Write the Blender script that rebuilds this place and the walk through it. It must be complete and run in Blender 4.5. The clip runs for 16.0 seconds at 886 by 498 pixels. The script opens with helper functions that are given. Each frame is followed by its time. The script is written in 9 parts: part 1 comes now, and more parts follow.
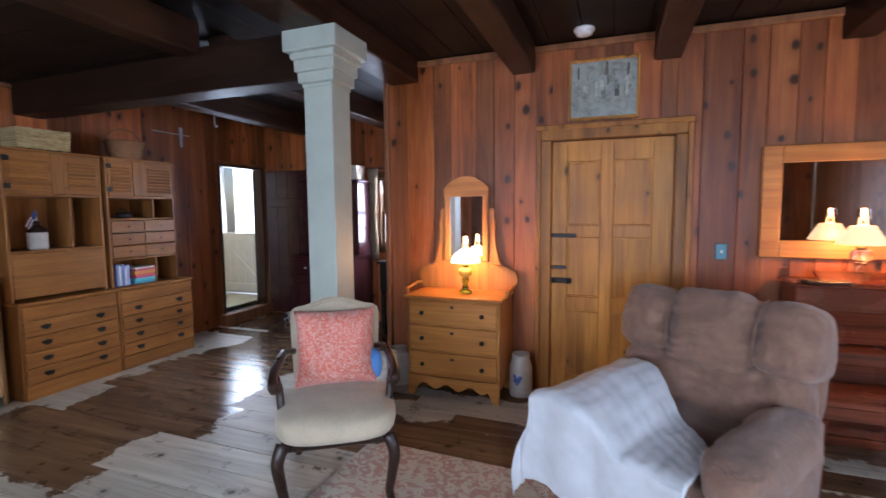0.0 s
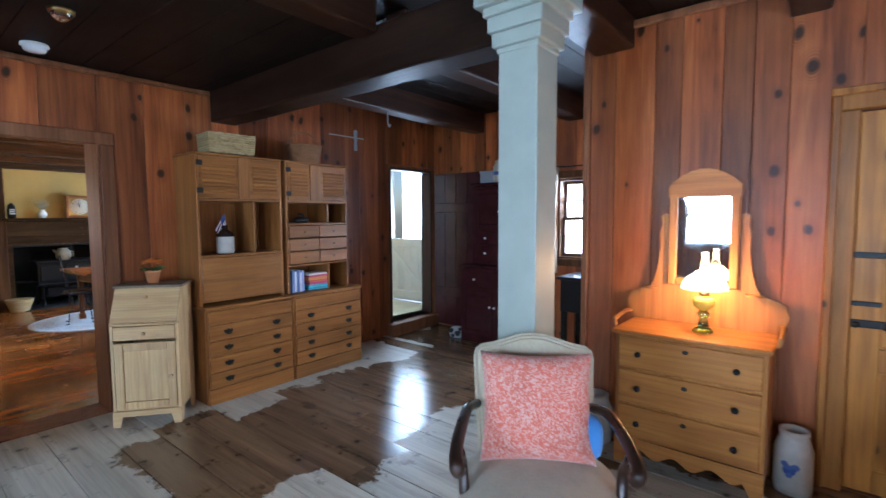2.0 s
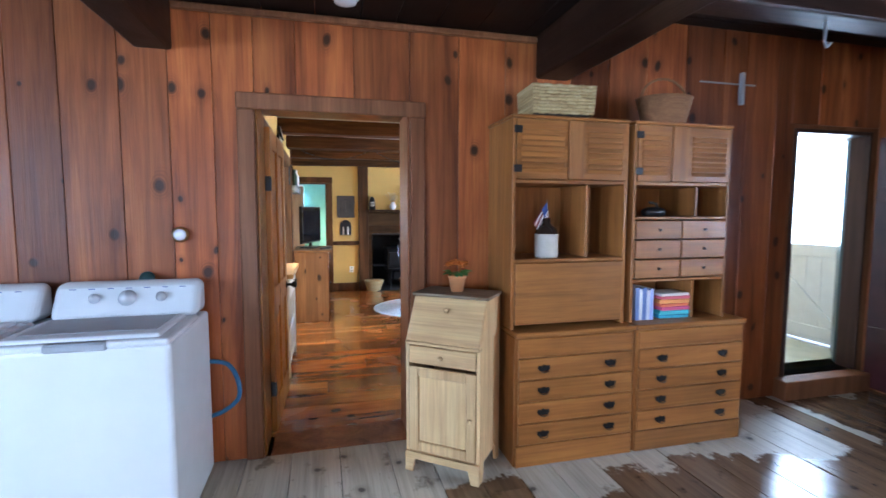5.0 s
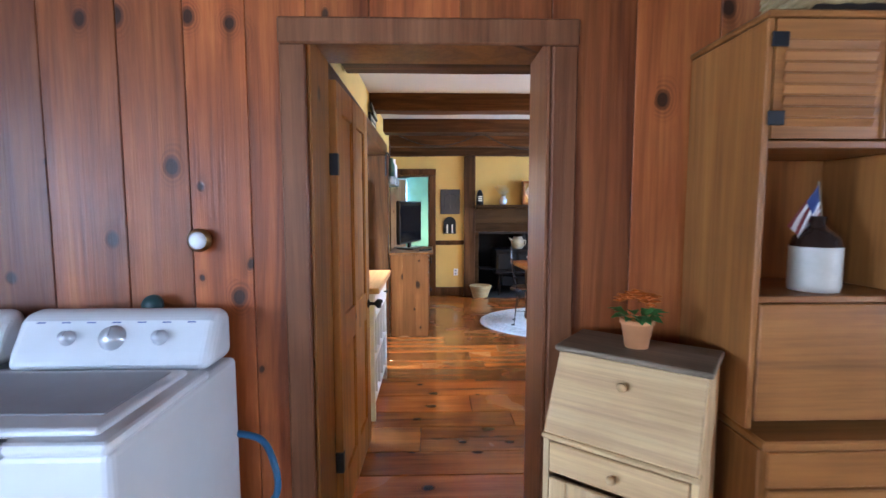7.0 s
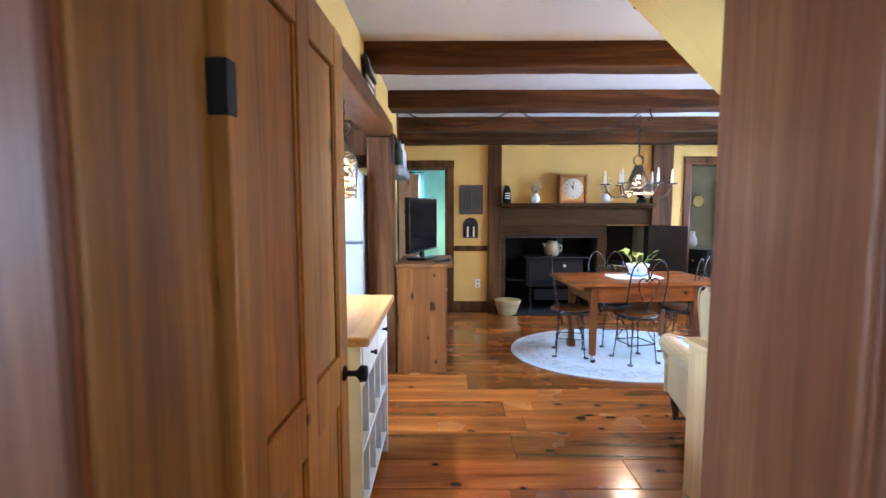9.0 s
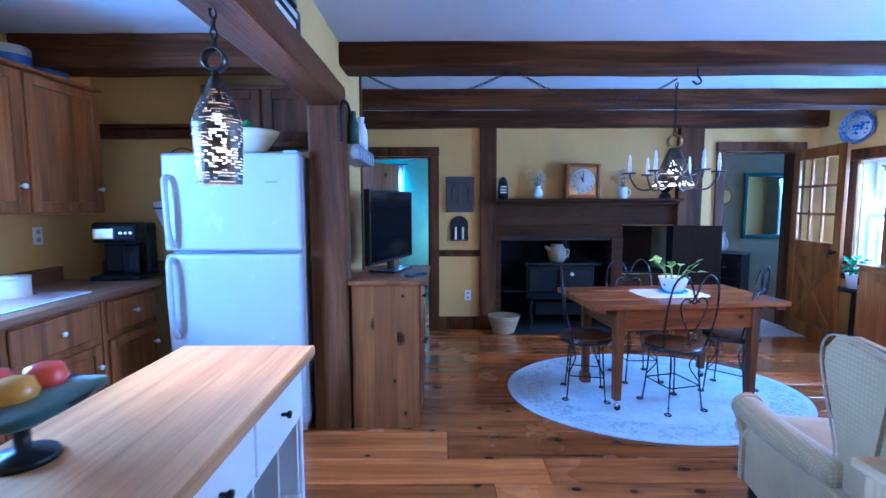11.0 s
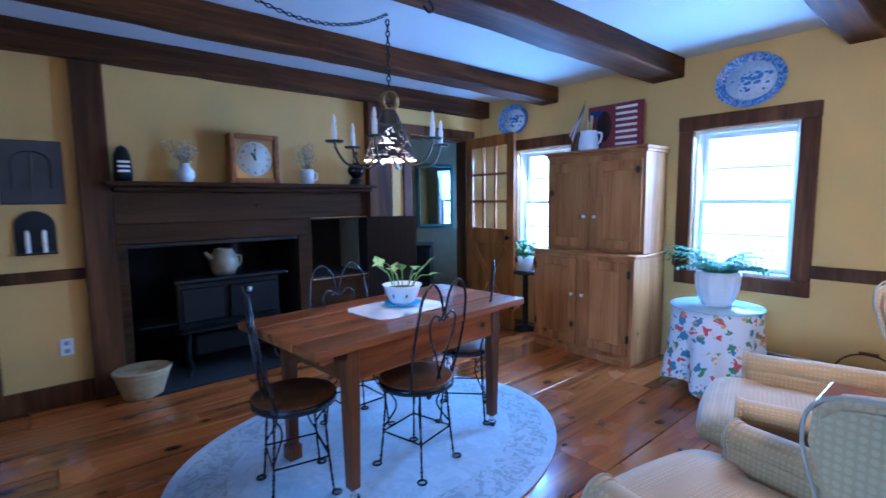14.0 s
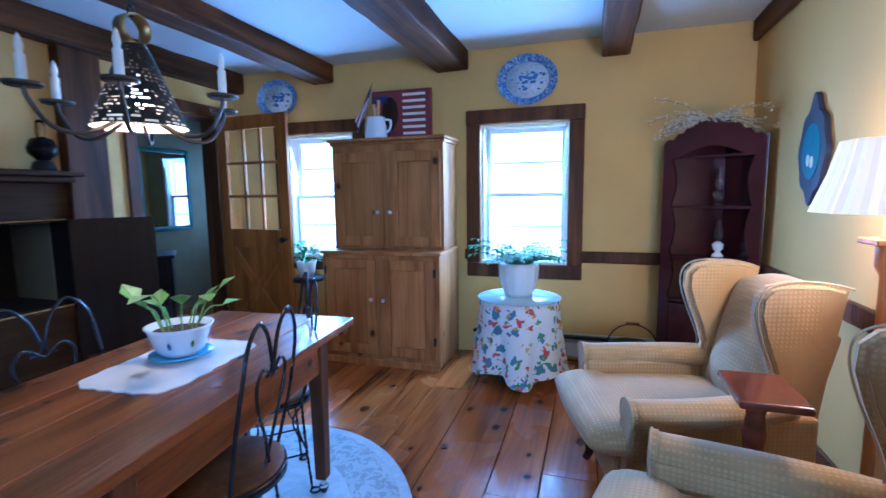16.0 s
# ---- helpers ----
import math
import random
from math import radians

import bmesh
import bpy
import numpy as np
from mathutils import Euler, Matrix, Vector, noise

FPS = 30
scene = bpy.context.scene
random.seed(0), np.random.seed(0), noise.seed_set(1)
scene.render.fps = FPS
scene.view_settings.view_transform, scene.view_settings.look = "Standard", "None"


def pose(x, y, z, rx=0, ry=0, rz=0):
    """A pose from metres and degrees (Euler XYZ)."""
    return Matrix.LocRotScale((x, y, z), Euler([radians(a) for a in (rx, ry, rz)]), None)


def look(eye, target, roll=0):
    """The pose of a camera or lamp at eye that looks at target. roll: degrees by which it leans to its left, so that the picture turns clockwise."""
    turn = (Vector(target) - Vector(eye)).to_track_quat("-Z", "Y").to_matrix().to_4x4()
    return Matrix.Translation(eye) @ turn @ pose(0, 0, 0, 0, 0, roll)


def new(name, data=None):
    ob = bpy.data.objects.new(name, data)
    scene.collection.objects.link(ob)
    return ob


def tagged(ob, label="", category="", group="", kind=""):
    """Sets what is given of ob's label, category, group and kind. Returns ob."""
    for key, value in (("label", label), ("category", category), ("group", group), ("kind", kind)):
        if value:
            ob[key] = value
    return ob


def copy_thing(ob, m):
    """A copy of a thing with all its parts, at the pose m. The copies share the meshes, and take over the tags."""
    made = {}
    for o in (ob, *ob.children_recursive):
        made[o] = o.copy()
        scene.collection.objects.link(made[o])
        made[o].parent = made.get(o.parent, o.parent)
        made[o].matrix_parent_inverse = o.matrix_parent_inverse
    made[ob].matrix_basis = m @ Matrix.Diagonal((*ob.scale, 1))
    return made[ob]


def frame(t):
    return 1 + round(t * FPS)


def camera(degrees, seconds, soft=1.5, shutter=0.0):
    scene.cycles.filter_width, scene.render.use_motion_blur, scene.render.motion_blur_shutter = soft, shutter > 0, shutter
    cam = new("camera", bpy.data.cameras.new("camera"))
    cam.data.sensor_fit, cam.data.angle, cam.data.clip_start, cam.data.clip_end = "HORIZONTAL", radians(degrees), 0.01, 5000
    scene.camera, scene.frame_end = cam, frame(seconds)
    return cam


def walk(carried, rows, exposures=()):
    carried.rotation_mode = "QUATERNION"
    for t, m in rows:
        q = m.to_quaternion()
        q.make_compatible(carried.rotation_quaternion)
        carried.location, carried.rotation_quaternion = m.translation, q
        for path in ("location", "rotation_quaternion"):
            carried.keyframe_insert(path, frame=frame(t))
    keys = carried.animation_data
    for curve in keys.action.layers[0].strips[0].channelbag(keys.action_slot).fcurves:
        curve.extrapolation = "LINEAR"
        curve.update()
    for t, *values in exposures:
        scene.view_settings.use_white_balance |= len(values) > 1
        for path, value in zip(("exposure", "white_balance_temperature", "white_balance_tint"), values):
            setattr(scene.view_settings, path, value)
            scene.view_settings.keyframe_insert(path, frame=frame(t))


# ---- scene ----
cam = camera(86.8, 16.0, 1.5, 0.4)
METRES, EYE, TILT, LEAN, TURN = 7.8, 1.46, 0.0, 0.0, 20.5
ROWS = [
    (0.0, 0.0, 0.0, 0.0, -0.04, -4.88, 0.44),
    (0.5, -0.0009, 0.0234, 0.0009, 6.71, -4.6, 0.45),
    (1.0, -0.0111, 0.0448, -0.0003, 12.22, -4.35, 0.2),
    (1.5, -0.0315, 0.0692, 0.0004, 15.1, -4.18, 0.19),
    (2.0, -0.0487, 0.0945, -0.0006, 18.58, -4.03, 0.28),
    (2.5, -0.0642, 0.1231, 0.0013, 24.09, -4.1, 0.39),
    (3.0, -0.0832, 0.1445, 0.0004, 29.15, -3.96, 0.1),
    (3.5, -0.1074, 0.1632, 0.0, 33.99, -3.9, 0.02),
    (4.0, -0.1305, 0.1864, -0.0018, 40.88, -4.01, 0.22),
    (4.5, -0.1507, 0.2081, -0.0032, 49.45, -4.26, 0.07),
    (5.0, -0.1774, 0.2228, -0.0043, 55.22, -4.6, -0.08),
    (7.5, -0.3407, 0.295, -0.0057, 69.11, -5.08, -0.0),
    (8.0, -0.3772, 0.3081, -0.0055, 69.48, -5.1, -0.09),
    (8.5, -0.4158, 0.3164, -0.0055, 69.66, -5.07, -0.07),
    (9.0, -0.4516, 0.331, -0.0079, 69.78, -5.03, 0.07),
    (11.5, -0.6008, 0.4119, -0.011, 69.03, -5.55, 0.15),
    (12.0, -0.6281, 0.4272, -0.0131, 63.07, -5.71, 0.28),
    (12.5, -0.6531, 0.447, -0.0149, 56.17, -5.67, 0.3),
    (13.0, -0.676, 0.4606, -0.0167, 47.32, -5.75, 0.26),
    (13.5, -0.7002, 0.4689, -0.0171, 37.49, -5.87, 0.32),
    (14.0, -0.7217, 0.485, -0.0189, 29.15, -5.99, 0.58),
    (14.5, -0.7427, 0.5043, -0.0195, 20.96, -5.96, 0.57),
    (15.0, -0.7652, 0.5144, -0.0202, 12.74, -6.28, 0.58),
    (15.5, -0.7831, 0.5253, -0.0207, 4.48, -6.63, 0.7),
    (16.0, -0.7968, 0.5442, -0.0209, -2.96, -6.79, 0.72),
]
EXPOSURES = [(0.0, -0.36, 5950, 21), (3.0, 0.1, 5050, 8), (5.2, 0.42, 5300, 14), (7.3, 0.42, 5350, 16), (9.2, 0.32, 5150, 14), (11.0, -0.35, 3650, 18), (12.0, -0.68, 3650, 21), (13.0, -0.8, 3850, 19), (14.0, -0.85, 3850, 16), (16.0, -1.0, 3900, 13)]
walk(cam, [(t, pose(0, 0, EYE, TILT, LEAN, TURN) @ pose(METRES * x, METRES * y, METRES * z, 90 + pitch, roll, yaw)) for t, x, y, z, yaw, pitch, roll in ROWS], EXPOSURES)

# ---- light ----
world = bpy.data.worlds.new("sky")
scene.world = world
world.use_nodes = True
sky = world.node_tree.nodes.new("ShaderNodeTexSky")
sky.sky_type, sky.sun_disc = "NISHITA", False
sky.sun_elevation, sky.sun_rotation = radians(50), radians(200)
world.node_tree.links.new(sky.outputs[0], world.node_tree.nodes["Background"].inputs[0])
world.node_tree.nodes["Background"].inputs[1].default_value = 0.12
sun = new("sun", bpy.data.lights.new("sun", "SUN"))
sun.data.energy, sun.data.angle, sun.data.color = 1.0, radians(10), (1.0, 0.96, 0.9)
sun.matrix_world = look((2, -8, 12), (0, 0, 0))


def daylight(eye, target, w, h, watts, color=(0.7, 0.86, 1.0)):
    """The sky's light in a window's opening."""
    d = bpy.data.lights.new("daylight", "AREA")
    d.shape, d.size, d.size_y, d.energy, d.color = "RECTANGLE", w, h, watts, color
    ob = new("daylight", d)
    ob.matrix_world = look(eye, target)
    return ob


def bulb(place, watts, color, r=0.03):
    d = bpy.data.lights.new("bulb", "POINT")
    d.energy, d.color, d.shadow_soft_size = watts, color, r
    ob = new("bulb", d)
    ob.location = place
    return ob


SKYBLUE = (0.55, 0.78, 1.0)
# room with the post: windows behind the walk, recess window, back door
daylight((-1.95, -2.79, 1.45), (-1.95, 0, 0.4), 1.28, 1.08, 140)
# next two: unseen south and east windows, added to brighten the room
daylight((0.9, -2.79, 1.45), (0.9, 0, 0.4), 0.98, 1.08, 172)
daylight((3.34, 0.6, 1.45), (0, 0.6, 0.3), 0.98, 1.08, 80)
daylight((-2.435, 5.56, 1.42), (-2.9, 2, 0.2), 0.95, 0.87, 100)
daylight((-5.575, 5.88, 1.67), (-5.575, 4.4, 1.5), 0.74, 1.14, 48)
# dining room windows
daylight((-7.815, 5.64, 1.28), (-7.815, 2, 0.0), 0.66, 1.06, 185, SKYBLUE)
daylight((-9.595, 5.64, 1.28), (-9.595, 2, 0.0), 0.66, 1.06, 165, SKYBLUE)
# kitchen window
daylight((-6.6, -1.33, 1.5), (-6.6, 2, 0.3), 0.98, 0.78, 210, SKYBLUE)
# rooms beyond
daylight((-12.78, 0.52, 1.35), (-10, 0.6, 0.6), 0.4, 1.18, 170, SKYBLUE)
daylight((-11.3, 6.68, 1.3), (-11.3, 4, 0.8), 0.78, 0.98, 10, SKYBLUE)
# lamps that are lit
bulb((-1.12, 3.5, 1.09), 17, (1.0, 0.55, 0.22), 0.04)
bulb((1.36, 3.47, 1.28), 20, (1.0, 0.5, 0.2), 0.04)
bulb((-8.775, 3.045, 1.57), 30, (1.0, 0.68, 0.38), 0.03)
bulb((-6.75, 0.64, 1.58), 95, (1.0, 0.66, 0.34), 0.03)
bulb((-12.2, 1.52, 0.97), 40, (1.0, 0.72, 0.42), 0.04)
bulb((-6.45, 3.6, 1.34), 62, (1.0, 0.62, 0.3), 0.05)


# ---- materials ----
def material(name):
    m = bpy.data.materials.new(name)
    m.use_nodes = True
    return m, m.node_tree.nodes, m.node_tree.links, m.node_tree.nodes["Principled BSDF"]


def ramp(nodes, stops):
    r = nodes.new("ShaderNodeValToRGB")
    e = r.color_ramp.elements
    while len(e) < len(stops):
        e.new(0.5)
    for k, (p, c) in enumerate(stops):
        e[k].position, e[k].color = p, (*c, 1) if len(c) == 3 else c
    return r


def noise_tex(nodes, links, vec, scale, detail=5, rough=0.55, distort=0.0):
    n = nodes.new("ShaderNodeTexNoise")
    n.inputs["Scale"].default_value, n.inputs["Detail"].default_value = scale, detail
    n.inputs["Roughness"].default_value, n.inputs["Distortion"].default_value = rough, distort
    links.new(vec, n.inputs["Vector"])
    return n


def mix(nodes, links, kind, fac, a, b):
    m = nodes.new("ShaderNodeMix")
    m.data_type, m.blend_type = "RGBA", kind
    for sock, v in ((m.inputs[0], fac), (m.inputs[6], a), (m.inputs[7], b)):
        if isinstance(v, bpy.types.NodeSocket):
            links.new(v, sock)
        elif isinstance(v, (tuple, list)):
            sock.default_value = (*v, 1)
        else:
            sock.default_value = v
    return m.outputs[2]


def value(nodes, links, op, a, b=0.0, clamp=False):
    m = nodes.new("ShaderNodeMath")
    m.operation, m.use_clamp = op, clamp
    for sock, v in zip(m.inputs, (a, b)):
        if isinstance(v, bpy.types.NodeSocket):
            links.new(v, sock)
        else:
            sock.default_value = v
    return m.outputs[0]


def bump(nodes, links, b, height, strength, dist=0.01):
    n = nodes.new("ShaderNodeBump")
    n.inputs["Strength"].default_value, n.inputs["Distance"].default_value = strength, dist
    links.new(height, n.inputs["Height"])
    links.new(n.outputs[0], b.inputs["Normal"])


def coords(nodes, links, stretch=(1, 1, 1), spread=7.0):
    """Place in the world, shifted by each object's own random number."""
    geo = nodes.new("ShaderNodeTexCoord")
    info = nodes.new("ShaderNodeObjectInfo")
    mp = nodes.new("ShaderNodeMapping")
    mp.inputs["Scale"].default_value = stretch
    comb = nodes.new("ShaderNodeCombineXYZ")
    for k, f in enumerate((spread, spread * 2.3, spread * 4.1)):
        links.new(value(nodes, links, "MULTIPLY", info.outputs["Random"], f), comb.inputs[k])
    links.new(comb.outputs[0], mp.inputs["Location"])
    links.new(geo.outputs["Object"], mp.inputs["Vector"])
    return mp.outputs[0], info.outputs["Random"]


def wood(name, dark, mid, light, grain="z", rough=0.45, knots=0.0, tone=0.35, fine=1.0, coat=0.0, relief=0.25, gloss=0.24):
    m, nodes, links, b = material(name)
    k = "xyz".index(grain)
    st = [9.0, 9.0, 9.0]
    st[k] = 0.7
    vec, rnd = coords(nodes, links, st)
    n1 = noise_tex(nodes, links, vec, 1.0 * fine, 6, 0.6, 0.8)
    st2 = [70.0, 70.0, 70.0]
    st2[k] = 2.0
    vec2, _ = coords(nodes, links, st2)
    n2 = noise_tex(nodes, links, vec2, 1.0 * fine, 4, 0.6)
    vec3, _ = coords(nodes, links, (1, 1, 1))
    n3 = noise_tex(nodes, links, vec3, 2.2, 3, 0.5)
    r = ramp(nodes, [(0.28, dark), (0.5, mid), (0.72, light)])
    links.new(n1.outputs[0], r.inputs[0])
    col = mix(nodes, links, "MULTIPLY", 0.45, r.outputs[0], ramp_of(nodes, links, n2.outputs[0], [(0.3, (0.45, 0.4, 0.36)), (0.6, (1, 1, 1))]))
    col = mix(nodes, links, "MULTIPLY", tone, col, ramp_of(nodes, links, rnd, [(0.0, (0.35, 0.33, 0.32)), (0.5, (0.8, 0.8, 0.8)), (1.0, (1.25, 1.15, 1.05))]))
    col = mix(nodes, links, "MULTIPLY", 0.4, col, ramp_of(nodes, links, n3.outputs[0], [(0.3, (0.5, 0.48, 0.46)), (0.62, (1, 1, 1))]))
    height = value(nodes, links, "ADD", n2.outputs[0], value(nodes, links, "MULTIPLY", n1.outputs[0], 0.6))
    if knots:
        at, _ = coords(nodes, links, (1, 1, 1), 13.0)
        sep3 = nodes.new("ShaderNodeSeparateXYZ")
        links.new(at, sep3.inputs[0])
        o1, o2 = [q for q in range(3) if q != k]
        wob = value(nodes, links, "MULTIPLY", value(nodes, links, "SUBTRACT", n3.outputs[0], 0.5), 0.5)
        flat = nodes.new("ShaderNodeCombineXYZ")
        links.new(value(nodes, links, "ADD", value(nodes, links, "MULTIPLY", value(nodes, links, "ADD", sep3.outputs[o1], sep3.outputs[o2]), 5.5), wob), flat.inputs[0])
        links.new(value(nodes, links, "ADD", value(nodes, links, "MULTIPLY", sep3.outputs[k], 3.9), wob), flat.inputs[1])
        v = nodes.new("ShaderNodeTexVoronoi")
        v.voronoi_dimensions = "2D"
        v.inputs["Scale"].default_value, v.inputs["Randomness"].default_value = 1.0, 1.0
        links.new(flat.outputs[0], v.inputs["Vector"])
        sep = nodes.new("ShaderNodeSeparateColor")
        links.new(v.outputs["Color"], sep.inputs[0])
        pick = value(nodes, links, "LESS_THAN", sep.outputs[0], knots)
        size = value(nodes, links, "ADD", value(nodes, links, "MULTIPLY", sep.outputs[1], 1.0), 0.45)
        far = value(nodes, links, "DIVIDE", v.outputs["Distance"], size)
        halo = value(nodes, links, "MULTIPLY", ramp_of(nodes, links, far, [(0.1, (0.8, 0.8, 0.8)), (0.3, (0, 0, 0))]), pick)
        rings = value(nodes, links, "ADD", value(nodes, links, "MULTIPLY", value(nodes, links, "SINE", value(nodes, links, "MULTIPLY", far, 130.0)), 0.35), 0.55)
        col = mix(nodes, links, "MIX", value(nodes, links, "MULTIPLY", halo, rings), col, tuple(c * 0.8 for c in dark))
        core = value(nodes, links, "MULTIPLY", ramp_of(nodes, links, far, [(0.07, (0.95, 0.95, 0.95)), (0.125, (0, 0, 0))]), pick)
        col = mix(nodes, links, "MIX", core, col, tuple(c * 0.16 for c in dark))
        height = value(nodes, links, "SUBTRACT", height, value(nodes, links, "MULTIPLY", core, 0.5))
    links.new(col, b.inputs["Base Color"])
    rr = value(nodes, links, "ADD", value(nodes, links, "MULTIPLY", n3.outputs[0], 0.25), rough - 0.12)
    links.new(rr, b.inputs["Roughness"])
    b.inputs["Coat Weight"].default_value, b.inputs["Coat Roughness"].default_value = coat, 0.12
    b.inputs["Specular IOR Level"].default_value = gloss
    bump(nodes, links, b, height, relief, 0.005)
    return m


def ramp_of(nodes, links, sock, stops):
    r = ramp(nodes, stops)
    links.new(sock, r.inputs[0])
    return r.outputs[0]


def plain(name, color, rough=0.5, metal=0.0, vary=0.15, scale=6.0, relief=0.05, grain=120.0, **more):
    m, nodes, links, b = material(name)
    vec, rnd = coords(nodes, links)
    n1 = noise_tex(nodes, links, vec, scale, 4)
    n2 = noise_tex(nodes, links, vec, grain, 3)
    lo, hi = tuple(c * (1 - vary) for c in color), tuple(min(1, c * (1 + vary * 0.6)) for c in color)
    links.new(ramp_of(nodes, links, n1.outputs[0], [(0.3, lo), (0.7, hi)]), b.inputs["Base Color"])
    rr = value(nodes, links, "ADD", value(nodes, links, "MULTIPLY", n1.outputs[0], 0.16), rough - 0.08)
    links.new(rr, b.inputs["Roughness"])
    b.inputs["Metallic"].default_value = metal
    for key, v in more.items():
        b.inputs[key.replace("_", " ").title()].default_value = v
    if relief:
        bump(nodes, links, b, n2.outputs[0], relief, 0.003)
    return m


def glow(name, color, strength):
    m, nodes, links, b = material(name)
    b.inputs["Base Color"].default_value = (*color, 1)
    b.inputs["Emission Color"].default_value = (*color, 1)
    b.inputs["Emission Strength"].default_value = strength
    return m


def glass(name, color=(1, 1, 1), rough=0.02):
    m, nodes, links, b = material(name)
    b.inputs["Base Color"].default_value = (*color, 1)
    b.inputs["Transmission Weight"].default_value, b.inputs["Roughness"].default_value = 1.0, rough
    return m


def fabric(name, color, second, weave=260.0, motif=0.0, motif_scale=18.0, rough=0.9, dots=0.0, nap=0.0):
    m, nodes, links, b = material(name)
    vec, rnd = coords(nodes, links)
    n = noise_tex(nodes, links, vec, 9.0, 4)
    w = nodes.new("ShaderNodeTexChecker")
    w.inputs["Scale"].default_value = weave
    links.new(vec, w.inputs["Vector"])
    col = mix(nodes, links, "MIX", ramp_of(nodes, links, n.outputs[0], [(0.35, (0, 0, 0)), (0.7, (0.55, 0.55, 0.55))]), color, tuple(c * 0.72 for c in color))
    if motif:
        v = nodes.new("ShaderNodeTexVoronoi")
        v.inputs["Scale"].default_value = motif_scale
        links.new(vec, v.inputs["Vector"])
        n2 = noise_tex(nodes, links, vec, motif_scale * 1.4, 3, 0.6, 1.6)
        f = ramp_of(nodes, links, n2.outputs[0], [(0.5, (0, 0, 0)), (0.54, (motif, motif, motif))])
        col = mix(nodes, links, "MIX", f, col, second)
    height = w.outputs["Fac"]
    if dots:
        v = nodes.new("ShaderNodeTexVoronoi")
        v.inputs["Scale"].default_value, v.inputs["Randomness"].default_value = dots, 0.06
        links.new(vec, v.inputs["Vector"])
        spot = ramp_of(nodes, links, v.outputs["Distance"], [(0.3, (1, 1, 1)), (0.46, (0, 0, 0))])
        col = mix(nodes, links, "MIX", spot, col, second)
        height = spot
    if nap:
        big = noise_tex(nodes, links, vec, 5.0, 4, 0.6, 1.5)
        col = mix(nodes, links, "MULTIPLY", nap, col, ramp_of(nodes, links, big.outputs[0], [(0.35, (0.45, 0.42, 0.4)), (0.65, (1.3, 1.28, 1.25))]))
        fold = noise_tex(nodes, links, vec, 16.0, 3, 0.5, 2.5)
        height = value(nodes, links, "ADD", value(nodes, links, "MULTIPLY", fold.outputs[0], 4.0), height)
    links.new(col, b.inputs["Base Color"])
    b.inputs["Roughness"].default_value = rough
    b.inputs["Sheen Weight"].default_value = 0.25
    bump(nodes, links, b, height, 0.35 if nap else 0.2, 0.006 if nap else 0.003)
    return m


def vec3_of(nodes, links, sock):
    """The same place, bent a little by noise."""
    n = noise_tex(nodes, links, sock, 5.0, 3)
    m = nodes.new("ShaderNodeVectorMath")
    m.operation = "MULTIPLY_ADD"
    m.inputs[1].default_value = (0.08, 0.08, 0.0)
    links.new(n.outputs["Color"], m.inputs[0])
    links.new(sock, m.inputs[2])
    return m.outputs[0]


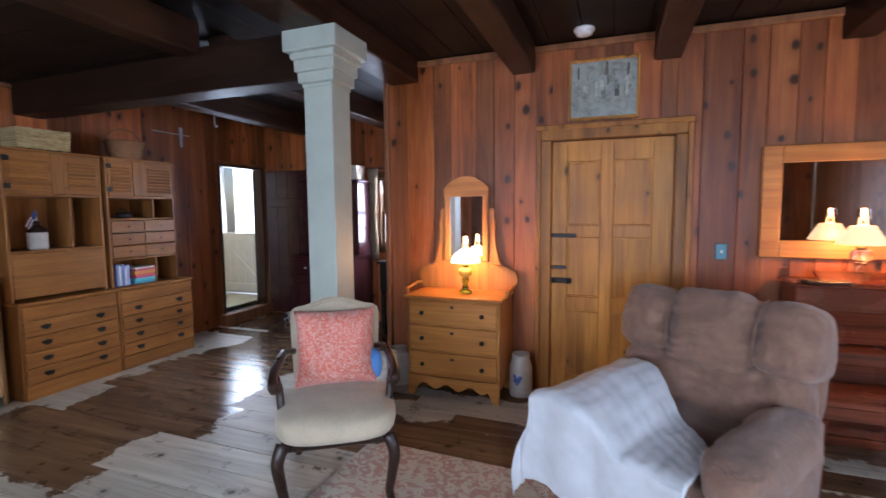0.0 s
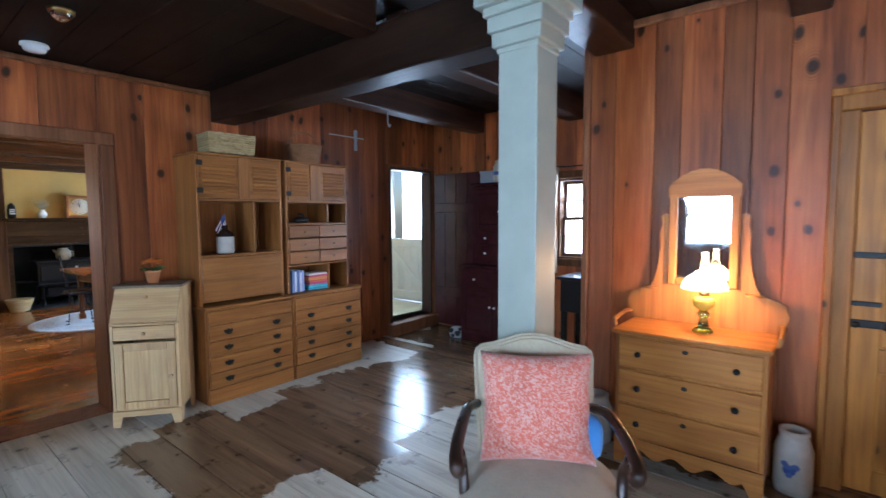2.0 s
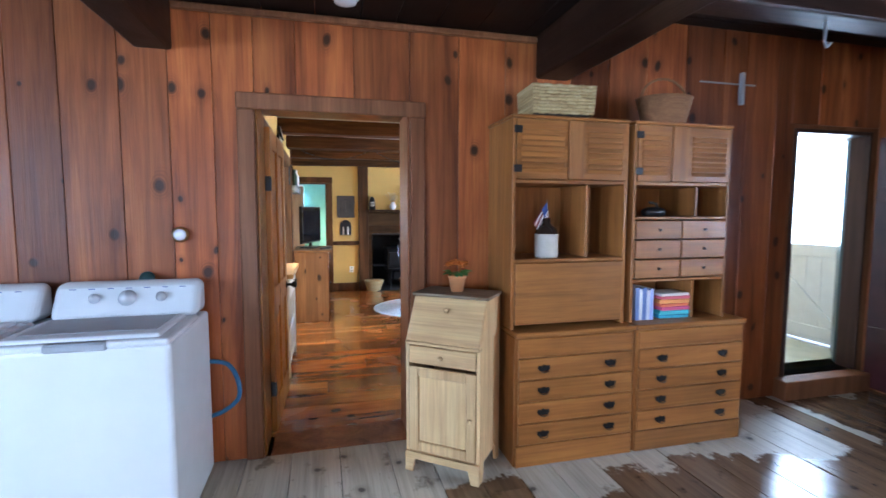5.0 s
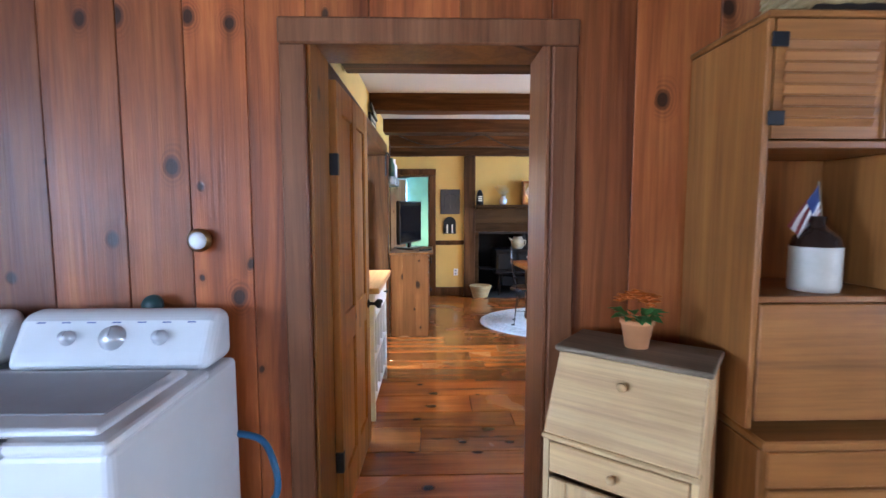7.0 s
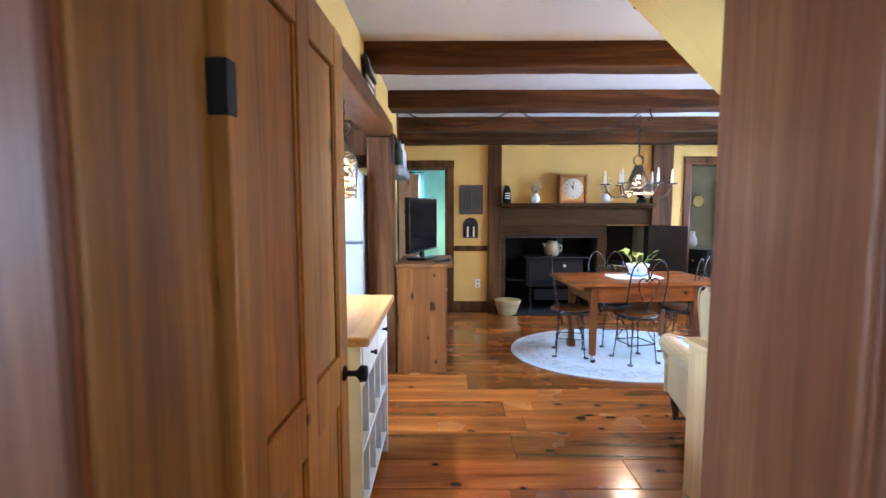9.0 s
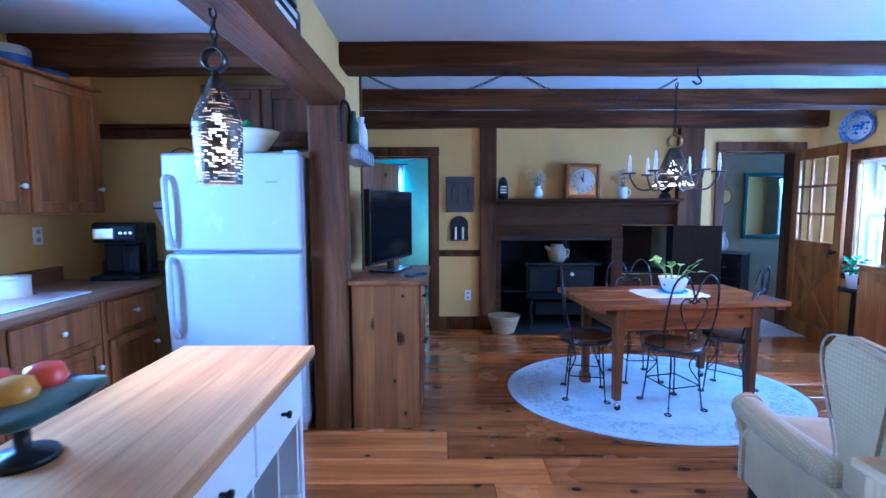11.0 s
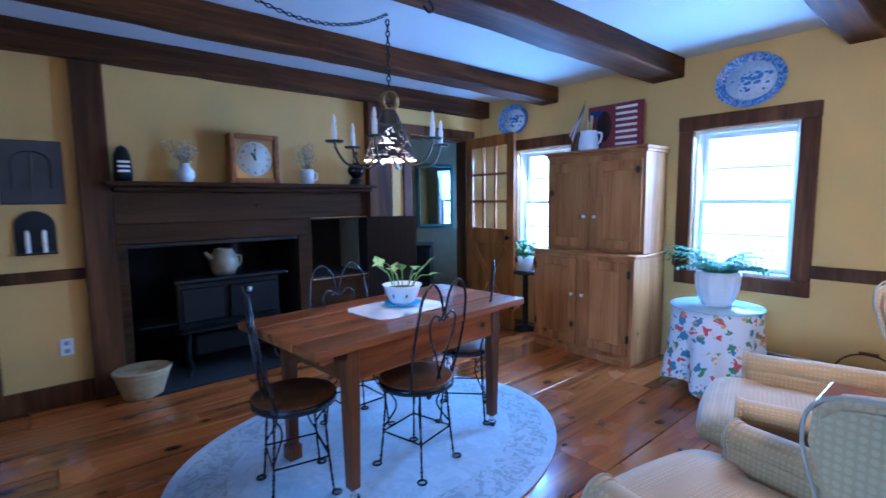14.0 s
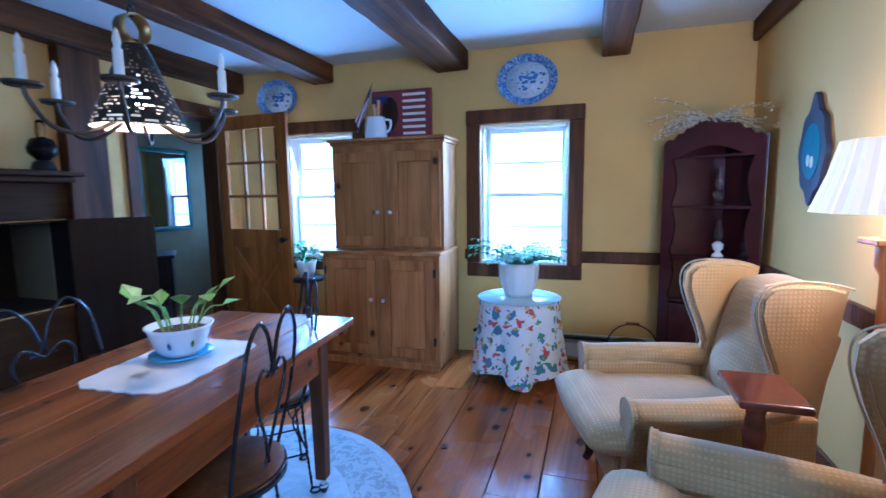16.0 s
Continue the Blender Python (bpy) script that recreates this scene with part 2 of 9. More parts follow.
def room_floor():
    """Wide old boards: a worn, pale grey part round a dark varnished part."""
    m, nodes, links, b = material("worn_boards")
    vec, rnd = coords(nodes, links, (0.7, 9, 9))
    n1 = noise_tex(nodes, links, vec, 1.0, 6, 0.6, 0.6)
    vec2, _ = coords(nodes, links, (2, 70, 70))
    n2 = noise_tex(nodes, links, vec2, 1.0, 4, 0.6)
    geo = nodes.new("ShaderNodeNewGeometry")
    sep = nodes.new("ShaderNodeSeparateXYZ")
    links.new(geo.outputs["Position"], sep.inputs[0])
    jag = noise_tex(nodes, links, geo.outputs["Position"], 3.2, 6, 0.7)
    j = value(nodes, links, "MULTIPLY", value(nodes, links, "SUBTRACT", jag.outputs[0], 0.5), 0.55)
    j = value(nodes, links, "ADD", j, value(nodes, links, "MULTIPLY", value(nodes, links, "SUBTRACT", rnd, 0.5), 0.34))
    x = value(nodes, links, "ADD", sep.outputs[0], j)
    y = value(nodes, links, "ADD", sep.outputs[1], j)

    def inside(s, lo, hi):
        a = value(nodes, links, "MULTIPLY", value(nodes, links, "SUBTRACT", s, lo), 30.0, True)
        c = value(nodes, links, "MULTIPLY", value(nodes, links, "SUBTRACT", hi, s), 30.0, True)
        return value(nodes, links, "MULTIPLY", a, c)

    strip = value(nodes, links, "MULTIPLY", inside(x, -4.03, -2.66), inside(y, 1.42, 5.3))
    back = value(nodes, links, "MULTIPLY", inside(x, -4.75, -2.0), inside(y, 4.35, 5.5))
    side = value(nodes, links, "MULTIPLY", inside(x, -1.55, 3.3), inside(y, 2.3, 2.95))
    east = value(nodes, links, "MULTIPLY", inside(x, -1.7, 3.3), inside(y, 3.25, 3.8))
    dark = value(nodes, links, "MAXIMUM", value(nodes, links, "MAXIMUM", strip, back), value(nodes, links, "MAXIMUM", side, east))
    pale = ramp_of(nodes, links, n1.outputs[0], [(0.25, (0.33, 0.27, 0.2)), (0.5, (0.54, 0.48, 0.38)), (0.75, (0.66, 0.6, 0.49))])
    brown = ramp_of(nodes, links, n1.outputs[0], [(0.25, (0.06, 0.035, 0.02)), (0.5, (0.15, 0.085, 0.045)), (0.75, (0.26, 0.155, 0.085))])
    col = mix(nodes, links, "MIX", dark, pale, brown)
    col = mix(nodes, links, "MULTIPLY", 0.4, col, ramp_of(nodes, links, n2.outputs[0], [(0.3, (0.5, 0.46, 0.42)), (0.6, (1, 1, 1))]))
    v = nodes.new("ShaderNodeTexVoronoi")
    v.voronoi_dimensions = "2D"
    v.inputs["Scale"].default_value = 2.6
    links.new(vec3_of(nodes, links, geo.outputs["Position"]), v.inputs["Vector"])
    kn = nodes.new("ShaderNodeSeparateColor")
    links.new(v.outputs["Color"], kn.inputs[0])
    kf = value(nodes, links, "MULTIPLY", ramp_of(nodes, links, v.outputs["Distance"], [(0.03, (0.9, 0.9, 0.9)), (0.06, (0.25, 0.25, 0.25)), (0.14, (0, 0, 0))]), value(nodes, links, "LESS_THAN", kn.outputs[0], 0.7))
    col = mix(nodes, links, "MIX", kf, col, (0.035, 0.02, 0.012))
    stain = noise_tex(nodes, links, geo.outputs["Position"], 7.0, 5, 0.65)
    col = mix(nodes, links, "MULTIPLY", 0.75, col, ramp_of(nodes, links, stain.outputs[0], [(0.33, (0.25, 0.2, 0.16)), (0.42, (1, 1, 1))]))
    col = mix(nodes, links, "MULTIPLY", 0.35, col, ramp_of(nodes, links, rnd, [(0.0, (0.55, 0.53, 0.5)), (1.0, (1.1, 1.08, 1.05))]))
    links.new(col, b.inputs["Base Color"])
    rr = value(nodes, links, "SUBTRACT", value(nodes, links, "ADD", 0.33, value(nodes, links, "MULTIPLY", n1.outputs[0], 0.2)), value(nodes, links, "MULTIPLY", dark, 0.29))
    links.new(rr, b.inputs["Roughness"])
    bump(nodes, links, b, value(nodes, links, "ADD", n1.outputs[0], n2.outputs[0]), 0.25, 0.004)
    return m


PINE = wood("stained_knotty_pine", (0.1512, 0.0353, 0.0085), (0.3564, 0.098, 0.0236), (0.54, 0.1813, 0.0484), "z", 0.42, 0.42, 0.85, relief=0.4, gloss=0.3)
GREY_TOP = wood("weathered_board", (0.12, 0.08, 0.05), (0.22, 0.16, 0.1), (0.33, 0.25, 0.17), "x", 0.5, 0.1, 0.1)
PINE_TRIM = wood("stained_trim", (0.1456, 0.0449, 0.0135), (0.25, 0.098, 0.04), (0.34, 0.145, 0.062), "z", 0.42, 0.0, 0.3, gloss=0.25)
BEAM = wood("dark_beam_wood", (0.0105, 0.0045, 0.0023), (0.0255, 0.0105, 0.0053), (0.045, 0.0203, 0.0105), "x", 0.45, 0.0, 0.3)
BEAM_Y = wood("dark_beam_wood_across", (0.016, 0.0064, 0.0032), (0.04, 0.016, 0.008), (0.068, 0.028, 0.0144), "y", 0.42, 0.0, 0.3)
BEAM_D = wood("hewn_beam_wood", (0.02, 0.008, 0.0022), (0.075, 0.029, 0.008), (0.17, 0.07, 0.02), "y", 0.62, 0.0, 0.3, relief=0.6, gloss=0.12)
BEAM_X = wood("hewn_beam_wood_long", (0.0438, 0.016, 0.0039), (0.125, 0.048, 0.0112), (0.2125, 0.0858, 0.0202), "x", 0.45, 0.0, 0.3, relief=0.6)
POST_D = wood("old_post_wood", (0.036, 0.014, 0.004), (0.105, 0.042, 0.0125), (0.175, 0.076, 0.025), "z", 0.5, 0.0, 0.3, relief=0.5, gloss=0.14)
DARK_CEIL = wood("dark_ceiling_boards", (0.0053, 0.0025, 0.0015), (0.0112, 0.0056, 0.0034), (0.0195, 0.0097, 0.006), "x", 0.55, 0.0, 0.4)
OAK = wood("honey_oak", (0.3, 0.11, 0.022), (0.46, 0.18, 0.038), (0.58, 0.25, 0.06), "z", 0.4, 0.0, 0.2)
OAK_X = wood("honey_oak_across", (0.3, 0.11, 0.022), (0.46, 0.18, 0.038), (0.58, 0.25, 0.06), "x", 0.38, 0.0, 0.2)
HUTCH = wood("maple_brown", (0.19, 0.07, 0.016), (0.31, 0.12, 0.028), (0.41, 0.17, 0.042), "z", 0.42, 0.0, 0.2)
HUTCH_Y = wood("maple_brown_across", (0.19, 0.07, 0.016), (0.31, 0.12, 0.028), (0.41, 0.17, 0.042), "x", 0.4, 0.0, 0.25)
RAW = wood("pale_pine", (0.5, 0.3, 0.13), (0.66, 0.43, 0.2), (0.74, 0.52, 0.27), "z", 0.5, 0.08, 0.15)
RAW_Y = wood("pale_pine_across", (0.5, 0.3, 0.13), (0.66, 0.43, 0.2), (0.74, 0.52, 0.27), "x", 0.5, 0.08, 0.15)
DOORW = wood("ochre_door_wood", (0.2495, 0.0924, 0.013), (0.499, 0.2009, 0.0308), (0.635, 0.2825, 0.0486), "z", 0.42, 0.12, 0.2)
ARMO = wood("armoire_pine", (0.2205, 0.0888, 0.0214), (0.4079, 0.1829, 0.0499), (0.5292, 0.2612, 0.0784), "z", 0.42, 0.14, 0.2)
CABW = wood("reddish_pine", (0.16, 0.055, 0.013), (0.25, 0.095, 0.023), (0.32, 0.135, 0.034), "z", 0.4, 0.22, 0.25)
KITW = wood("kitchen_cabinet_wood", (0.14, 0.048, 0.011), (0.29, 0.108, 0.026), (0.41, 0.165, 0.042), "z", 0.4, 0.0, 0.25)
TABLE = wood("old_table_pine", (0.0625, 0.0158, 0.0028), (0.275, 0.0824, 0.0151), (0.45, 0.1584, 0.0308), "y", 0.32, 0.5, 0.6, coat=0.4, relief=0.5)
TABLE_Z = wood("old_table_pine_legs", (0.055, 0.019, 0.005), (0.125, 0.045, 0.012), (0.19, 0.072, 0.02), "z", 0.38, 0.0, 0.2)
MAHOG = wood("mahogany", (0.07, 0.016, 0.008), (0.15, 0.036, 0.016), (0.23, 0.06, 0.026), "x", 0.25, 0.0, 0.15, coat=0.5)
DARKLEG = wood("black_walnut", (0.012, 0.006, 0.004), (0.03, 0.014, 0.009), (0.05, 0.024, 0.014), "z", 0.28, 0.0, 0.1, coat=0.4)
MANTEL = wood("mantel_wood", (0.026, 0.012, 0.0035), (0.058, 0.027, 0.0085), (0.09, 0.044, 0.0145), "y", 0.7, 0.0, 0.2, gloss=0.1)
MAROON = plain("maroon_paint", (0.045, 0.011, 0.013), 0.22, vary=0.25)
BUTCHER = wood("butcher_block", (0.4972, 0.2602, 0.0972), (0.6906, 0.3903, 0.1571), (0.8011, 0.477, 0.2094), "x", 0.4, 0.0, 0.3)
CHECKERED = wood("kitchen_counter", (0.16, 0.08, 0.04), (0.24, 0.13, 0.065), (0.3, 0.17, 0.09), "x", 0.35, 0.0, 0.3)
DINE_FLOOR = wood("varnished_floor_boards", (0.17, 0.046, 0.0085), (0.45, 0.14, 0.024), (0.65, 0.235, 0.043), "y", 0.24, 0.35, 0.75, coat=0.9, relief=0.2)
ROOM_FLOOR = room_floor()
UNDER = plain("dark_gap", (0.012, 0.008, 0.006), 0.9)
YELLOW = plain("yellow_plaster", (0.62, 0.39, 0.1), 0.75, vary=0.08, scale=2.0, relief=0.12, grain=45.0)
WHITE_CEIL = plain("white_plaster", (0.56, 0.56, 0.55), 0.85, vary=0.05, scale=1.4, relief=0.15, grain=30.0)
GREYGREEN = plain("grey_green_paint", (0.4, 0.43, 0.36), 0.45, vary=0.08, relief=0.05)
TEAL = plain("teal_plaster", (0.17, 0.38, 0.34), 0.8, vary=0.1)
SAGE = plain("sage_plaster", (0.3, 0.29, 0.19), 0.8, vary=0.1)
WHITE = plain("white_enamel", (0.68, 0.69, 0.7), 0.22, vary=0.03, relief=0.0)
WHITE_PAINT = plain("white_paint", (0.78, 0.78, 0.75), 0.45, vary=0.06)
ENTRY = plain("grey_entry_paint", (0.3, 0.3, 0.28), 0.6, vary=0.1)
LINING = wood("brown_door_lining", (0.1725, 0.0578, 0.009), (0.322, 0.1208, 0.0179), (0.4255, 0.1733, 0.0288), "z", 0.42, 0.12, 0.2)
BACK_TRIM = wood("dark_back_door_wood", (0.02, 0.009, 0.006), (0.045, 0.02, 0.012), (0.07, 0.032, 0.02), "z", 0.45)
GREYP = plain("grey_plastic", (0.3, 0.31, 0.33), 0.4)
BLACK = plain("black_plastic", (0.012, 0.012, 0.013), 0.3, vary=0.1)
BLACK.node_tree.nodes["Principled BSDF"].inputs["Specular IOR Level"].default_value = 0.2
IRON = plain("black_iron", (0.02, 0.02, 0.021), 0.42, 0.7, vary=0.3)
WIRE = plain("polished_black_wire", (0.045, 0.045, 0.05), 0.26, 0.75, vary=0.2)
STOVE = plain("cast_iron", (0.005, 0.0052, 0.006), 0.5, 0.5, vary=0.3, relief=0.2)
FRIDGE = plain("fridge_enamel", (0.5, 0.51, 0.52), 0.25, vary=0.03, relief=0.03, grain=300.0)
SOOT = plain("sooty_brick", (0.007, 0.006, 0.006), 0.95, vary=0.4, relief=0.3, grain=25.0)
DIAL = plain("silver_plastic", (0.62, 0.64, 0.67), 0.25, 0.35, vary=0.05, relief=0.0)
CHROME = plain("chrome", (0.75, 0.76, 0.78), 0.15, 1.0, vary=0.05, relief=0.0)
BRASS = plain("aged_brass", (0.36, 0.24, 0.09), 0.35, 1.0, vary=0.25)
PEWTER = plain("dark_tin", (0.09, 0.078, 0.062), 0.4, 0.9, vary=0.3)
STONEWARE = plain("salt_glazed_stoneware", (0.44, 0.4, 0.33), 0.35, vary=0.12, scale=18)
COBALT = plain("cobalt_glaze", (0.06, 0.1, 0.28), 0.3)
CREAM_CER = plain("cream_crockery", (0.7, 0.64, 0.5), 0.3, vary=0.08)
WHITE_CER = plain("white_china", (0.78, 0.8, 0.82), 0.2, vary=0.05, relief=0.0)
TERRA = plain("terracotta", (0.62, 0.26, 0.1), 0.7)
LEAF = plain("leaf_green", (0.055, 0.2, 0.04), 0.5, vary=0.35, scale=30)
LEAF_LT = plain("pale_leaf", (0.2, 0.32, 0.05), 0.45, vary=0.4, scale=30)
ORANGE_FL = plain("orange_petals", (0.85, 0.25, 0.03), 0.7, vary=0.3, scale=40)
TWIG = plain("dry_twig", (0.16, 0.12, 0.07), 0.8)
BLOSSOM = plain("white_blossom", (0.72, 0.68, 0.52), 0.8)
WICKER = wood("woven_straw", (0.3, 0.2, 0.08), (0.46, 0.34, 0.16), (0.58, 0.46, 0.25), "y", 0.8, 0.0, 0.1, fine=1.6, relief=0.8)
WICKER_BR = wood("brown_wicker", (0.14, 0.06, 0.024), (0.24, 0.11, 0.045), (0.32, 0.16, 0.07), "y", 0.7, 0.0, 0.1, fine=1.6, relief=0.8)
RECLINER = fabric("brown_microfibre", (0.25, 0.135, 0.088), (0.1, 0.06, 0.045), 300, nap=0.4)
QUILT = fabric("white_quilt", (0.72, 0.73, 0.74), (0.6, 0.6, 0.6), 150)
BEIGE = fabric("beige_damask", (0.52, 0.43, 0.29), (0.58, 0.5, 0.36), 300, 0.3, 40)
CORAL = fabric("coral_print", (0.68, 0.15, 0.09), (0.72, 0.46, 0.38), 260, 0.8, 60)
BLUEF = fabric("blue_fabric", (0.08, 0.24, 0.55), (0.1, 0.2, 0.4), 200)
WINGF = fabric("cream_lattice_weave", (0.41, 0.275, 0.11), (0.455, 0.315, 0.14), 90, 0.0, 60, dots=62.0)
PLACEMAT = fabric("pale_placemat", (0.74, 0.66, 0.58), (0.7, 0.6, 0.5), 120)
RUG_PALE = fabric("faded_blue_rug", (0.5, 0.56, 0.62), (0.32, 0.37, 0.45), 160, 0.35, 7)
RUG_EDGE = fabric("rug_border", (0.45, 0.5, 0.55), (0.2, 0.23, 0.28), 160, 0.6, 12)
RUG_CREAM = fabric("cream_floral_rug", (0.56, 0.47, 0.34), (0.36, 0.15, 0.1), 160, 0.8, 11)
MIRROR = plain("mirror_glass", (0.85, 0.87, 0.88), 0.03, 1.0, vary=0.0, relief=0.0)
PANE = glass("window_glass", (1, 1, 1), 0.0)
CLEAR = glass("clear_glass", (0.95, 0.95, 0.92), 0.03)
GREEN_GL = glass("green_glass", (0.3, 0.5, 0.12), 0.05)
SHADE_W = glow("lit_opal_shade", (1.0, 0.86, 0.62), 2.2)
SHADE_C = glow("lit_fabric_shade", (1.0, 0.62, 0.3), 1.5)
SHADE_D = glow("lit_pleated_shade", (1.0, 0.7, 0.4), 1.5)
BULB = glow("bulb_glass", (1.0, 0.85, 0.6), 6.0)
CANDLE = plain("candle_wax", (0.82, 0.76, 0.64), 0.5)
SCREEN = plain("dark_screen", (0.006, 0.006, 0.007), 0.12, vary=0.0, relief=0.0)
SCREEN.node_tree.nodes["Principled BSDF"].inputs["Specular IOR Level"].default_value = 0.25
REDF = plain("red_paint", (0.17, 0.02, 0.02), 0.5)
NAVY = plain("navy", (0.02, 0.04, 0.16), 0.7)
HEATER = plain("heater_enamel", (0.55, 0.53, 0.44), 0.4)


# ---- shapes ----
def part(name, bm, mat, parent=None, label="", smooth=False):
    """Links a bmesh as one mesh object, under a thing or a part."""
    me = bpy.data.meshes.new(name)
    bm.to_mesh(me)
    bm.free()
    me.materials.append(mat)
    if smooth:
        for p in me.polygons:
            p.use_smooth = True
    ob = new(name, me)
    if parent:
        ob.parent = parent
    if label:
        ob["label"] = label
    return ob


def thing(name, label, category, x=0, y=0, z=0, turn=0, group="", kind=""):
    ob = new(name)
    ob.empty_display_size = 0.05
    ob.matrix_world = pose(x, y, z, 0, 0, turn)
    return tagged(ob, label, category, group, kind)


def box(x0, y0, z0, x1, y1, z1, bevel=0.0, bm=None, seg=1):
    out = bm or bmesh.new()
    b = bmesh.new()
    bmesh.ops.create_cube(b, size=1)
    for v in b.verts:
        v.co = Vector(((x0 + x1) / 2 + v.co.x * (x1 - x0), (y0 + y1) / 2 + v.co.y * (y1 - y0), (z0 + z1) / 2 + v.co.z * (z1 - z0)))
    if bevel:
        bmesh.ops.bevel(b, geom=b.edges[:], offset=bevel, segments=seg, affect="EDGES", profile=0.5)
    if bm is None:
        out.free()
        return b
    join(out, b)
    return out


def join(bm, b):
    me = bpy.data.meshes.new("tmp")
    b.to_mesh(me)
    b.free()
    bm.from_mesh(me)
    bpy.data.meshes.remove(me)
    return bm


def lathe(profile, seg=28, bm=None, at=(0, 0, 0), squash=(1, 1)):
    """Turns a profile of (radius, height) about the upright axis."""
    b = bm or bmesh.new()
    rings = []
    for r, z in profile:
        if r <= 1e-5:
            rings.append([b.verts.new((at[0], at[1], at[2] + z))])
        else:
            rings.append([b.verts.new((at[0] + r * squash[0] * math.cos(2 * math.pi * k / seg), at[1] + r * squash[1] * math.sin(2 * math.pi * k / seg), at[2] + z)) for k in range(seg)])
    for a, c in zip(rings, rings[1:]):
        for k in range(seg):
            q = [a[k % len(a)], a[(k + 1) % len(a)], c[(k + 1) % len(c)], c[k % len(c)]]
            u = []
            for v in q:
                if v not in u:
                    u.append(v)
            if len(u) >= 3:
                b.faces.new(u)
    return b


def tube(points, r, seg=8, bm=None, closed=False, r2=None):
    """A round bar along a path; r2 tapers it towards the end."""
    b = bm or bmesh.new()
    pts = [Vector(p) for p in points]
    n = len(pts)
    rings = []
    side = None
    for i, p in enumerate(pts):
        d = (pts[(i + 1) % n] - pts[i - 1]) if closed else (pts[min(i + 1, n - 1)] - pts[max(i - 1, 0)])
        d = d.normalized() if d.length > 1e-9 else Vector((0, 0, 1))
        if side is None:
            side = d.orthogonal().normalized()
        side = (side - d * side.dot(d))
        side = side.normalized() if side.length > 1e-6 else d.orthogonal().normalized()
        up = d.cross(side)
        rad = r if r2 is None else r + (r2 - r) * i / max(1, n - 1)
        rings.append([b.verts.new(p + (side * math.cos(2 * math.pi * k / seg) + up * math.sin(2 * math.pi * k / seg)) * rad) for k in range(seg)])
    for i in range(n if closed else n - 1):
        a, c = rings[i], rings[(i + 1) % n]
        for k in range(seg):
            b.faces.new((a[k], a[(k + 1) % seg], c[(k + 1) % seg], c[k]))
    if not closed:
        b.faces.new(rings[0][::-1])
        b.faces.new(rings[-1])
    return b


def slab(outline, z0, z1, bm=None, axis="z", bevel=0.0):
    """An outline in a plane, given thickness along the axis."""
    b = bmesh.new()
    put = {"z": lambda u, v, w: (u, v, w), "y": lambda u, v, w: (u, w, v), "x": lambda u, v, w: (w, u, v)}[axis]
    lo = [b.verts.new(put(u, v, z0)) for u, v in outline]
    hi = [b.verts.new(put(u, v, z1)) for u, v in outline]
    n = len(lo)
    b.faces.new(lo[::-1])
    top = b.faces.new(hi)
    for k in range(n):
        b.faces.new((lo[k], lo[(k + 1) % n], hi[(k + 1) % n], hi[k]))
    bmesh.ops.recalc_face_normals(b, faces=b.faces[:])
    if bevel:
        bmesh.ops.bevel(b, geom=[e for e in b.edges if any(f is top for f in e.link_faces)], offset=bevel, segments=2, affect="EDGES")
    if bm is None:
        return b
    return join(bm, b)


def cushion(x0, y0, z0, x1, y1, z1, puff=0.04, cuts=6, rough=0.0, power=2.2):
    """A stuffed pad: a box with soft, swollen faces."""
    b = bmesh.new()
    bmesh.ops.create_cube(b, size=2)
    bmesh.ops.subdivide_edges(b, edges=b.edges[:], cuts=cuts, use_grid_fill=True)
    hx, hy, hz = (x1 - x0) / 2, (y1 - y0) / 2, (z1 - z0) / 2
    c = Vector(((x0 + x1) / 2, (y0 + y1) / 2, (z0 + z1) / 2))
    for v in b.verts:
        p = v.co.copy()
        q = Vector([math.copysign(abs(t) ** 0.8, t) for t in p])
        m = max(abs(t) for t in q)
        l = sum(abs(t) ** (2 * power) for t in q) ** (1 / (2 * power))
        q = q * (m / l) if l else q
        bulge = Vector([puff * math.copysign(1, q[i]) * (1 - q[(i + 1) % 3] ** 2) * (1 - q[(i + 2) % 3] ** 2) if abs(p[i]) > 0.99 else 0 for i in range(3)])
        v.co = c + Vector((q.x * hx, q.y * hy, q.z * hz)) + bulge
        if rough:
            v.co += noise.noise_vector(v.co * 6) * rough
    return b


def moved(bm, m):
    bmesh.ops.transform(bm, matrix=m, verts=bm.verts[:])
    return bm


def arc(cx, cy, r, a0, a1, n=10):
    return [(cx + r * math.cos(radians(a0 + (a1 - a0) * k / n)), cy + r * math.sin(radians(a0 + (a1 - a0) * k / n))) for k in range(n + 1)]


def smooth_path(pts, n=8):
    """A smooth line through the points."""
    p = [Vector(q) for q in pts]
    p = [p[0] * 2 - p[1]] + p + [p[-1] * 2 - p[-2]]
    out = []
    for i in range(1, len(p) - 2):
        for k in range(n):
            t = k / n
            out.append(0.5 * (2 * p[i] + (p[i + 1] - p[i - 1]) * t + (2 * p[i - 1] - 5 * p[i] + 4 * p[i + 1] - p[i + 2]) * t * t + (3 * p[i] - p[i - 1] - 3 * p[i + 1] + p[i + 2]) * t ** 3))
    return out + [p[-2]]


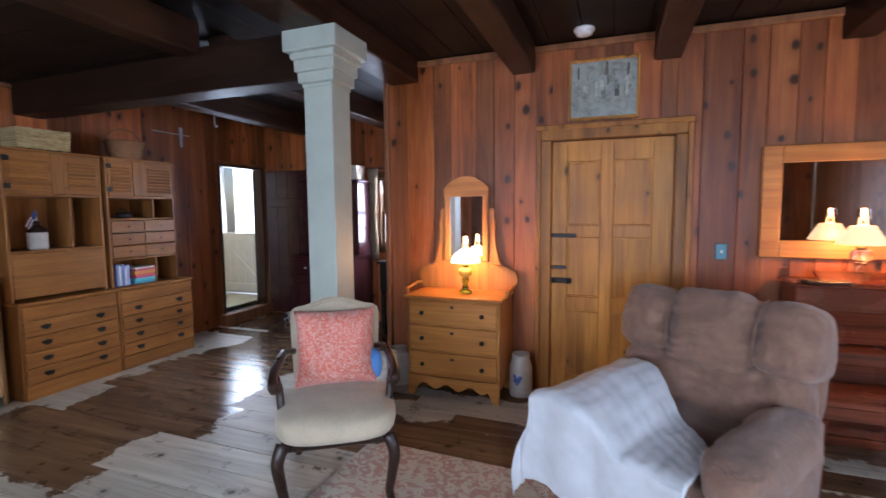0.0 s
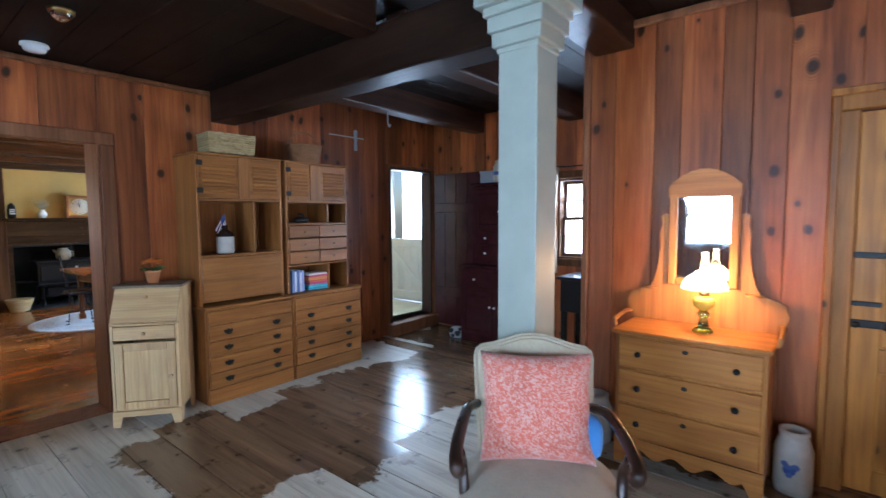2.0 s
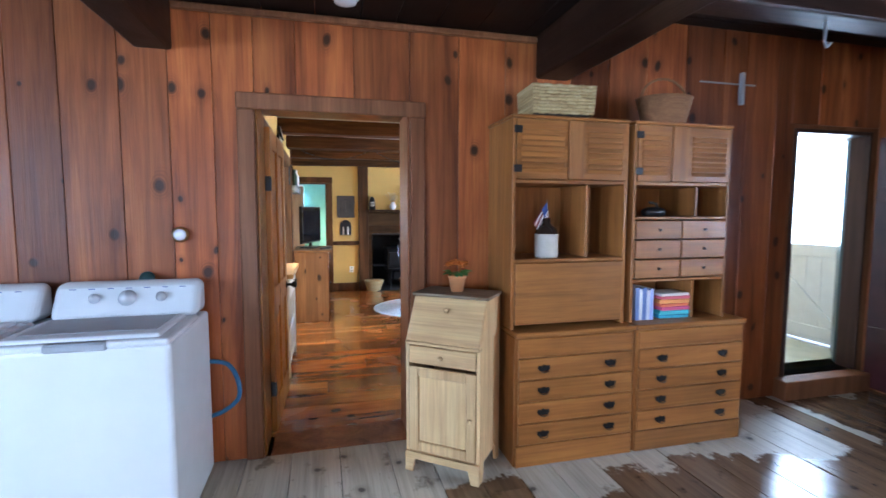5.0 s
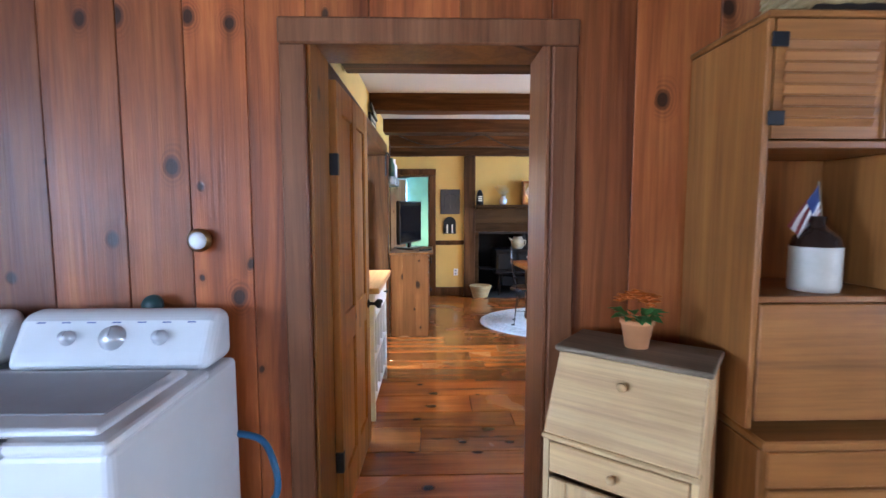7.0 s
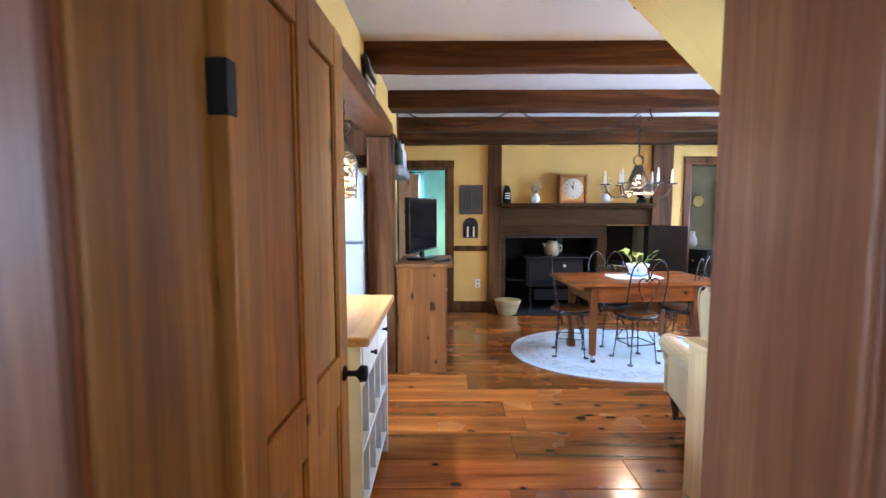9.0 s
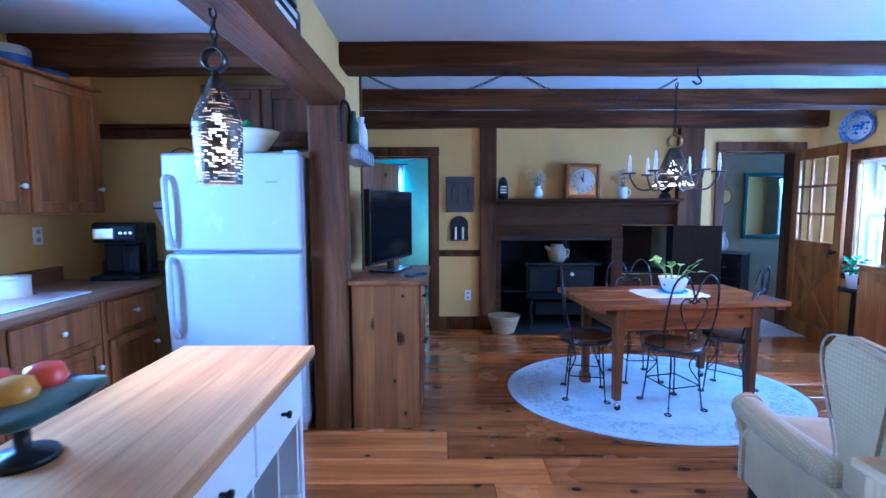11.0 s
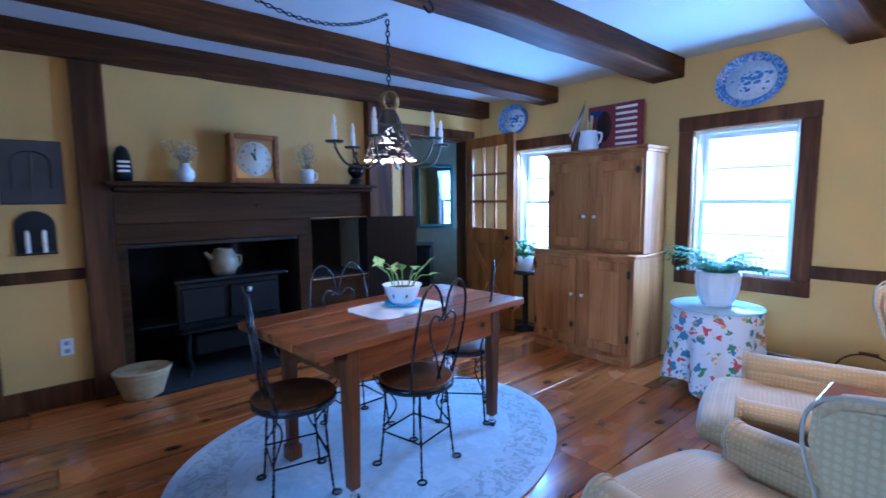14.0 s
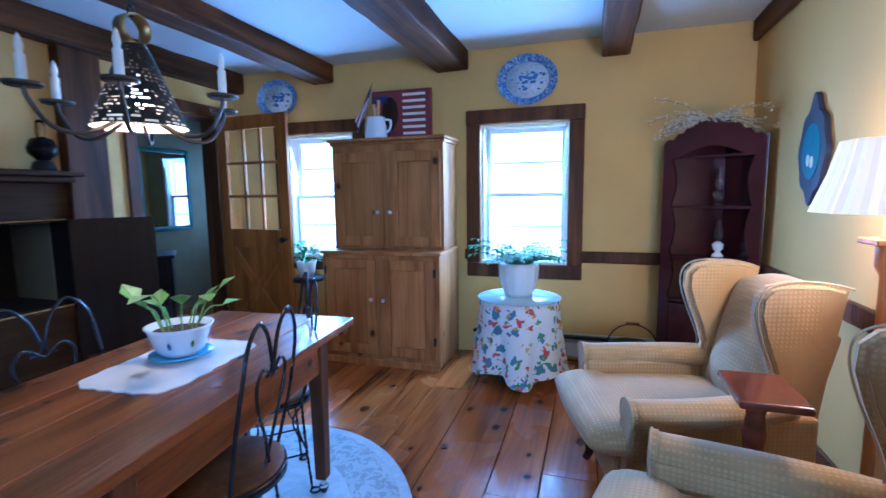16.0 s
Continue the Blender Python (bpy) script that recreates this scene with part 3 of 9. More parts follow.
def chain(points, link=0.026, r=0.0028, bm=None):
    b = bm or bmesh.new()
    pts = [Vector(p) for p in points]
    dense = []
    for p, q in zip(pts, pts[1:]):
        n = max(1, int((q - p).length / (link * 0.78)))
        dense += [p.lerp(q, k / n) for k in range(n)]
    dense.append(pts[-1])
    for k in range(len(dense) - 1):
        c, d = (dense[k] + dense[k + 1]) / 2, (dense[k + 1] - dense[k]).normalized()
        s = d.orthogonal().normalized()
        if k % 2:
            s = d.cross(s)
        ring = [c + d * (link * 0.5 * math.cos(a)) + s * (link * 0.26 * math.sin(a)) for a in [2 * math.pi * q / 10 for q in range(10)]]
        tube(ring, r, 5, b, True)
    return b


# ---- structure ----
def wall(name, axis, p0, p1, a0, a1, z0, z1, holes, mat, label, parent=None):
    """A wall with a thickness p0..p1 across, along a0..a1, with holes (a, b, low, high) right through."""
    bm = bmesh.new()
    cuts = sorted({a0, a1, *[v for h in holes for v in h[:2] if a0 < v < a1]})
    for u, v in zip(cuts, cuts[1:]):
        mid = (u + v) / 2
        z = z0
        for lo, hi in sorted([(h[2], h[3]) for h in holes if h[0] < mid < h[1]]) + [(z1, z1)]:
            if lo - z > 1e-4:
                box(*((p0, u, z, p1, v, lo) if axis == "x" else (u, p0, z, v, p1, lo)), bm=bm)
            z = max(z, hi)
    bmesh.ops.remove_doubles(bm, verts=bm.verts[:], dist=1e-5)
    return tagged(part(name, bm, mat, parent), label, "wall", kind="structure")


def structure(name, bm, mat, label, category):
    return tagged(part(name, bm, mat), label, category, kind="structure")


D1 = (0.786, 1.65, -0.02, 2.02)
BACK, BACK_REAR = (4.57, 5.35, 0.14, 2.05), (4.57, 5.68, 0.14, 2.05)
wall_west = wall("wall_west", "x", -4.84, -4.714, -2.6, 5.5, -0.05, 2.75, [D1, BACK], PINE_TRIM, "knotty pine board wall with a doorway", None)
wall("wall_hall", "x", -4.98, -4.842, -1.2, 5.75, -0.05, 2.6, [D1, BACK_REAR], YELLOW, "yellow plaster wall round the doorway")
NDOOR = (-0.49, 0.37, 0.0, 1.975)
wall_north = wall("wall_north", "y", 3.744, 3.88, -1.9, 3.2, -0.05, 2.8, [NDOOR], PINE_TRIM, "knotty pine board wall with a closed door")
wall_recess = wall("wall_recess", "x", -1.9, -1.76, 3.882, 5.4, -0.05, 2.8, [], PINE_TRIM, "dark board wall beside the recess")
RWIN = (-2.92, -1.95, 0.98, 1.86)
wall_recess_north = wall("wall_recess_north", "y", 5.414, 5.56, -4.71, -1.6, -0.05, 2.8, [RWIN], PINE_TRIM, "dark board wall with a window")
wall("wall_behind_door", "y", 4.4, 4.5, -1.75, 3.2, -0.05, 2.8, [], PINE_TRIM, "plain wall closing the space behind the door")
SW1, SW2 = (-2.6, -1.3, 0.9, 2.0), (0.4, 1.4, 0.9, 2.0)
wall_south = wall("wall_south", "y", -2.76, -2.614, -4.71, 3.2, -0.05, 2.8, [SW1, SW2], PINE_TRIM, "pine board wall with windows")
EWIN = (0.1, 1.1, 0.9, 2.0)
wall_east = wall("wall_east", "x", 3.214, 3.36, -2.6, 3.88, -0.05, 2.8, [EWIN], PINE_TRIM, "pine board wall with an added, unseen window")
structure("floor", box(-4.84, -2.76, -0.12, 3.36, 5.56, -0.02), UNDER, "dark gaps below the wide floor boards", "floor")
structure("floor_2", box(-13.2, -1.4, -0.12, -4.842, 6.9, -0.02), UNDER, "dark gaps below the varnished floor boards", "floor")
structure("threshold", box(-4.985, 0.82, -0.02, -4.71, 1.65, 0.006, 0.004), PINE_TRIM, "worn wooden threshold in the doorway", "threshold")

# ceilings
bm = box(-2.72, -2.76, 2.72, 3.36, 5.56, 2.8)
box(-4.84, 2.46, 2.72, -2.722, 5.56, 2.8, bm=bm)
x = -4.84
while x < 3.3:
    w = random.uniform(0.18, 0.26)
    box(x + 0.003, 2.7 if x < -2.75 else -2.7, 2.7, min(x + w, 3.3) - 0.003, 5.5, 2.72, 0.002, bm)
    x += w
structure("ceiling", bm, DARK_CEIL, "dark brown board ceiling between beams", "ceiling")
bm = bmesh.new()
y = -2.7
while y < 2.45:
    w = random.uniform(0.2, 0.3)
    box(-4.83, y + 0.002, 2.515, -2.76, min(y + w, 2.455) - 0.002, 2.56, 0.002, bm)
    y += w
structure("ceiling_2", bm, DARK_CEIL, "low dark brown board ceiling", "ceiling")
structure("ceiling_3", box(-13.2, -1.4, 2.385, -4.842, 6.9, 2.5), WHITE_CEIL, "white plaster ceiling between hewn beams", "ceiling")


def hewn(x0, y0, z0, x1, y1, z1, rough=0.008, cell=0.16):
    """A hand-hewn beam: a box with uneven faces and worn edges."""
    b = box(x0, y0, z0, x1, y1, z1, 0.014, seg=2)
    long = max(range(3), key=lambda k: (x1 - x0, y1 - y0, z1 - z0)[k])
    n = int((x1 - x0, y1 - y0, z1 - z0)[long] / cell)
    lo = (x0, y0, z0)[long]
    for k in range(1, n):
        co, no = Vector((0, 0, 0)), Vector((0, 0, 0))
        co[long], no[long] = lo + cell * k, 1
        bmesh.ops.bisect_plane(b, geom=b.verts[:] + b.edges[:] + b.faces[:], plane_co=co, plane_no=no)
    for v in b.verts:
        d = noise.noise_vector(v.co * 4.5) * rough + noise.noise_vector(v.co * 1.3 + Vector((7, 3, 1))) * rough * 1.4
        d[long] = 0
        v.co += d
    return b


def beam(bm, mat, label):
    return tagged(part("ceiling_beam", bm, mat), label, "beam", "ceiling beams", "structure")


beam(hewn(-4.71, 2.46, 2.26, -1.6, 2.68, 2.55, 0.004), BEAM, "heavy dark girder resting on the painted post")
beam(hewn(-1.86, -2.6, 2.52, -1.6, 3.74, 2.74, 0.004), BEAM_Y, "heavy dark beam above the painted post")
for bx, y0 in ((-2.72, -2.6), (-0.71, -2.6), (0.3, -2.6), (1.38, -2.6), (2.5, -2.6)):
    beam(hewn(bx - 0.09, y0, 2.5, bx + 0.09, 3.74 if bx > -2 else 2.458, 2.71, 0.004), BEAM_Y, "dark stained ceiling joist")
for bx in (-3.98, -2.72):
    beam(hewn(bx - 0.09, 2.69, 2.47, bx + 0.09, 5.41, 2.71, 0.004), BEAM_Y, "dark ceiling joist above the recess")
beam(hewn(-4.71, 0.21, 2.265, -2.0, 0.39, 2.513, 0.004), BEAM, "dark beam let into the board wall")
for x0, x1 in ((-9.62, -9.42), (-8.5, -8.24), (-7.27, -7.08)):
    beam(hewn(x0, 0.7 if x0 > -9 else 0.24, 2.24, x1, 5.46, 2.4), BEAM_D, "hand-hewn dark ceiling beam")
beam(hewn(-6.34, 2.0, 2.25, -6.3, 5.45, 2.385, 0.004), BEAM_D, "dark beam along the wall")
beam(hewn(-10.47, 0.24, 2.215, -10.34, 5.45, 2.39), BEAM_D, "dark beam along the fireplace wall")
beam(hewn(-8.2, 0.55, 1.975, -5.0, 0.745, 2.1, 0.004), BEAM_X, "dark header beam above the kitchen opening")
beam(hewn(-5.93, 0.71, 2.22, -5.62, 1.9, 2.4, 0.004), BEAM_D, "dark beam across the passage ceiling")
beam(hewn(-8.3, -1.2, 2.19, -8.1, 0.56, 2.39), BEAM_D, "dark ceiling beam in the kitchen")
beam(hewn(-6.3, -1.2, 2.22, -6.1, 0.56, 2.39), BEAM_D, "dark ceiling beam in the kitchen")

# post with moulded cap
post = thing("post", "square grey-green painted post with a moulded cap", "post", -1.715, 2.55, 0, kind="structure")
part("shaft", box(-0.1, -0.1, 0, 0.1, 0.1, 2.3, 0.006, seg=2), GREYGREEN, post)
bm = bmesh.new()
for h, r0, z0, z1 in ((0, 0.108, 2.2, 2.225), (0, 0.125, 2.225, 2.29), (0, 0.14, 2.29, 2.36), (0, 0.155, 2.36, 2.4), (0, 0.185, 2.4, 2.52)):
    box(-r0, -r0, z0, r0, r0, z1 + 0.001, 0.008, bm, 2)
part("cap", bm, GREYGREEN, post)

# dining room walls
WIN2 = (-8.15, -7.48, 0.74, 1.82)
WIN1 = (-9.93, -9.26, 0.74, 1.82)
wall("wall_dining_north", "y", 5.46, 5.66, -10.47, -6.3, -0.05, 2.45, [WIN1, WIN2], YELLOW, "yellow plaster wall with two windows")
wall("wall_dining_east", "x", -6.3, -6.18, 2.55, 5.66, -0.05, 2.45, [], YELLOW, "yellow plaster wall behind the armchairs")
FD, RD = (0.37, 1.2, -0.02, 1.92), (4.43, 5.22, -0.02, 1.97)
FIRE, OVEN = (1.98, 3.21, -0.02, 1.02), (3.33, 3.92, 0.62, 1.16)
wall("wall_fireplace", "x", -10.63, -10.47, -0.3, 6.6, -0.05, 2.45, [FD, RD, FIRE, OVEN], YELLOW, "yellow plaster wall round the fireplace")
wall("wall_passage_south", "y", 0.14, 0.24, -10.47, -8.95, -0.05, 2.4, [], YELLOW, "yellow plaster wall beside the far doorway")
wall("wall_kitchen_north", "y", 0.56, 0.7, -8.95, -8.2, -0.05, 2.4, [], YELLOW, "yellow plaster wall beside the kitchen")
wall("wall_above_header", "y", 0.58, 0.7, -8.2, -4.98, 2.09, 2.4, [], YELLOW, "yellow plaster strip above the header beam")
wall("wall_kitchen_west", "x", -8.95, -8.75, -1.2, 0.559, -0.05, 2.4, [], YELLOW, "yellow kitchen wall behind the fridge")
KWIN = (-7.1, -6.1, 1.1, 1.9)
wall("wall_kitchen_south", "y", -1.36, -1.2, -8.9, -4.98, -0.05, 2.45, [KWIN], YELLOW, "yellow kitchen wall with a window")
# space below the stair
bm = slab([(1.86, 2.386), (2.55, 1.72), (2.55, 2.386)], -6.3, -6.18, axis="x")
structure("stair_side", bm, YELLOW, "yellow plaster side of the stair above the passage", "wall")
bm = slab([(1.86, 2.386), (2.6, 1.67), (2.6, 1.72), (1.9, 2.39)], -6.178, -4.985, axis="x")
structure("stair_soffit", bm, YELLOW, "sloping yellow plaster underside of the stair", "soffit")
wall("wall_below_stair", "y", 2.6, 2.7, -6.178, -4.985, -0.05, 2.45, [], YELLOW, "yellow plaster wall below the stair")
# entry with the back door
wall("entry_wall_south", "y", 4.32, 4.5, -6.17, -4.985, -0.05, 2.4, [], ENTRY, "grey plaster entry wall")
wall("entry_wall_north", "y", 5.76, 5.9, -6.3, -4.7, -0.05, 2.6, [(-5.95, -5.2, 0.14, 2.25)], ENTRY, "grey entry wall with the outer door")
structure("entry_floor", box(-6.17, 4.505, 0.02, -4.72, 5.755, 0.14, 0.004), plain("pale_linoleum", (0.46, 0.42, 0.26), 0.5), "pale linoleum on the raised entry floor", "floor")
structure("door_sill", box(-4.72, 4.5, -0.02, -4.6, 5.36, 0.14, 0.006), PINE_TRIM, "raised dark wooden sill below the back door", "sill")
# rooms beyond the fireplace wall
wall("teal_room_west", "x", -12.8, -12.7, -0.3, 3.0, -0.05, 2.45, [(0.3, 0.74, 0.75, 1.95)], TEAL, "teal plaster wall with a window")
wall("teal_room_south", "y", -0.4, -0.3, -12.8, -10.47, -0.05, 2.45, [], TEAL, "teal plaster wall")
wall("teal_room_north", "y", 1.72, 1.8, -12.7, -10.63, -0.05, 2.45, [], TEAL, "teal plaster wall")
wall("hall_west", "x", -11.9, -11.8, 3.6, 6.9, -0.05, 2.45, [], SAGE, "sage plaster wall in the hall")
wall("hall_north", "y", 6.6, 6.7, -11.8, -10.4, -0.05, 2.45, [(-11.7, -10.9, 0.8, 1.8)], SAGE, "sage plaster wall with a window in the hall")
wall("hall_south", "y", 3.9, 4.0, -11.8, -10.63, -0.05, 2.45, [], SAGE, "sage plaster wall in the hall")
wall("hall_east", "x", -10.4, -10.3, 5.66, 6.7, -0.05, 2.45, [], SAGE, "sage plaster wall in the hall")
# fireplace hollow
hollow = thing("fireplace_hollow", "soot-black brick fireplace with a hearth", "fireplace", kind="structure")
for nm, q in (("back_wall", (-11.3, 1.9, -0.02, -11.2, 3.3, 1.3)), ("side_wall", (-11.2, 1.88, -0.02, -10.632, 1.978, 1.3)), ("side_wall", (-11.2, 3.212, -0.02, -10.632, 3.3, 1.3)), ("roof", (-11.3, 1.88, 1.3, -10.632, 3.3, 1.4)), ("hearth", (-11.2, 1.98, -0.02, -10.2, 3.21, 0.012)), ("cheek", (-10.634, 1.982, 0.013, -10.472, 1.99, 1.0)), ("cheek", (-10.634, 3.2, 0.013, -10.472, 3.208, 1.0))):
    part(nm, box(*q), SOOT, hollow)
oven = thing("oven_hollow", "dark baking oven hollow beside the fireplace", "oven", kind="structure")
for q in ((-11.1, 3.305, 0.55, -11.0, 3.98, 1.3), (-11.0, 3.302, 0.5, -10.632, 3.98, 0.618), (-11.0, 3.305, 1.162, -10.632, 3.98, 1.3), (-11.0, 3.93, 0.6, -10.632, 3.98, 1.3), (-11.0, 3.332, 0.622, -10.472, 3.345, 1.158), (-11.0, 3.905, 0.622, -10.472, 3.918, 1.158), (-11.0, 3.346, 1.146, -10.472, 3.904, 1.158), (-11.0, 3.346, 0.622, -10.472, 3.904, 0.634)):
    part("lining", box(*q), SOOT, oven)


def trim_frame(name, axis, face, out, a0, a1, z0, z1, w, t, mat, label, sill=False):
    """Casing round an opening: two upright boards, a head, and a foot board for a window."""
    e = thing(name, label, "trim", kind="structure")
    f0, f1 = sorted((face, face + out * t))

    def b(u0, w0, u1, w1):
        return box(*((f0, u0, w0, f1, u1, w1) if axis == "x" else (u0, f0, w0, u1, f1, w1)), 0.006)
    part("side_casing", b(a0 - w, z0, a0, z1), mat, e)
    part("side_casing", b(a1, z0, a1 + w, z1), mat, e)
    part("head_casing", b(a0 - w - 0.004, z1 + 0.001, a1 + w + 0.004, z1 + w), mat, e)
    if sill:
        part("foot_casing", b(a0 - w, z0 - w, a1 + w, z0 - 0.001), mat, e)
    return e


def jamb(name, axis, p0, p1, a0, a1, z0, z1, t, mat, label, shaded_mat=None):
    e = thing(name, label, "trim", kind="structure")
    def b(u0, w0, u1, w1):
        return box(*((p0, u0, w0, p1, u1, w1) if axis == "x" else (u0, p0, w0, u1, p1, w1)), 0.003)
    part("side_lining", b(a0 + 0.001, z0, a0 + t, z1), mat, e)
    # the far side can take a darker wood that stands for shade
    part("side_lining", b(a1 - t, z0, a1 - 0.001, z1), shaded_mat or mat, e)
    part("head_lining", b(a0 + t, z1 - t, a1 - t, z1 - 0.001), mat, e)
    return e


trim_frame("trim", "x", -4.7, 1, 0.786, 1.65, 0, 1.98, 0.09, 0.022, PINE_TRIM, "stained wooden casing round the doorway")
# north lining in darker trim wood: its shade is put into the colour
jamb("trim", "x", -4.997, -4.7, 0.786, 1.65, 0.007, 2.02, 0.014, LINING, "ochre wooden doorway lining, north side browner to stand for shade", PINE_TRIM)
trim_frame("trim", "x", -4.98, -1, 0.786, 1.65, 0, 2.02, 0.09, 0.02, PINE_TRIM, "stained wooden casing round the doorway")
trim_frame("trim", "y", 3.73, -1, -0.49, 0.37, 0, 1.975, 0.115, 0.025, LINING, "brown stained wooden casing round the old door")
trim_frame("trim", "y", 3.705, -1, -0.565, 0.445, 0, 2.05, 0.04, 0.018, LINING, "raised outer moulding of the old door casing")
trim_frame("trim", "x", -10.47, 1, 0.37, 1.2, 0, 1.92, 0.1, 0.025, POST_D, "dark wooden casing round the doorway")
trim_frame("trim", "x", -10.47, 1, 4.43, 5.22, 0, 1.97, 0.095, 0.025, POST_D, "dark wooden casing round the doorway")
jamb("trim", "x", -10.63, -10.47, 0.37, 1.2, 0, 1.92, 0.02, POST_D, "dark wooden lining of the doorway")
jamb("trim", "x", -10.63, -10.47, 4.43, 5.22, 0, 1.97, 0.02, POST_D, "dark wooden lining of the doorway")
jamb("trim", "x", -4.845, -4.7, 4.57, 5.35, 0.141, 2.05, 0.03, BACK_TRIM, "dark wooden lining of the back doorway")
for name, bmx, m, lb in (
    ("trim", box(-10.47, 1.75, 0, -10.4, 1.925, 2.214, 0.006), POST_D, "dark upright post beside the fireplace"),
    ("trim", box(-10.47, 3.9, 0, -10.39, 4.16, 2.214, 0.006), POST_D, "dark upright post beside the fireplace"),
    ("trim", hewn(-8.2, 0.545, 0, -8.06, 0.765, 1.975, 0.004), POST_D, "dark wooden post at the kitchen opening"),
    ("trim", box(-8.99, 0.55, 0, -8.951, 0.715, 2.38, 0.004), POST_D, "narrow dark corner strip on the yellow wall"),
    ("trim", box(-10.47, 1.3, 0.82, -10.445, 1.749, 0.892, 0.006), POST_D, "dark chair rail on the yellow wall"),
    ("baseboard", box(-10.47, 1.3, 0, -10.45, 1.749, 0.14, 0.004), POST_D, "dark wooden baseboard"),
    ("baseboard", box(-10.47, 4.161, 0, -10.45, 4.33, 0.14, 0.004), POST_D, "dark wooden baseboard"),
    ("trim", box(-7.385, 5.43, 0.765, -6.31, 5.46, 0.85, 0.006), POST_D, "dark chair rail below the window"),
    ("trim", box(-8.28, 5.435, 0.765, -8.25, 5.46, 0.85, 0.006), POST_D, "dark chair rail below the window"),
    ("trim", box(-6.33, 2.56, 0.765, -6.3, 5.42, 0.85, 0.006), POST_D, "dark chair rail behind the armchairs"),
    ("baseboard", box(-6.32, 2.56, 0, -6.3, 5.42, 0.14, 0.004), POST_D, "dark wooden baseboard"),
    ("trim", box(-1.88, 3.7, 2.64, 3.2, 3.73, 2.69, 0.008), PINE_TRIM, "narrow moulding below the ceiling"),
    ("trim", box(-4.7, 0.392, 2.47, -4.672, 2.456, 2.51, 0.008), PINE_TRIM, "narrow moulding below the ceiling"),
    ("trim", box(-1.925, 3.7, 0, -1.88, 3.93, 2.65, 0.008), PINE_TRIM, "dark wooden corner board"),
):
    structure(name, bmx, m, lb, "trim")


def sash_window(name, axis, p, out, a0, a1, z0, z1, mat, label, cols=3, rows=2, depth=0.16):
    """Two sashes with thin bars, a glass pane each, set back in the opening."""
    e = thing(name, label, "window", kind="structure")

    def b(u0, w0, u1, w1, d0, d1, bv=0.003):
        q0, q1 = sorted((p + out * d0, p + out * d1))
        return box(*((q0, u0, w0, q1, u1, w1) if axis == "x" else (u0, q0, w0, u1, q1, w1)), bv)
    part("window_frame", b(a0 + 0.001, z0 + 0.02, a0 + 0.025, z1, 0.0, depth), mat, e)
    part("window_frame", b(a1 - 0.025, z0 + 0.02, a1 - 0.001, z1, 0.0, depth), mat, e)
    part("window_frame", b(a0 + 0.025, z1 - 0.025, a1 - 0.025, z1 - 0.001, 0.0, depth), mat, e)
    part("window_sill", b(a0 + 0.001, z0, a1 - 0.001, z0 + 0.02, -0.02, depth), mat, e)
    mid = (z0 + z1) / 2
    for k, (w0, w1, d) in enumerate(((z0 + 0.02, mid + 0.015, 0.06), (mid - 0.015, z1 - 0.025, 0.1))):
        s = thing("sash", "", "")
        s.parent = e
        u0, u1 = a0 + 0.026, a1 - 0.026
        bm = b(u0, w0, u0 + 0.03, w1, d, d + 0.03)
        for q in (b(u1 - 0.03, w0, u1, w1, d, d + 0.03), b(u0 + 0.03, w0, u1 - 0.03, w0 + 0.035, d, d + 0.03), b(u0 + 0.03, w1 - 0.035, u1 - 0.03, w1, d, d + 0.03)):
            join(bm, q)
        for c in range(1, cols):
            u = u0 + (u1 - u0) * c / cols
            join(bm, b(u - 0.007, w0 + 0.035, u + 0.007, w1 - 0.035, d + 0.006, d + 0.026))
        for c in range(1, rows):
            w = w0 + (w1 - w0) * c / rows
            join(bm, b(u0 + 0.03, w - 0.007, u1 - 0.03, w + 0.007, d + 0.008, d + 0.024))
        part("sash_frame", bm, mat, s)
        g = part("pane", b(u0 + 0.03, w0 + 0.035, u1 - 0.03, w1 - 0.035, d + 0.014, d + 0.017, 0), PANE, s)
        g.visible_shadow = False
    return e


sash_window("window_1", "y", 5.48, 1, *WIN2, WHITE_PAINT, "white double-hung window with daylight outside", 1, 2)
sash_window("window_2", "y", 5.48, 1, *WIN1, WHITE_PAINT, "white double-hung window behind the tall cupboard", 1, 2)
sash_window("window_3", "y", 5.43, 1, *RWIN, POST_D, "dark-framed window in the recess", 2, 2, 0.11)
sash_window("window_4", "y", -2.62, -1, *SW1, POST_D, "dark-framed double window", 4, 2, 0.12)
# window_5 and window_6 are unseen, added as openings for extra daylight
sash_window("window_5", "y", -2.62, -1, *SW2, POST_D, "dark-framed window", 3, 2, 0.12)
sash_window("window_6", "x", 3.22, 1, *EWIN, POST_D, "dark-framed window", 3, 2, 0.12)
sash_window("window_7", "y", -1.21, -1, *KWIN, WHITE_PAINT, "white kitchen window", 2, 2, 0.12)
sash_window("window_8", "x", -12.71, -1, 0.3, 0.74, 0.75, 1.95, WHITE_PAINT, "white window in the teal room", 1, 2, 0.08)
sash_window("window_9", "y", 6.61, 1, -11.7, -10.9, 0.8, 1.8, WHITE_PAINT, "white hall window", 2, 2, 0.08)
trim_frame("trim", "y", 5.46, -1, *WIN2, 0.11, 0.03, POST_D, "dark wooden casing round the window", True)
trim_frame("trim", "y", 5.46, -1, *WIN1, 0.11, 0.03, POST_D, "dark wooden casing round the window", True)
trim_frame("trim", "y", 5.414, -1, *RWIN, 0.08, 0.025, POST_D, "dark casing round the recess window", True)

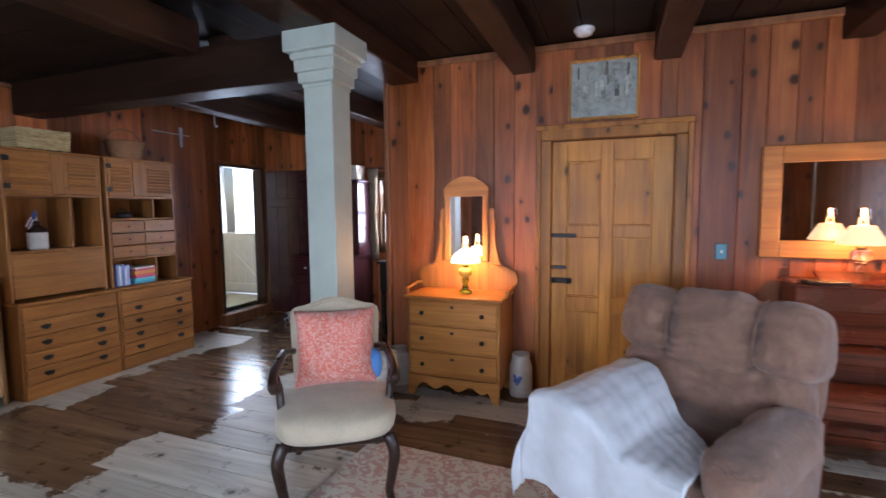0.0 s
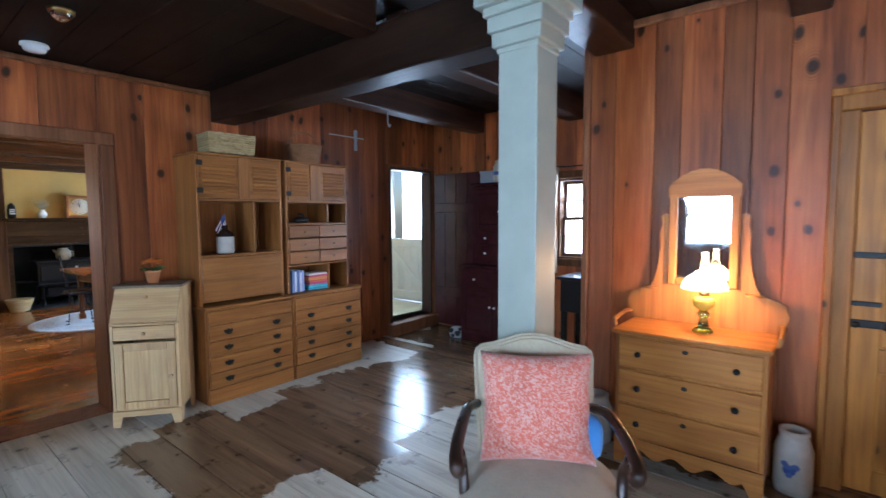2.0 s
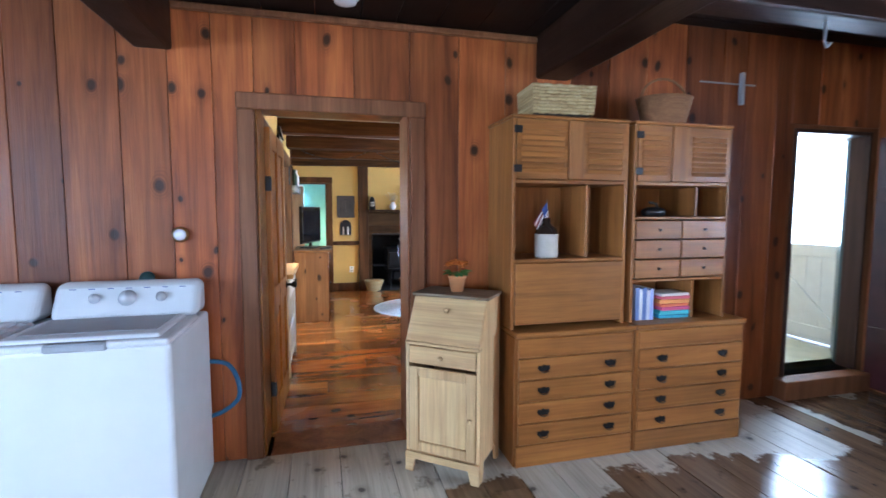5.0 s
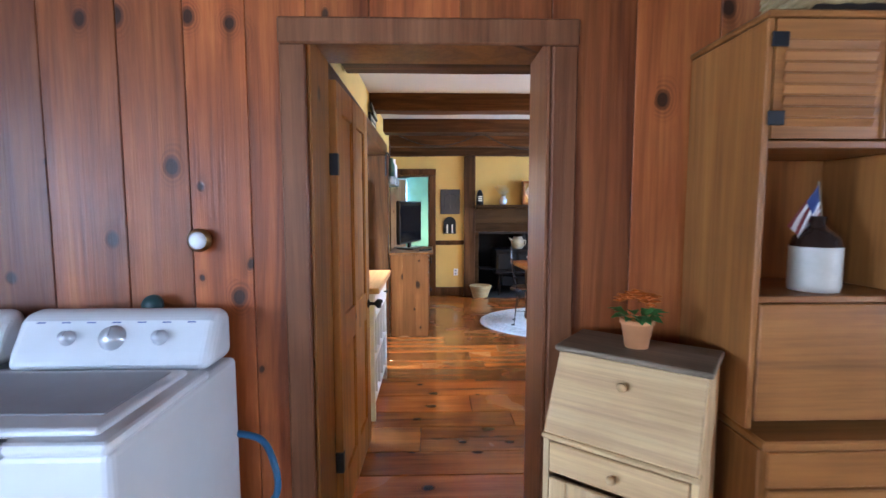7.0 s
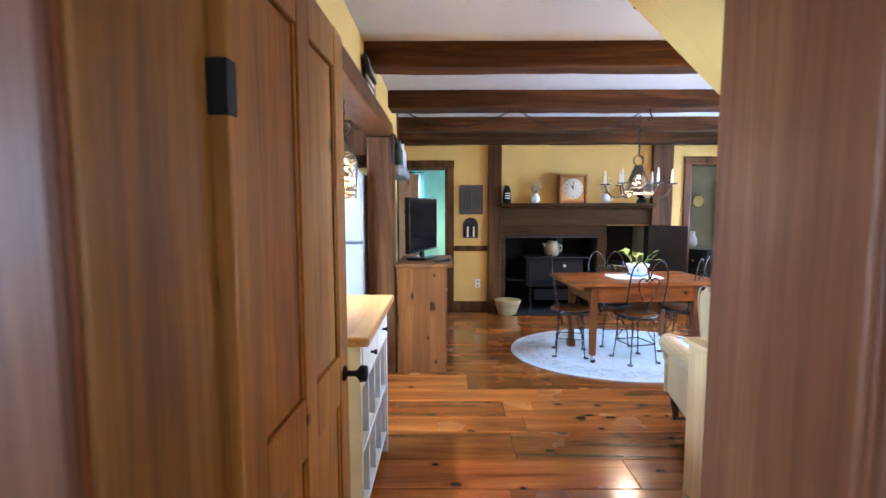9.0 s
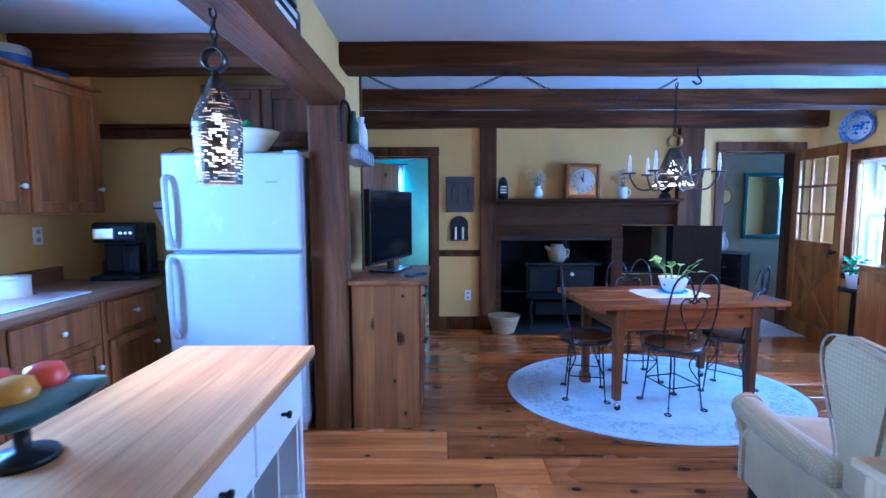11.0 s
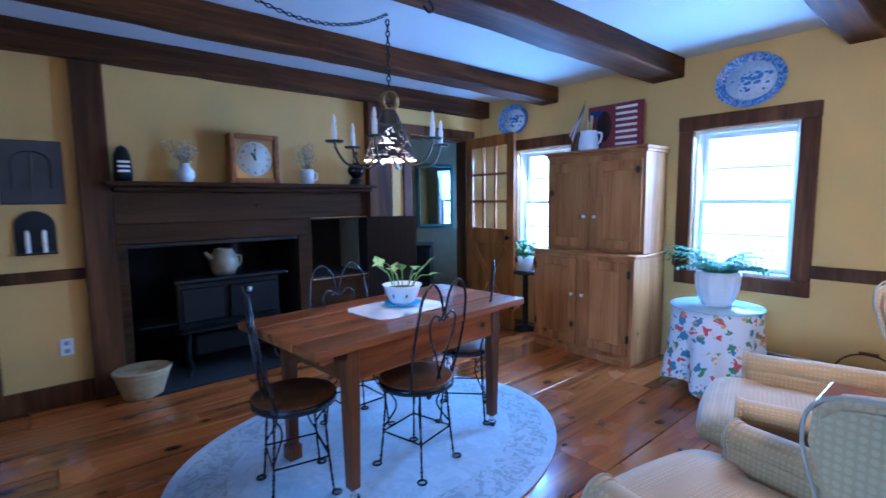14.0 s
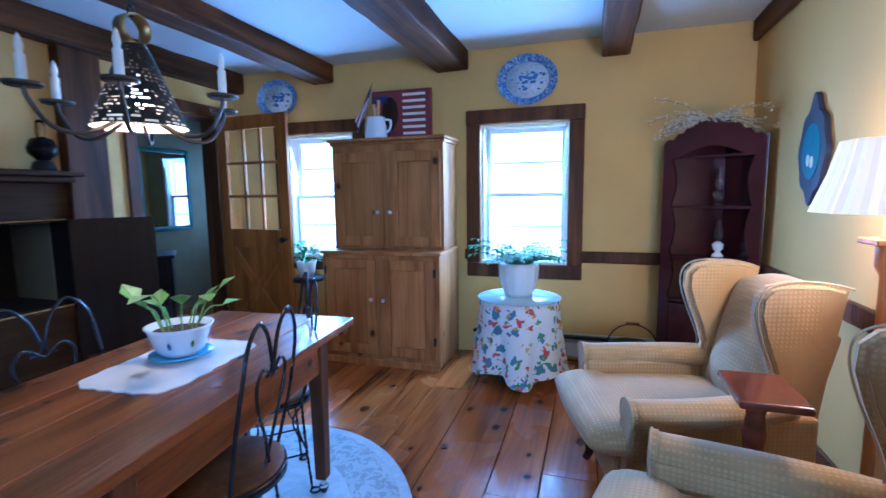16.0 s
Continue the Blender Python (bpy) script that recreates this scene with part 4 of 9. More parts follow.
# bright overcast sky beyond the openings
SKY_GLOW = glow("overcast_sky", (0.82, 0.91, 1.0), 5.0)
for k, q in enumerate(((-10.4, 6.05, 0.2, -6.9, 6.07, 2.3), (-6.3, 6.45, 0.0, -4.2, 6.47, 3.2), (-3.4, 6.0, 0.5, -1.2, 6.02, 2.4), (-3.4, -3.3, 0.4, 2.2, -3.28, 2.5), (3.8, -0.5, 0.4, 3.82, 1.8, 2.5), (-7.6, -1.8, 0.7, -5.6, -1.78, 2.3), (-13.25, 0.6, 0.3, -13.23, 2.1, 2.4), (-12.0, 7.05, 0.4, -10.5, 7.07, 2.2))):
    structure("backdrop", box(*q), SKY_GLOW, "bright overcast sky outside the window", "sky")


# ---- room with the post ----
def knob(parent, x, y, z, r, mat, label="", axis="y", name="knob"):
    """A turned knob that stands out along -y."""
    b = lathe([(0, 0), (r * 0.55, 0), (r * 0.4, r * 0.7), (r, r * 1.3), (r * 0.85, r * 1.9), (0, r * 2.1)], 12)
    moved(b, Matrix.Translation((x, y, z)) @ pose(0, 0, 0, 90))
    return part(name, b, mat, parent, label, True)


def bail_pull(parent, x, y, z, w=0.075):
    """A dark bat-wing plate with a hanging bail."""
    out = [(-w / 2, 0.0), (-w * 0.42, 0.016), (-w * 0.2, 0.012), (0, 0.021), (w * 0.2, 0.012), (w * 0.42, 0.016), (w / 2, 0), (w * 0.34, -0.014), (0, -0.019), (-w * 0.34, -0.014)]
    b = slab([(x + u, z + v) for u, v in out], y - 0.004, y, axis="y")
    tube([(x - w * 0.3, y - 0.006, z), (x - w * 0.28, y - 0.014, z - 0.016), (x, y - 0.018, z - 0.021), (x + w * 0.28, y - 0.014, z - 0.016), (x + w * 0.3, y - 0.006, z)], 0.0028, 6, b)
    return part("drawer_pull", b, IRON, parent, "black iron drawer pull")


def panel_door(parent, x0, z0, x1, z1, y, t, mat, name="door", stile=0.06, mats=None, bevel=0.004):
    """A framed door: stiles, rails and a recessed panel."""
    d = part(name, box(x0, y, z0, x0 + stile, y + t, z1, bevel), mat, parent)
    for q in ((x1 - stile, z0, x1, z1), (x0 + stile, z0, x1 - stile, z0 + stile), (x0 + stile, z1 - stile, x1 - stile, z1)):
        part("rail", box(q[0], y + (0.001 if q[0] == x0 + stile else 0), q[1], q[2], y + t, q[3], bevel), mat, d)
    part("panel", box(x0 + stile - 0.002, y + 0.012, z0 + stile - 0.002, x1 - stile + 0.002, y + t, z1 - stile + 0.002, 0.006), mats or mat, d)
    return d


def wall_unit(y0, y1, up1, left):
    """One bay of the drawer and shelf unit, front to +x."""
    w, c = y1 - y0, (y0 + y1) / 2
    e = thing("wall_unit", "brown maple shelf unit with drop front and drawers" if left else "brown maple shelf unit with small drawers and open shelves", "cabinet", -4.45, c, 0, 90, "wall units")
    h = w / 2 - 0.002
    part("base", box(-h, -0.21, 0.0, h, 0.23, 0.735, 0.004), HUTCH, e)
    part("base_top", box(-h, -0.23, 0.736, h, 0.23, 0.765, 0.006), HUTCH_Y, e)
    part("drawer_front", box(-h + 0.022, -0.222, 0.625, h - 0.022, -0.208, 0.728, 0.004), HUTCH_Y, e)
    for k, z in enumerate((0.5, 0.375, 0.25, 0.125)):
        d = part("drawer", box(-h + 0.022, -0.228, z + 0.003, h - 0.022, -0.208, z + 0.118, 0.004), HUTCH_Y, e)
        for sx in (-0.5, 0.5):
            bail_pull(d, sx * w * 0.55, -0.229, z + 0.062)
    part("plinth", box(-h + 0.01, -0.224, 0.0, h - 0.01, -0.2, 0.12, 0.003), HUTCH_Y, e)
    u0, u1 = -h, -h + (up1 - y0)
    f = -0.15
    part("side_panel", box(u0, f, 0.766, u0 + 0.02, 0.23, 1.93, 0.003), HUTCH, e)
    part("side_panel", box(u1 - 0.02, f, 0.766, u1, 0.23, 1.93, 0.003), HUTCH, e)
    part("back_panel", box(u0 + 0.02, 0.205, 0.766, u1 - 0.02, 0.225, 1.92), HUTCH, e)
    part("top", box(u0 - 0.008, f - 0.012, 1.931, u1 + 0.002, 0.23, 1.95, 0.005), HUTCH_Y, e)
    part("shelf", box(u0 + 0.02, f + 0.004, 1.58, u1 - 0.02, 0.205, 1.602, 0.003), HUTCH_Y, e)
    # cupboard doors with slats and a broad middle stile
    wd = u1 - u0 - 0.04
    parts = ((0.0, 0.46), (0.6, 1.0)) if left else ((0.0, 0.36), (0.54, 1.0))
    d = part("cupboard_door", box(u0 + 0.02 + wd * parts[0][1], f - 0.012, 1.605, u0 + 0.02 + wd * parts[1][0], f + 0.008, 1.928, 0.003), HUTCH, e)
    for a, b2 in parts:
        q0, q1 = u0 + 0.02 + wd * a + 0.002, u0 + 0.02 + wd * b2 - 0.002
        part("panel", box(q0, f - 0.004, 1.606, q1, f + 0.008, 1.927), HUTCH_Y, d)
        for k in range(8):
            z = 1.65 + k * 0.03
            part("slat", moved(box(-(q1 - q0) / 2 + 0.025, -0.004, -0.012, (q1 - q0) / 2 - 0.025, 0.004, 0.012, 0.002), Matrix.Translation(((q0 + q1) / 2, f - 0.006, z)) @ pose(0, 0, 0, 25)), HUTCH_Y, d)
    for z in (1.66, 1.87):
        part("hinge", box(u0 + 0.002, f - 0.016, z - 0.02, u0 + 0.05, f - 0.011, z + 0.02, 0.002), IRON, d, "black iron hinge")
    if left:
        part("shelf", box(u0 + 0.02, f + 0.004, 1.14, u1 - 0.02, 0.205, 1.16, 0.003), HUTCH_Y, e)
        part("drop_front", box(u0 + 0.022, f - 0.006, 0.79, u1 - 0.022, f + 0.012, 1.138, 0.004), HUTCH_Y, e)
        part("divider", box(u0 + 0.48, f + 0.05, 1.16, u0 + 0.5, 0.205, 1.58, 0.003), HUTCH, e)
    else:
        part("shelf", box(u0 + 0.02, f + 0.004, 1.38, u1 - 0.02, 0.205, 1.396, 0.003), HUTCH_Y, e)
        part("shelf", box(u0 + 0.02, f + 0.004, 1.005, u1 - 0.02, 0.205, 1.022, 0.003), HUTCH_Y, e)
        m = (u0 + u1) / 2
        for k in range(3):
            z = 1.03 + k * 0.117
            for a, b2 in ((u0 + 0.024, m - 0.003), (m + 0.003, u1 - 0.024)):
                d = part("small_drawer", box(a, f - 0.006, z, b2, f + 0.25, z + 0.108, 0.003), HUTCH_Y, e)
                knob(d, (a + b2) / 2, f - 0.006, z + 0.054, 0.008, BLACK)
        part("divider", box(u0 + 0.46, f + 0.03, 0.766, u0 + 0.478, 0.205, 1.0, 0.003), HUTCH, e)
        part("divider", box(u0 + 0.46, f + 0.03, 1.4, u0 + 0.478, 0.205, 1.578, 0.003), HUTCH, e)
    return e


wall_unit(2.14, 2.9, 2.86, True)
wall_unit(2.9, 3.69, 3.585, False)

# pale pine desk
e = thing("secretary_desk", "small unfinished pine slant-front desk beside the doorway", "desk", -4.385, 1.84, 0, 52)
e.matrix_world = pose(-4.385, 1.84, 0, 0, 0, 52) @ Matrix.Diagonal((1, 1, 0.956, 1))
w, dp = 0.205, 0.17
for sx in (-1, 1):
    prof = [(-dp, 0), (-dp + 0.05, 0), (-dp + 0.07, 0.1), (dp - 0.07, 0.1), (dp - 0.05, 0), (dp, 0), (dp, 1.0), (-dp + 0.12, 1.0), (-dp, 0.76)]
    part("side_panel", slab(prof, sx * w - 0.009, sx * w + 0.009, axis="x"), RAW, e)
part("back_panel", box(-w + 0.01, dp - 0.012, 0.1, w - 0.01, dp, 1.0), RAW, e)
part("bottom", box(-w + 0.01, -dp + 0.012, 0.1, w - 0.01, dp - 0.012, 0.12), RAW_Y, e)
part("apron", slab([(-w - 0.009, 0.0), (-w + 0.035, 0.0), (-w + 0.05, 0.075), (w - 0.05, 0.075), (w - 0.035, 0), (w + 0.009, 0.0), (w + 0.009, 0.115), (-w - 0.009, 0.115)], -dp - 0.014, -dp, axis="y"), RAW_Y, e)
d = panel_door(e, -w + 0.012, 0.125, w - 0.012, 0.615, -dp - 0.006, 0.018, RAW, "cupboard_door", 0.055)
knob(d, w - 0.04, -dp - 0.006, 0.36, 0.014, RAW)
d = part("drawer", box(-w + 0.012, -dp - 0.006, 0.635, w - 0.012, -dp + 0.2, 0.735, 0.004), RAW_Y, e)
knob(d, 0, -dp - 0.006, 0.685, 0.014, RAW)
part("rail", box(-w - 0.012, -dp - 0.012, 0.742, w + 0.012, -dp + 0.03, 0.76, 0.005), RAW_Y, e)
lid = box(-w - 0.006, -0.008, 0, w + 0.006, 0.008, 0.262, 0.004)
lidp = part("slant_lid", moved(lid, Matrix.Translation((0, -dp - 0.004, 0.762)) @ pose(0, 0, 0, -26.5)), RAW_Y, e)
knob(lidp, 0, -dp + 0.07, 0.94, 0.014, RAW)
part("top", box(-w - 0.02, -dp + 0.095, 1.0, w + 0.02, dp + 0.01, 1.02, 0.007, seg=2), GREY_TOP, e, "weathered grey-brown top board")


def appliance(y0, y1, dryer):
    c = (y0 + y1) / 2
    h = (y1 - y0) / 2
    e = thing("clothes_dryer" if dryer else "washing_machine", "white enamel clothes dryer beside the washing machine" if dryer else "white enamel top-loading washing machine with dial panel", "appliance", -4.3, c, 0, 90)
    part("body", box(-h, -0.33, 0.02, h, 0.33, 0.895, 0.02, seg=3), WHITE, e)
    for sx in (-1, 1):
        for sy in (-1, 1):
            part("foot", lathe([(0.02, 0), (0.02, 0.03), (0, 0.03)], 10, at=(sx * (h - 0.06), sy * 0.27, 0)), BLACK, e)
    b = box(-h + 0.004, -0.33, 0.885, h - 0.004, 0.14, 0.915, 0.012, seg=2)
    part("top", b, WHITE, e)
    lid = part("lid", box(-h + 0.05, -0.29, 0.905, h - 0.05, 0.1, 0.93, 0.012, seg=3), WHITE, e)
    part("lid_window", box(-h + 0.08, -0.22, 0.922, h - 0.08, 0.07, 0.9325, 0.006), GREYP, lid, "grey smoked lid window")
    part("handle", box(-0.11, -0.335, 0.88, 0.11, -0.29, 0.915, 0.008), GREYP, lid, "grey lid recess")
    prof = [(0.14, 0.9), (0.17, 0.96), (0.22, 1.05), (0.25, 1.075), (0.33, 1.075), (0.33, 0.9)]
    con = part("console", slab(prof, -h + 0.01, h - 0.01, axis="x"), WHITE, e)
    mod = con.modifiers.new("round", "BEVEL")
    mod.width, mod.segments = 0.05, 5
    n = Vector((0, -0.86, 0.5))
    for sx, r in ((-0.14, 0.02), (0, 0.033), (0.15, 0.02)):
        b = lathe([(r * 1.25, 0), (r * 1.25, 0.004), (r, 0.008), (r * 0.92, 0.026), (0, 0.028)], 20)
        moved(b, Matrix.Translation((sx, 0.193, 1.0)) @ pose(0, 0, 0, 61))
        d = part("dial", b, DIAL, con, "silver control dial", True)
        part("dial_mark", moved(box(-0.002, -0.0, 0.027, 0.002, r * 0.85, 0.03), Matrix.Translation((sx, 0.193, 1.0)) @ pose(0, 0, 0, 61)), GREYP, d)
    for k in range(7):
        part("printed_mark", moved(box(-0.014, -0.002, 0, 0.014, 0.002, 0.0008), Matrix.Translation((-0.24 + 0.08 * k, 0.216, 1.045)) @ pose(0, 0, 0, 61)), COBALT, con)
    return e


appliance(-0.13, 0.535, False)
appliance(-0.84, -0.155, True)

hose = [(-4.62, 0.5, 0.62), (-4.6, 0.62, 0.6), (-4.56, 0.68, 0.52), (-4.56, 0.68, 0.42), (-4.6, 0.6, 0.34), (-4.62, 0.5, 0.3)]
o = part("hose", tube(smooth_path(hose, 8), 0.012, 10), plain("blue_rubber", (0.03, 0.13, 0.26), 0.4), smooth=True)
tagged(o, "blue rubber hose looping beside the washing machine", "hose")
e = thing("wall_bell", "round brass push light on the board wall", "wall light", -4.687, 0.4, 1.3, 90)
part("rim", moved(lathe([(0.04, 0), (0.042, 0.014), (0.03, 0.024)], 24), pose(0, 0, 0, 90)), BRASS, e, "brass rim", True)
part("lens", moved(lathe([(0.032, 0.014), (0.03, 0.03), (0.018, 0.042), (0, 0.046)], 24), pose(0, 0, 0, 90)), WHITE_CER, e, "white glass lens", True)
e = thing("valve_knob", "dark green valve handle behind the washing machine", "valve", -4.66, 0.24, 1.07, 90)
part("wheel", moved(lathe([(0, 0), (0.034, 0.0), (0.038, 0.01), (0.034, 0.022), (0, 0.026)], 16), pose(0, 0, 0, 70)), plain("dark_green_paint", (0.02, 0.05, 0.05), 0.4), e, "", True)
part("stem", tube([(0, 0.02, -0.06), (0, 0.0, 0.0)], 0.01), IRON, e)


def flower_plant(x, y, z, s=1.0):
    e = thing("flower_pot", "orange flowers in a small orange pot on the desk", "potted plant", x, y, z)
    part("pot", lathe([(0, 0), (0.035 * s, 0), (0.048 * s, 0.075 * s), (0.052 * s, 0.075 * s), (0.052 * s, 0.09 * s), (0.044 * s, 0.09 * s), (0.04 * s, 0.07 * s), (0, 0.07 * s)], 24), TERRA, e, "orange clay pot", True)
    rnd = random.Random(5)
    b = bmesh.new()
    for k in range(26):
        a, t, l = rnd.uniform(0, 6.28), rnd.uniform(0.2, 0.9), rnd.uniform(0.05, 0.085) * s
        leaf(b, Vector((0, 0, 0.085 * s)) + Vector((math.cos(a), math.sin(a), 0.3)) * 0.03 * s, Vector((math.cos(a), math.sin(a), t * 0.7)), l, l * 0.6)
    part("leaves", b, LEAF, e)
    b = bmesh.new()
    for k in range(46):
        a, r = rnd.uniform(0, 6.28), 0.055 * s * math.sqrt(rnd.random())
        c = Vector((r * math.cos(a), r * math.sin(a), 0.165 * s - r * r * 6 / s + rnd.uniform(-0.012, 0.012)))
        for q in range(4):
            leaf(b, c, Vector((math.cos(a + q * 1.57), math.sin(a + q * 1.57), 0.5)), 0.024 * s, 0.02 * s)
    part("bloom", b, ORANGE_FL, e)
    return e


def leaf(bm, base, way, length, width, droop=0.25):
    """A pointed leaf, folded along its rib and bent down at the tip."""
    d = Vector(way).normalized()
    side = d.cross(Vector((0, 0, 1)))
    side = side.normalized() if side.length > 1e-4 else Vector((1, 0, 0))
    up = side.cross(d)
    base = Vector(base)
    mid, tip = base + d * length * 0.5, base + d * length - Vector((0, 0, length * droop))
    a = [bm.verts.new(p) for p in (base, mid + side * width / 2 + up * width * 0.1, tip, mid - side * width / 2 + up * width * 0.1, mid - up * width * 0.05)]
    bm.faces.new((a[0], a[1], a[4]))
    bm.faces.new((a[1], a[2], a[4]))
    bm.faces.new((a[2], a[3], a[4]))
    bm.faces.new((a[3], a[0], a[4]))


flower_plant(-4.435, 1.87, 0.976)


def woven_box(name, label, cx, cy, z, lx, ly, h, turn, mat, rows=9, handle=False):
    """A basket of stacked rounds of twisted straw."""
    e = thing(name, label, "basket", cx, cy, z, turn)
    b = box(-lx / 2 + 0.012, -ly / 2 + 0.012, 0.0, lx / 2 - 0.012, ly / 2 - 0.012, h - 0.01)
    part("lining", b, UNDER, e)
    for k in range(rows):
        zz = h * (k + 0.5) / rows
        f = 1 - 0.05 * (1 - k / rows)
        n = 26
        pts = []
        for s in range(n * 4):
            t = s / (n * 4) * 4
            q, u = int(t), t - int(t)
            c = [(-1, -1), (1, -1), (1, 1), (-1, 1)]
            p, r = c[q], c[(q + 1) % 4]
            w = 0.003 * math.sin(s * math.pi + k * math.pi)
            px, py = p[0] + (r[0] - p[0]) * u, p[1] + (r[1] - p[1]) * u
            pts.append((px * (lx / 2 * f + w), py * (ly / 2 * f + w), zz + 0.002 * math.sin(s * 1.3)))
        part("strand", tube(pts, h / rows * 0.55, 6, closed=True), mat, e)
    return e


woven_box("basket", "rectangular woven straw basket on the shelf unit", -4.36, 2.42, 1.951, 0.36, 0.24, 0.155, 86, WICKER)
e = thing("basket", "round brown wicker basket with a hoop handle", "basket", -4.44, 3.2, 1.951)
prof = [(0.0, 0.0), (0.13, 0.0)] + [(0.13 + 0.045 * t / 10, 0.17 * t / 10) for t in range(1, 11)] + [(0.165, 0.17), (0.125, 0.01), (0, 0.01)]
part("bowl", lathe([(r + (0.004 if k % 2 else 0), z) for k, (r, z) in enumerate(prof)], 30, squash=(0.8, 1)), WICKER_BR, e, "", True)
part("handle", tube([(0, 0.165 * math.cos(radians(a)), 0.16 + 0.13 * math.sin(radians(a))) for a in range(0, 181, 12)], 0.008), WICKER_BR, e)

# jug with a small flag on the shelf
e = thing("jug", "brown and white stoneware jug on the open shelf", "jug", -4.4, 2.4, 1.161)
part("body", lathe([(0, 0), (0.065, 0), (0.068, 0.02), (0.068, 0.135)], 28), STONEWARE, e, "", True)
part("shoulder", lathe([(0.068, 0.136), (0.06, 0.165), (0.03, 0.19), (0.022, 0.2), (0.024, 0.225), (0.016, 0.228), (0, 0.228)], 28), plain("brown_glaze", (0.025, 0.014, 0.01), 0.2), e, "dark brown glazed shoulder", True)


def flag(x, y, z, s, turn, lean=12, group="small flags"):
    """A small striped flag on a leaning stick, its cloth hanging in folds."""
    e = thing("flag", "small striped flag hanging from a thin stick", "flag", x, y, z, turn, group)
    up = Vector((math.sin(radians(lean)), 0, math.cos(radians(lean))))
    part("stick", tube([(0, 0, 0), tuple(up * 0.32 * s)], 0.003), TWIG, e)
    nx, nz = 9, 13
    for name, mat, keep in (("stripes", WHITE_PAINT, lambda i, j: i % 2 and not (j < 5 and i < 5)), ("red_stripes", REDF, lambda i, j: i % 2 == 0 and not (j < 5 and i < 5)), ("canton", NAVY, lambda i, j: j < 5 and i < 5)):
        b = bmesh.new()
        for i in range(nx):
            for j in range(nz):
                if keep(i, j):
                    q = []
                    for di, dj in ((0, 0), (1, 0), (1, 1), (0, 1)):
                        u, v = (i + di) / nx, (j + dj) / nz
                        p = up * (0.31 - 0.11 * u) * s + Vector((-0.5 + 0.12 * u, 0, -0.8)) * v * 0.2 * s
                        q.append(b.verts.new(p + Vector((0, 0.02 * s * v * math.sin(u * 8 + v * 2), 0))))
                    b.faces.new(q)
        bmesh.ops.remove_doubles(b, verts=b.verts[:], dist=1e-5)
        bmesh.ops.solidify(b, geom=b.faces[:], thickness=0.001)
        part(name, b, mat, e)
    return e


flag(-4.41, 2.44, 1.24, 0.8, 90, -8)
e = thing("sad_iron", "small black cast-iron bird on the shelf", "ornament", -4.4, 3.12, 1.397, 90)
part("body", cushion(-0.07, -0.03, 0.0, 0.07, 0.03, 0.05, 0.01, 4), IRON, e, "", True)
part("neck", tube([(0.03, 0, 0.04), (0.02, 0, 0.08), (-0.03, 0, 0.085)], 0.009), IRON, e)

bk = [(0.2, 0.28, 0.5), (0.75, 0.72, 0.66), (0.14, 0.2, 0.42), (0.62, 0.6, 0.62), (0.3, 0.35, 0.6)]
y = 2.965
for k, c in enumerate(bk):
    t = (0.028, 0.02, 0.032, 0.022, 0.026)[k]
    hh = (0.2, 0.19, 0.2, 0.18, 0.19)[k]
    e = thing("book", "upright paperback book on the shelf", "book", -4.4, y + t / 2, 0.766, 90, "upright books")
    part("cover", box(-t / 2 + 0.001, -0.07, 0, t / 2 - 0.001, 0.07, hh, 0.002), plain("book_cover", c, 0.5), e)
    part("page_block", box(-t / 2 + 0.003, -0.066, hh - 0.0005, t / 2 - 0.003, 0.066, hh + 0.001), CANDLE, e)
    y += t
z = 0.766
for k, c in enumerate([(0.05, 0.3, 0.4), (0.1, 0.5, 0.55), (0.6, 0.08, 0.2), (0.7, 0.15, 0.05), (0.72, 0.28, 0.06), (0.62, 0.1, 0.14), (0.72, 0.66, 0.58)]):
    t = (0.022, 0.026, 0.024, 0.02, 0.026, 0.02, 0.018)[k]
    e = thing("book", "bright paperback book lying in a stack", "book", -4.41, 3.25 + 0.004 * (k % 3), z, 90 + (k * 37 % 7) - 3, "stacked books")
    part("cover", box(-0.105, -0.075, 0.0005, 0.105, 0.075, t - 0.0005, 0.003), plain("book_cover", c, 0.5), e)
    part("page_block", box(-0.1, -0.07, 0.003, 0.1055, 0.0755, t - 0.003), CANDLE, e)
    z += t

# recess: maroon cupboard, low desk below the window, maroon door
e = thing("hutch_cupboard", "maroon painted two-part cupboard with white knobs", "cupboard", -3.45, 5.17, 0, 0)
part("lower_body", box(-0.45, -0.24, 0.0, 0.45, 0.22, 0.86, 0.005), MAROON, e)
part("lower_top", box(-0.465, -0.262, 0.861, 0.465, 0.225, 0.89, 0.006), MAROON, e)
part("upper_body", box(-0.36, -0.12, 0.891, 0.45, 0.22, 1.79, 0.005), MAROON, e)
part("cornice", box(-0.38, -0.145, 1.791, 0.47, 0.225, 1.83, 0.012), MAROON, e)
for x0, x1, z0, z1, yy in ((-0.34, 0.04, 1.3, 1.76, -0.12), (0.05, 0.43, 1.3, 1.76, -0.12), (-0.43, -0.005, 0.08, 0.6, -0.24), (0.005, 0.43, 0.08, 0.6, -0.24)):
    d = panel_door(e, x0, z0, x1, z1, yy - 0.016, 0.015, MAROON, "door")
    knob(d, x1 - 0.025 if x0 < -0.1 else x0 + 0.025, yy - 0.016, z0 + (0.2 if z0 > 1 else 0.35), 0.013, WHITE_CER)
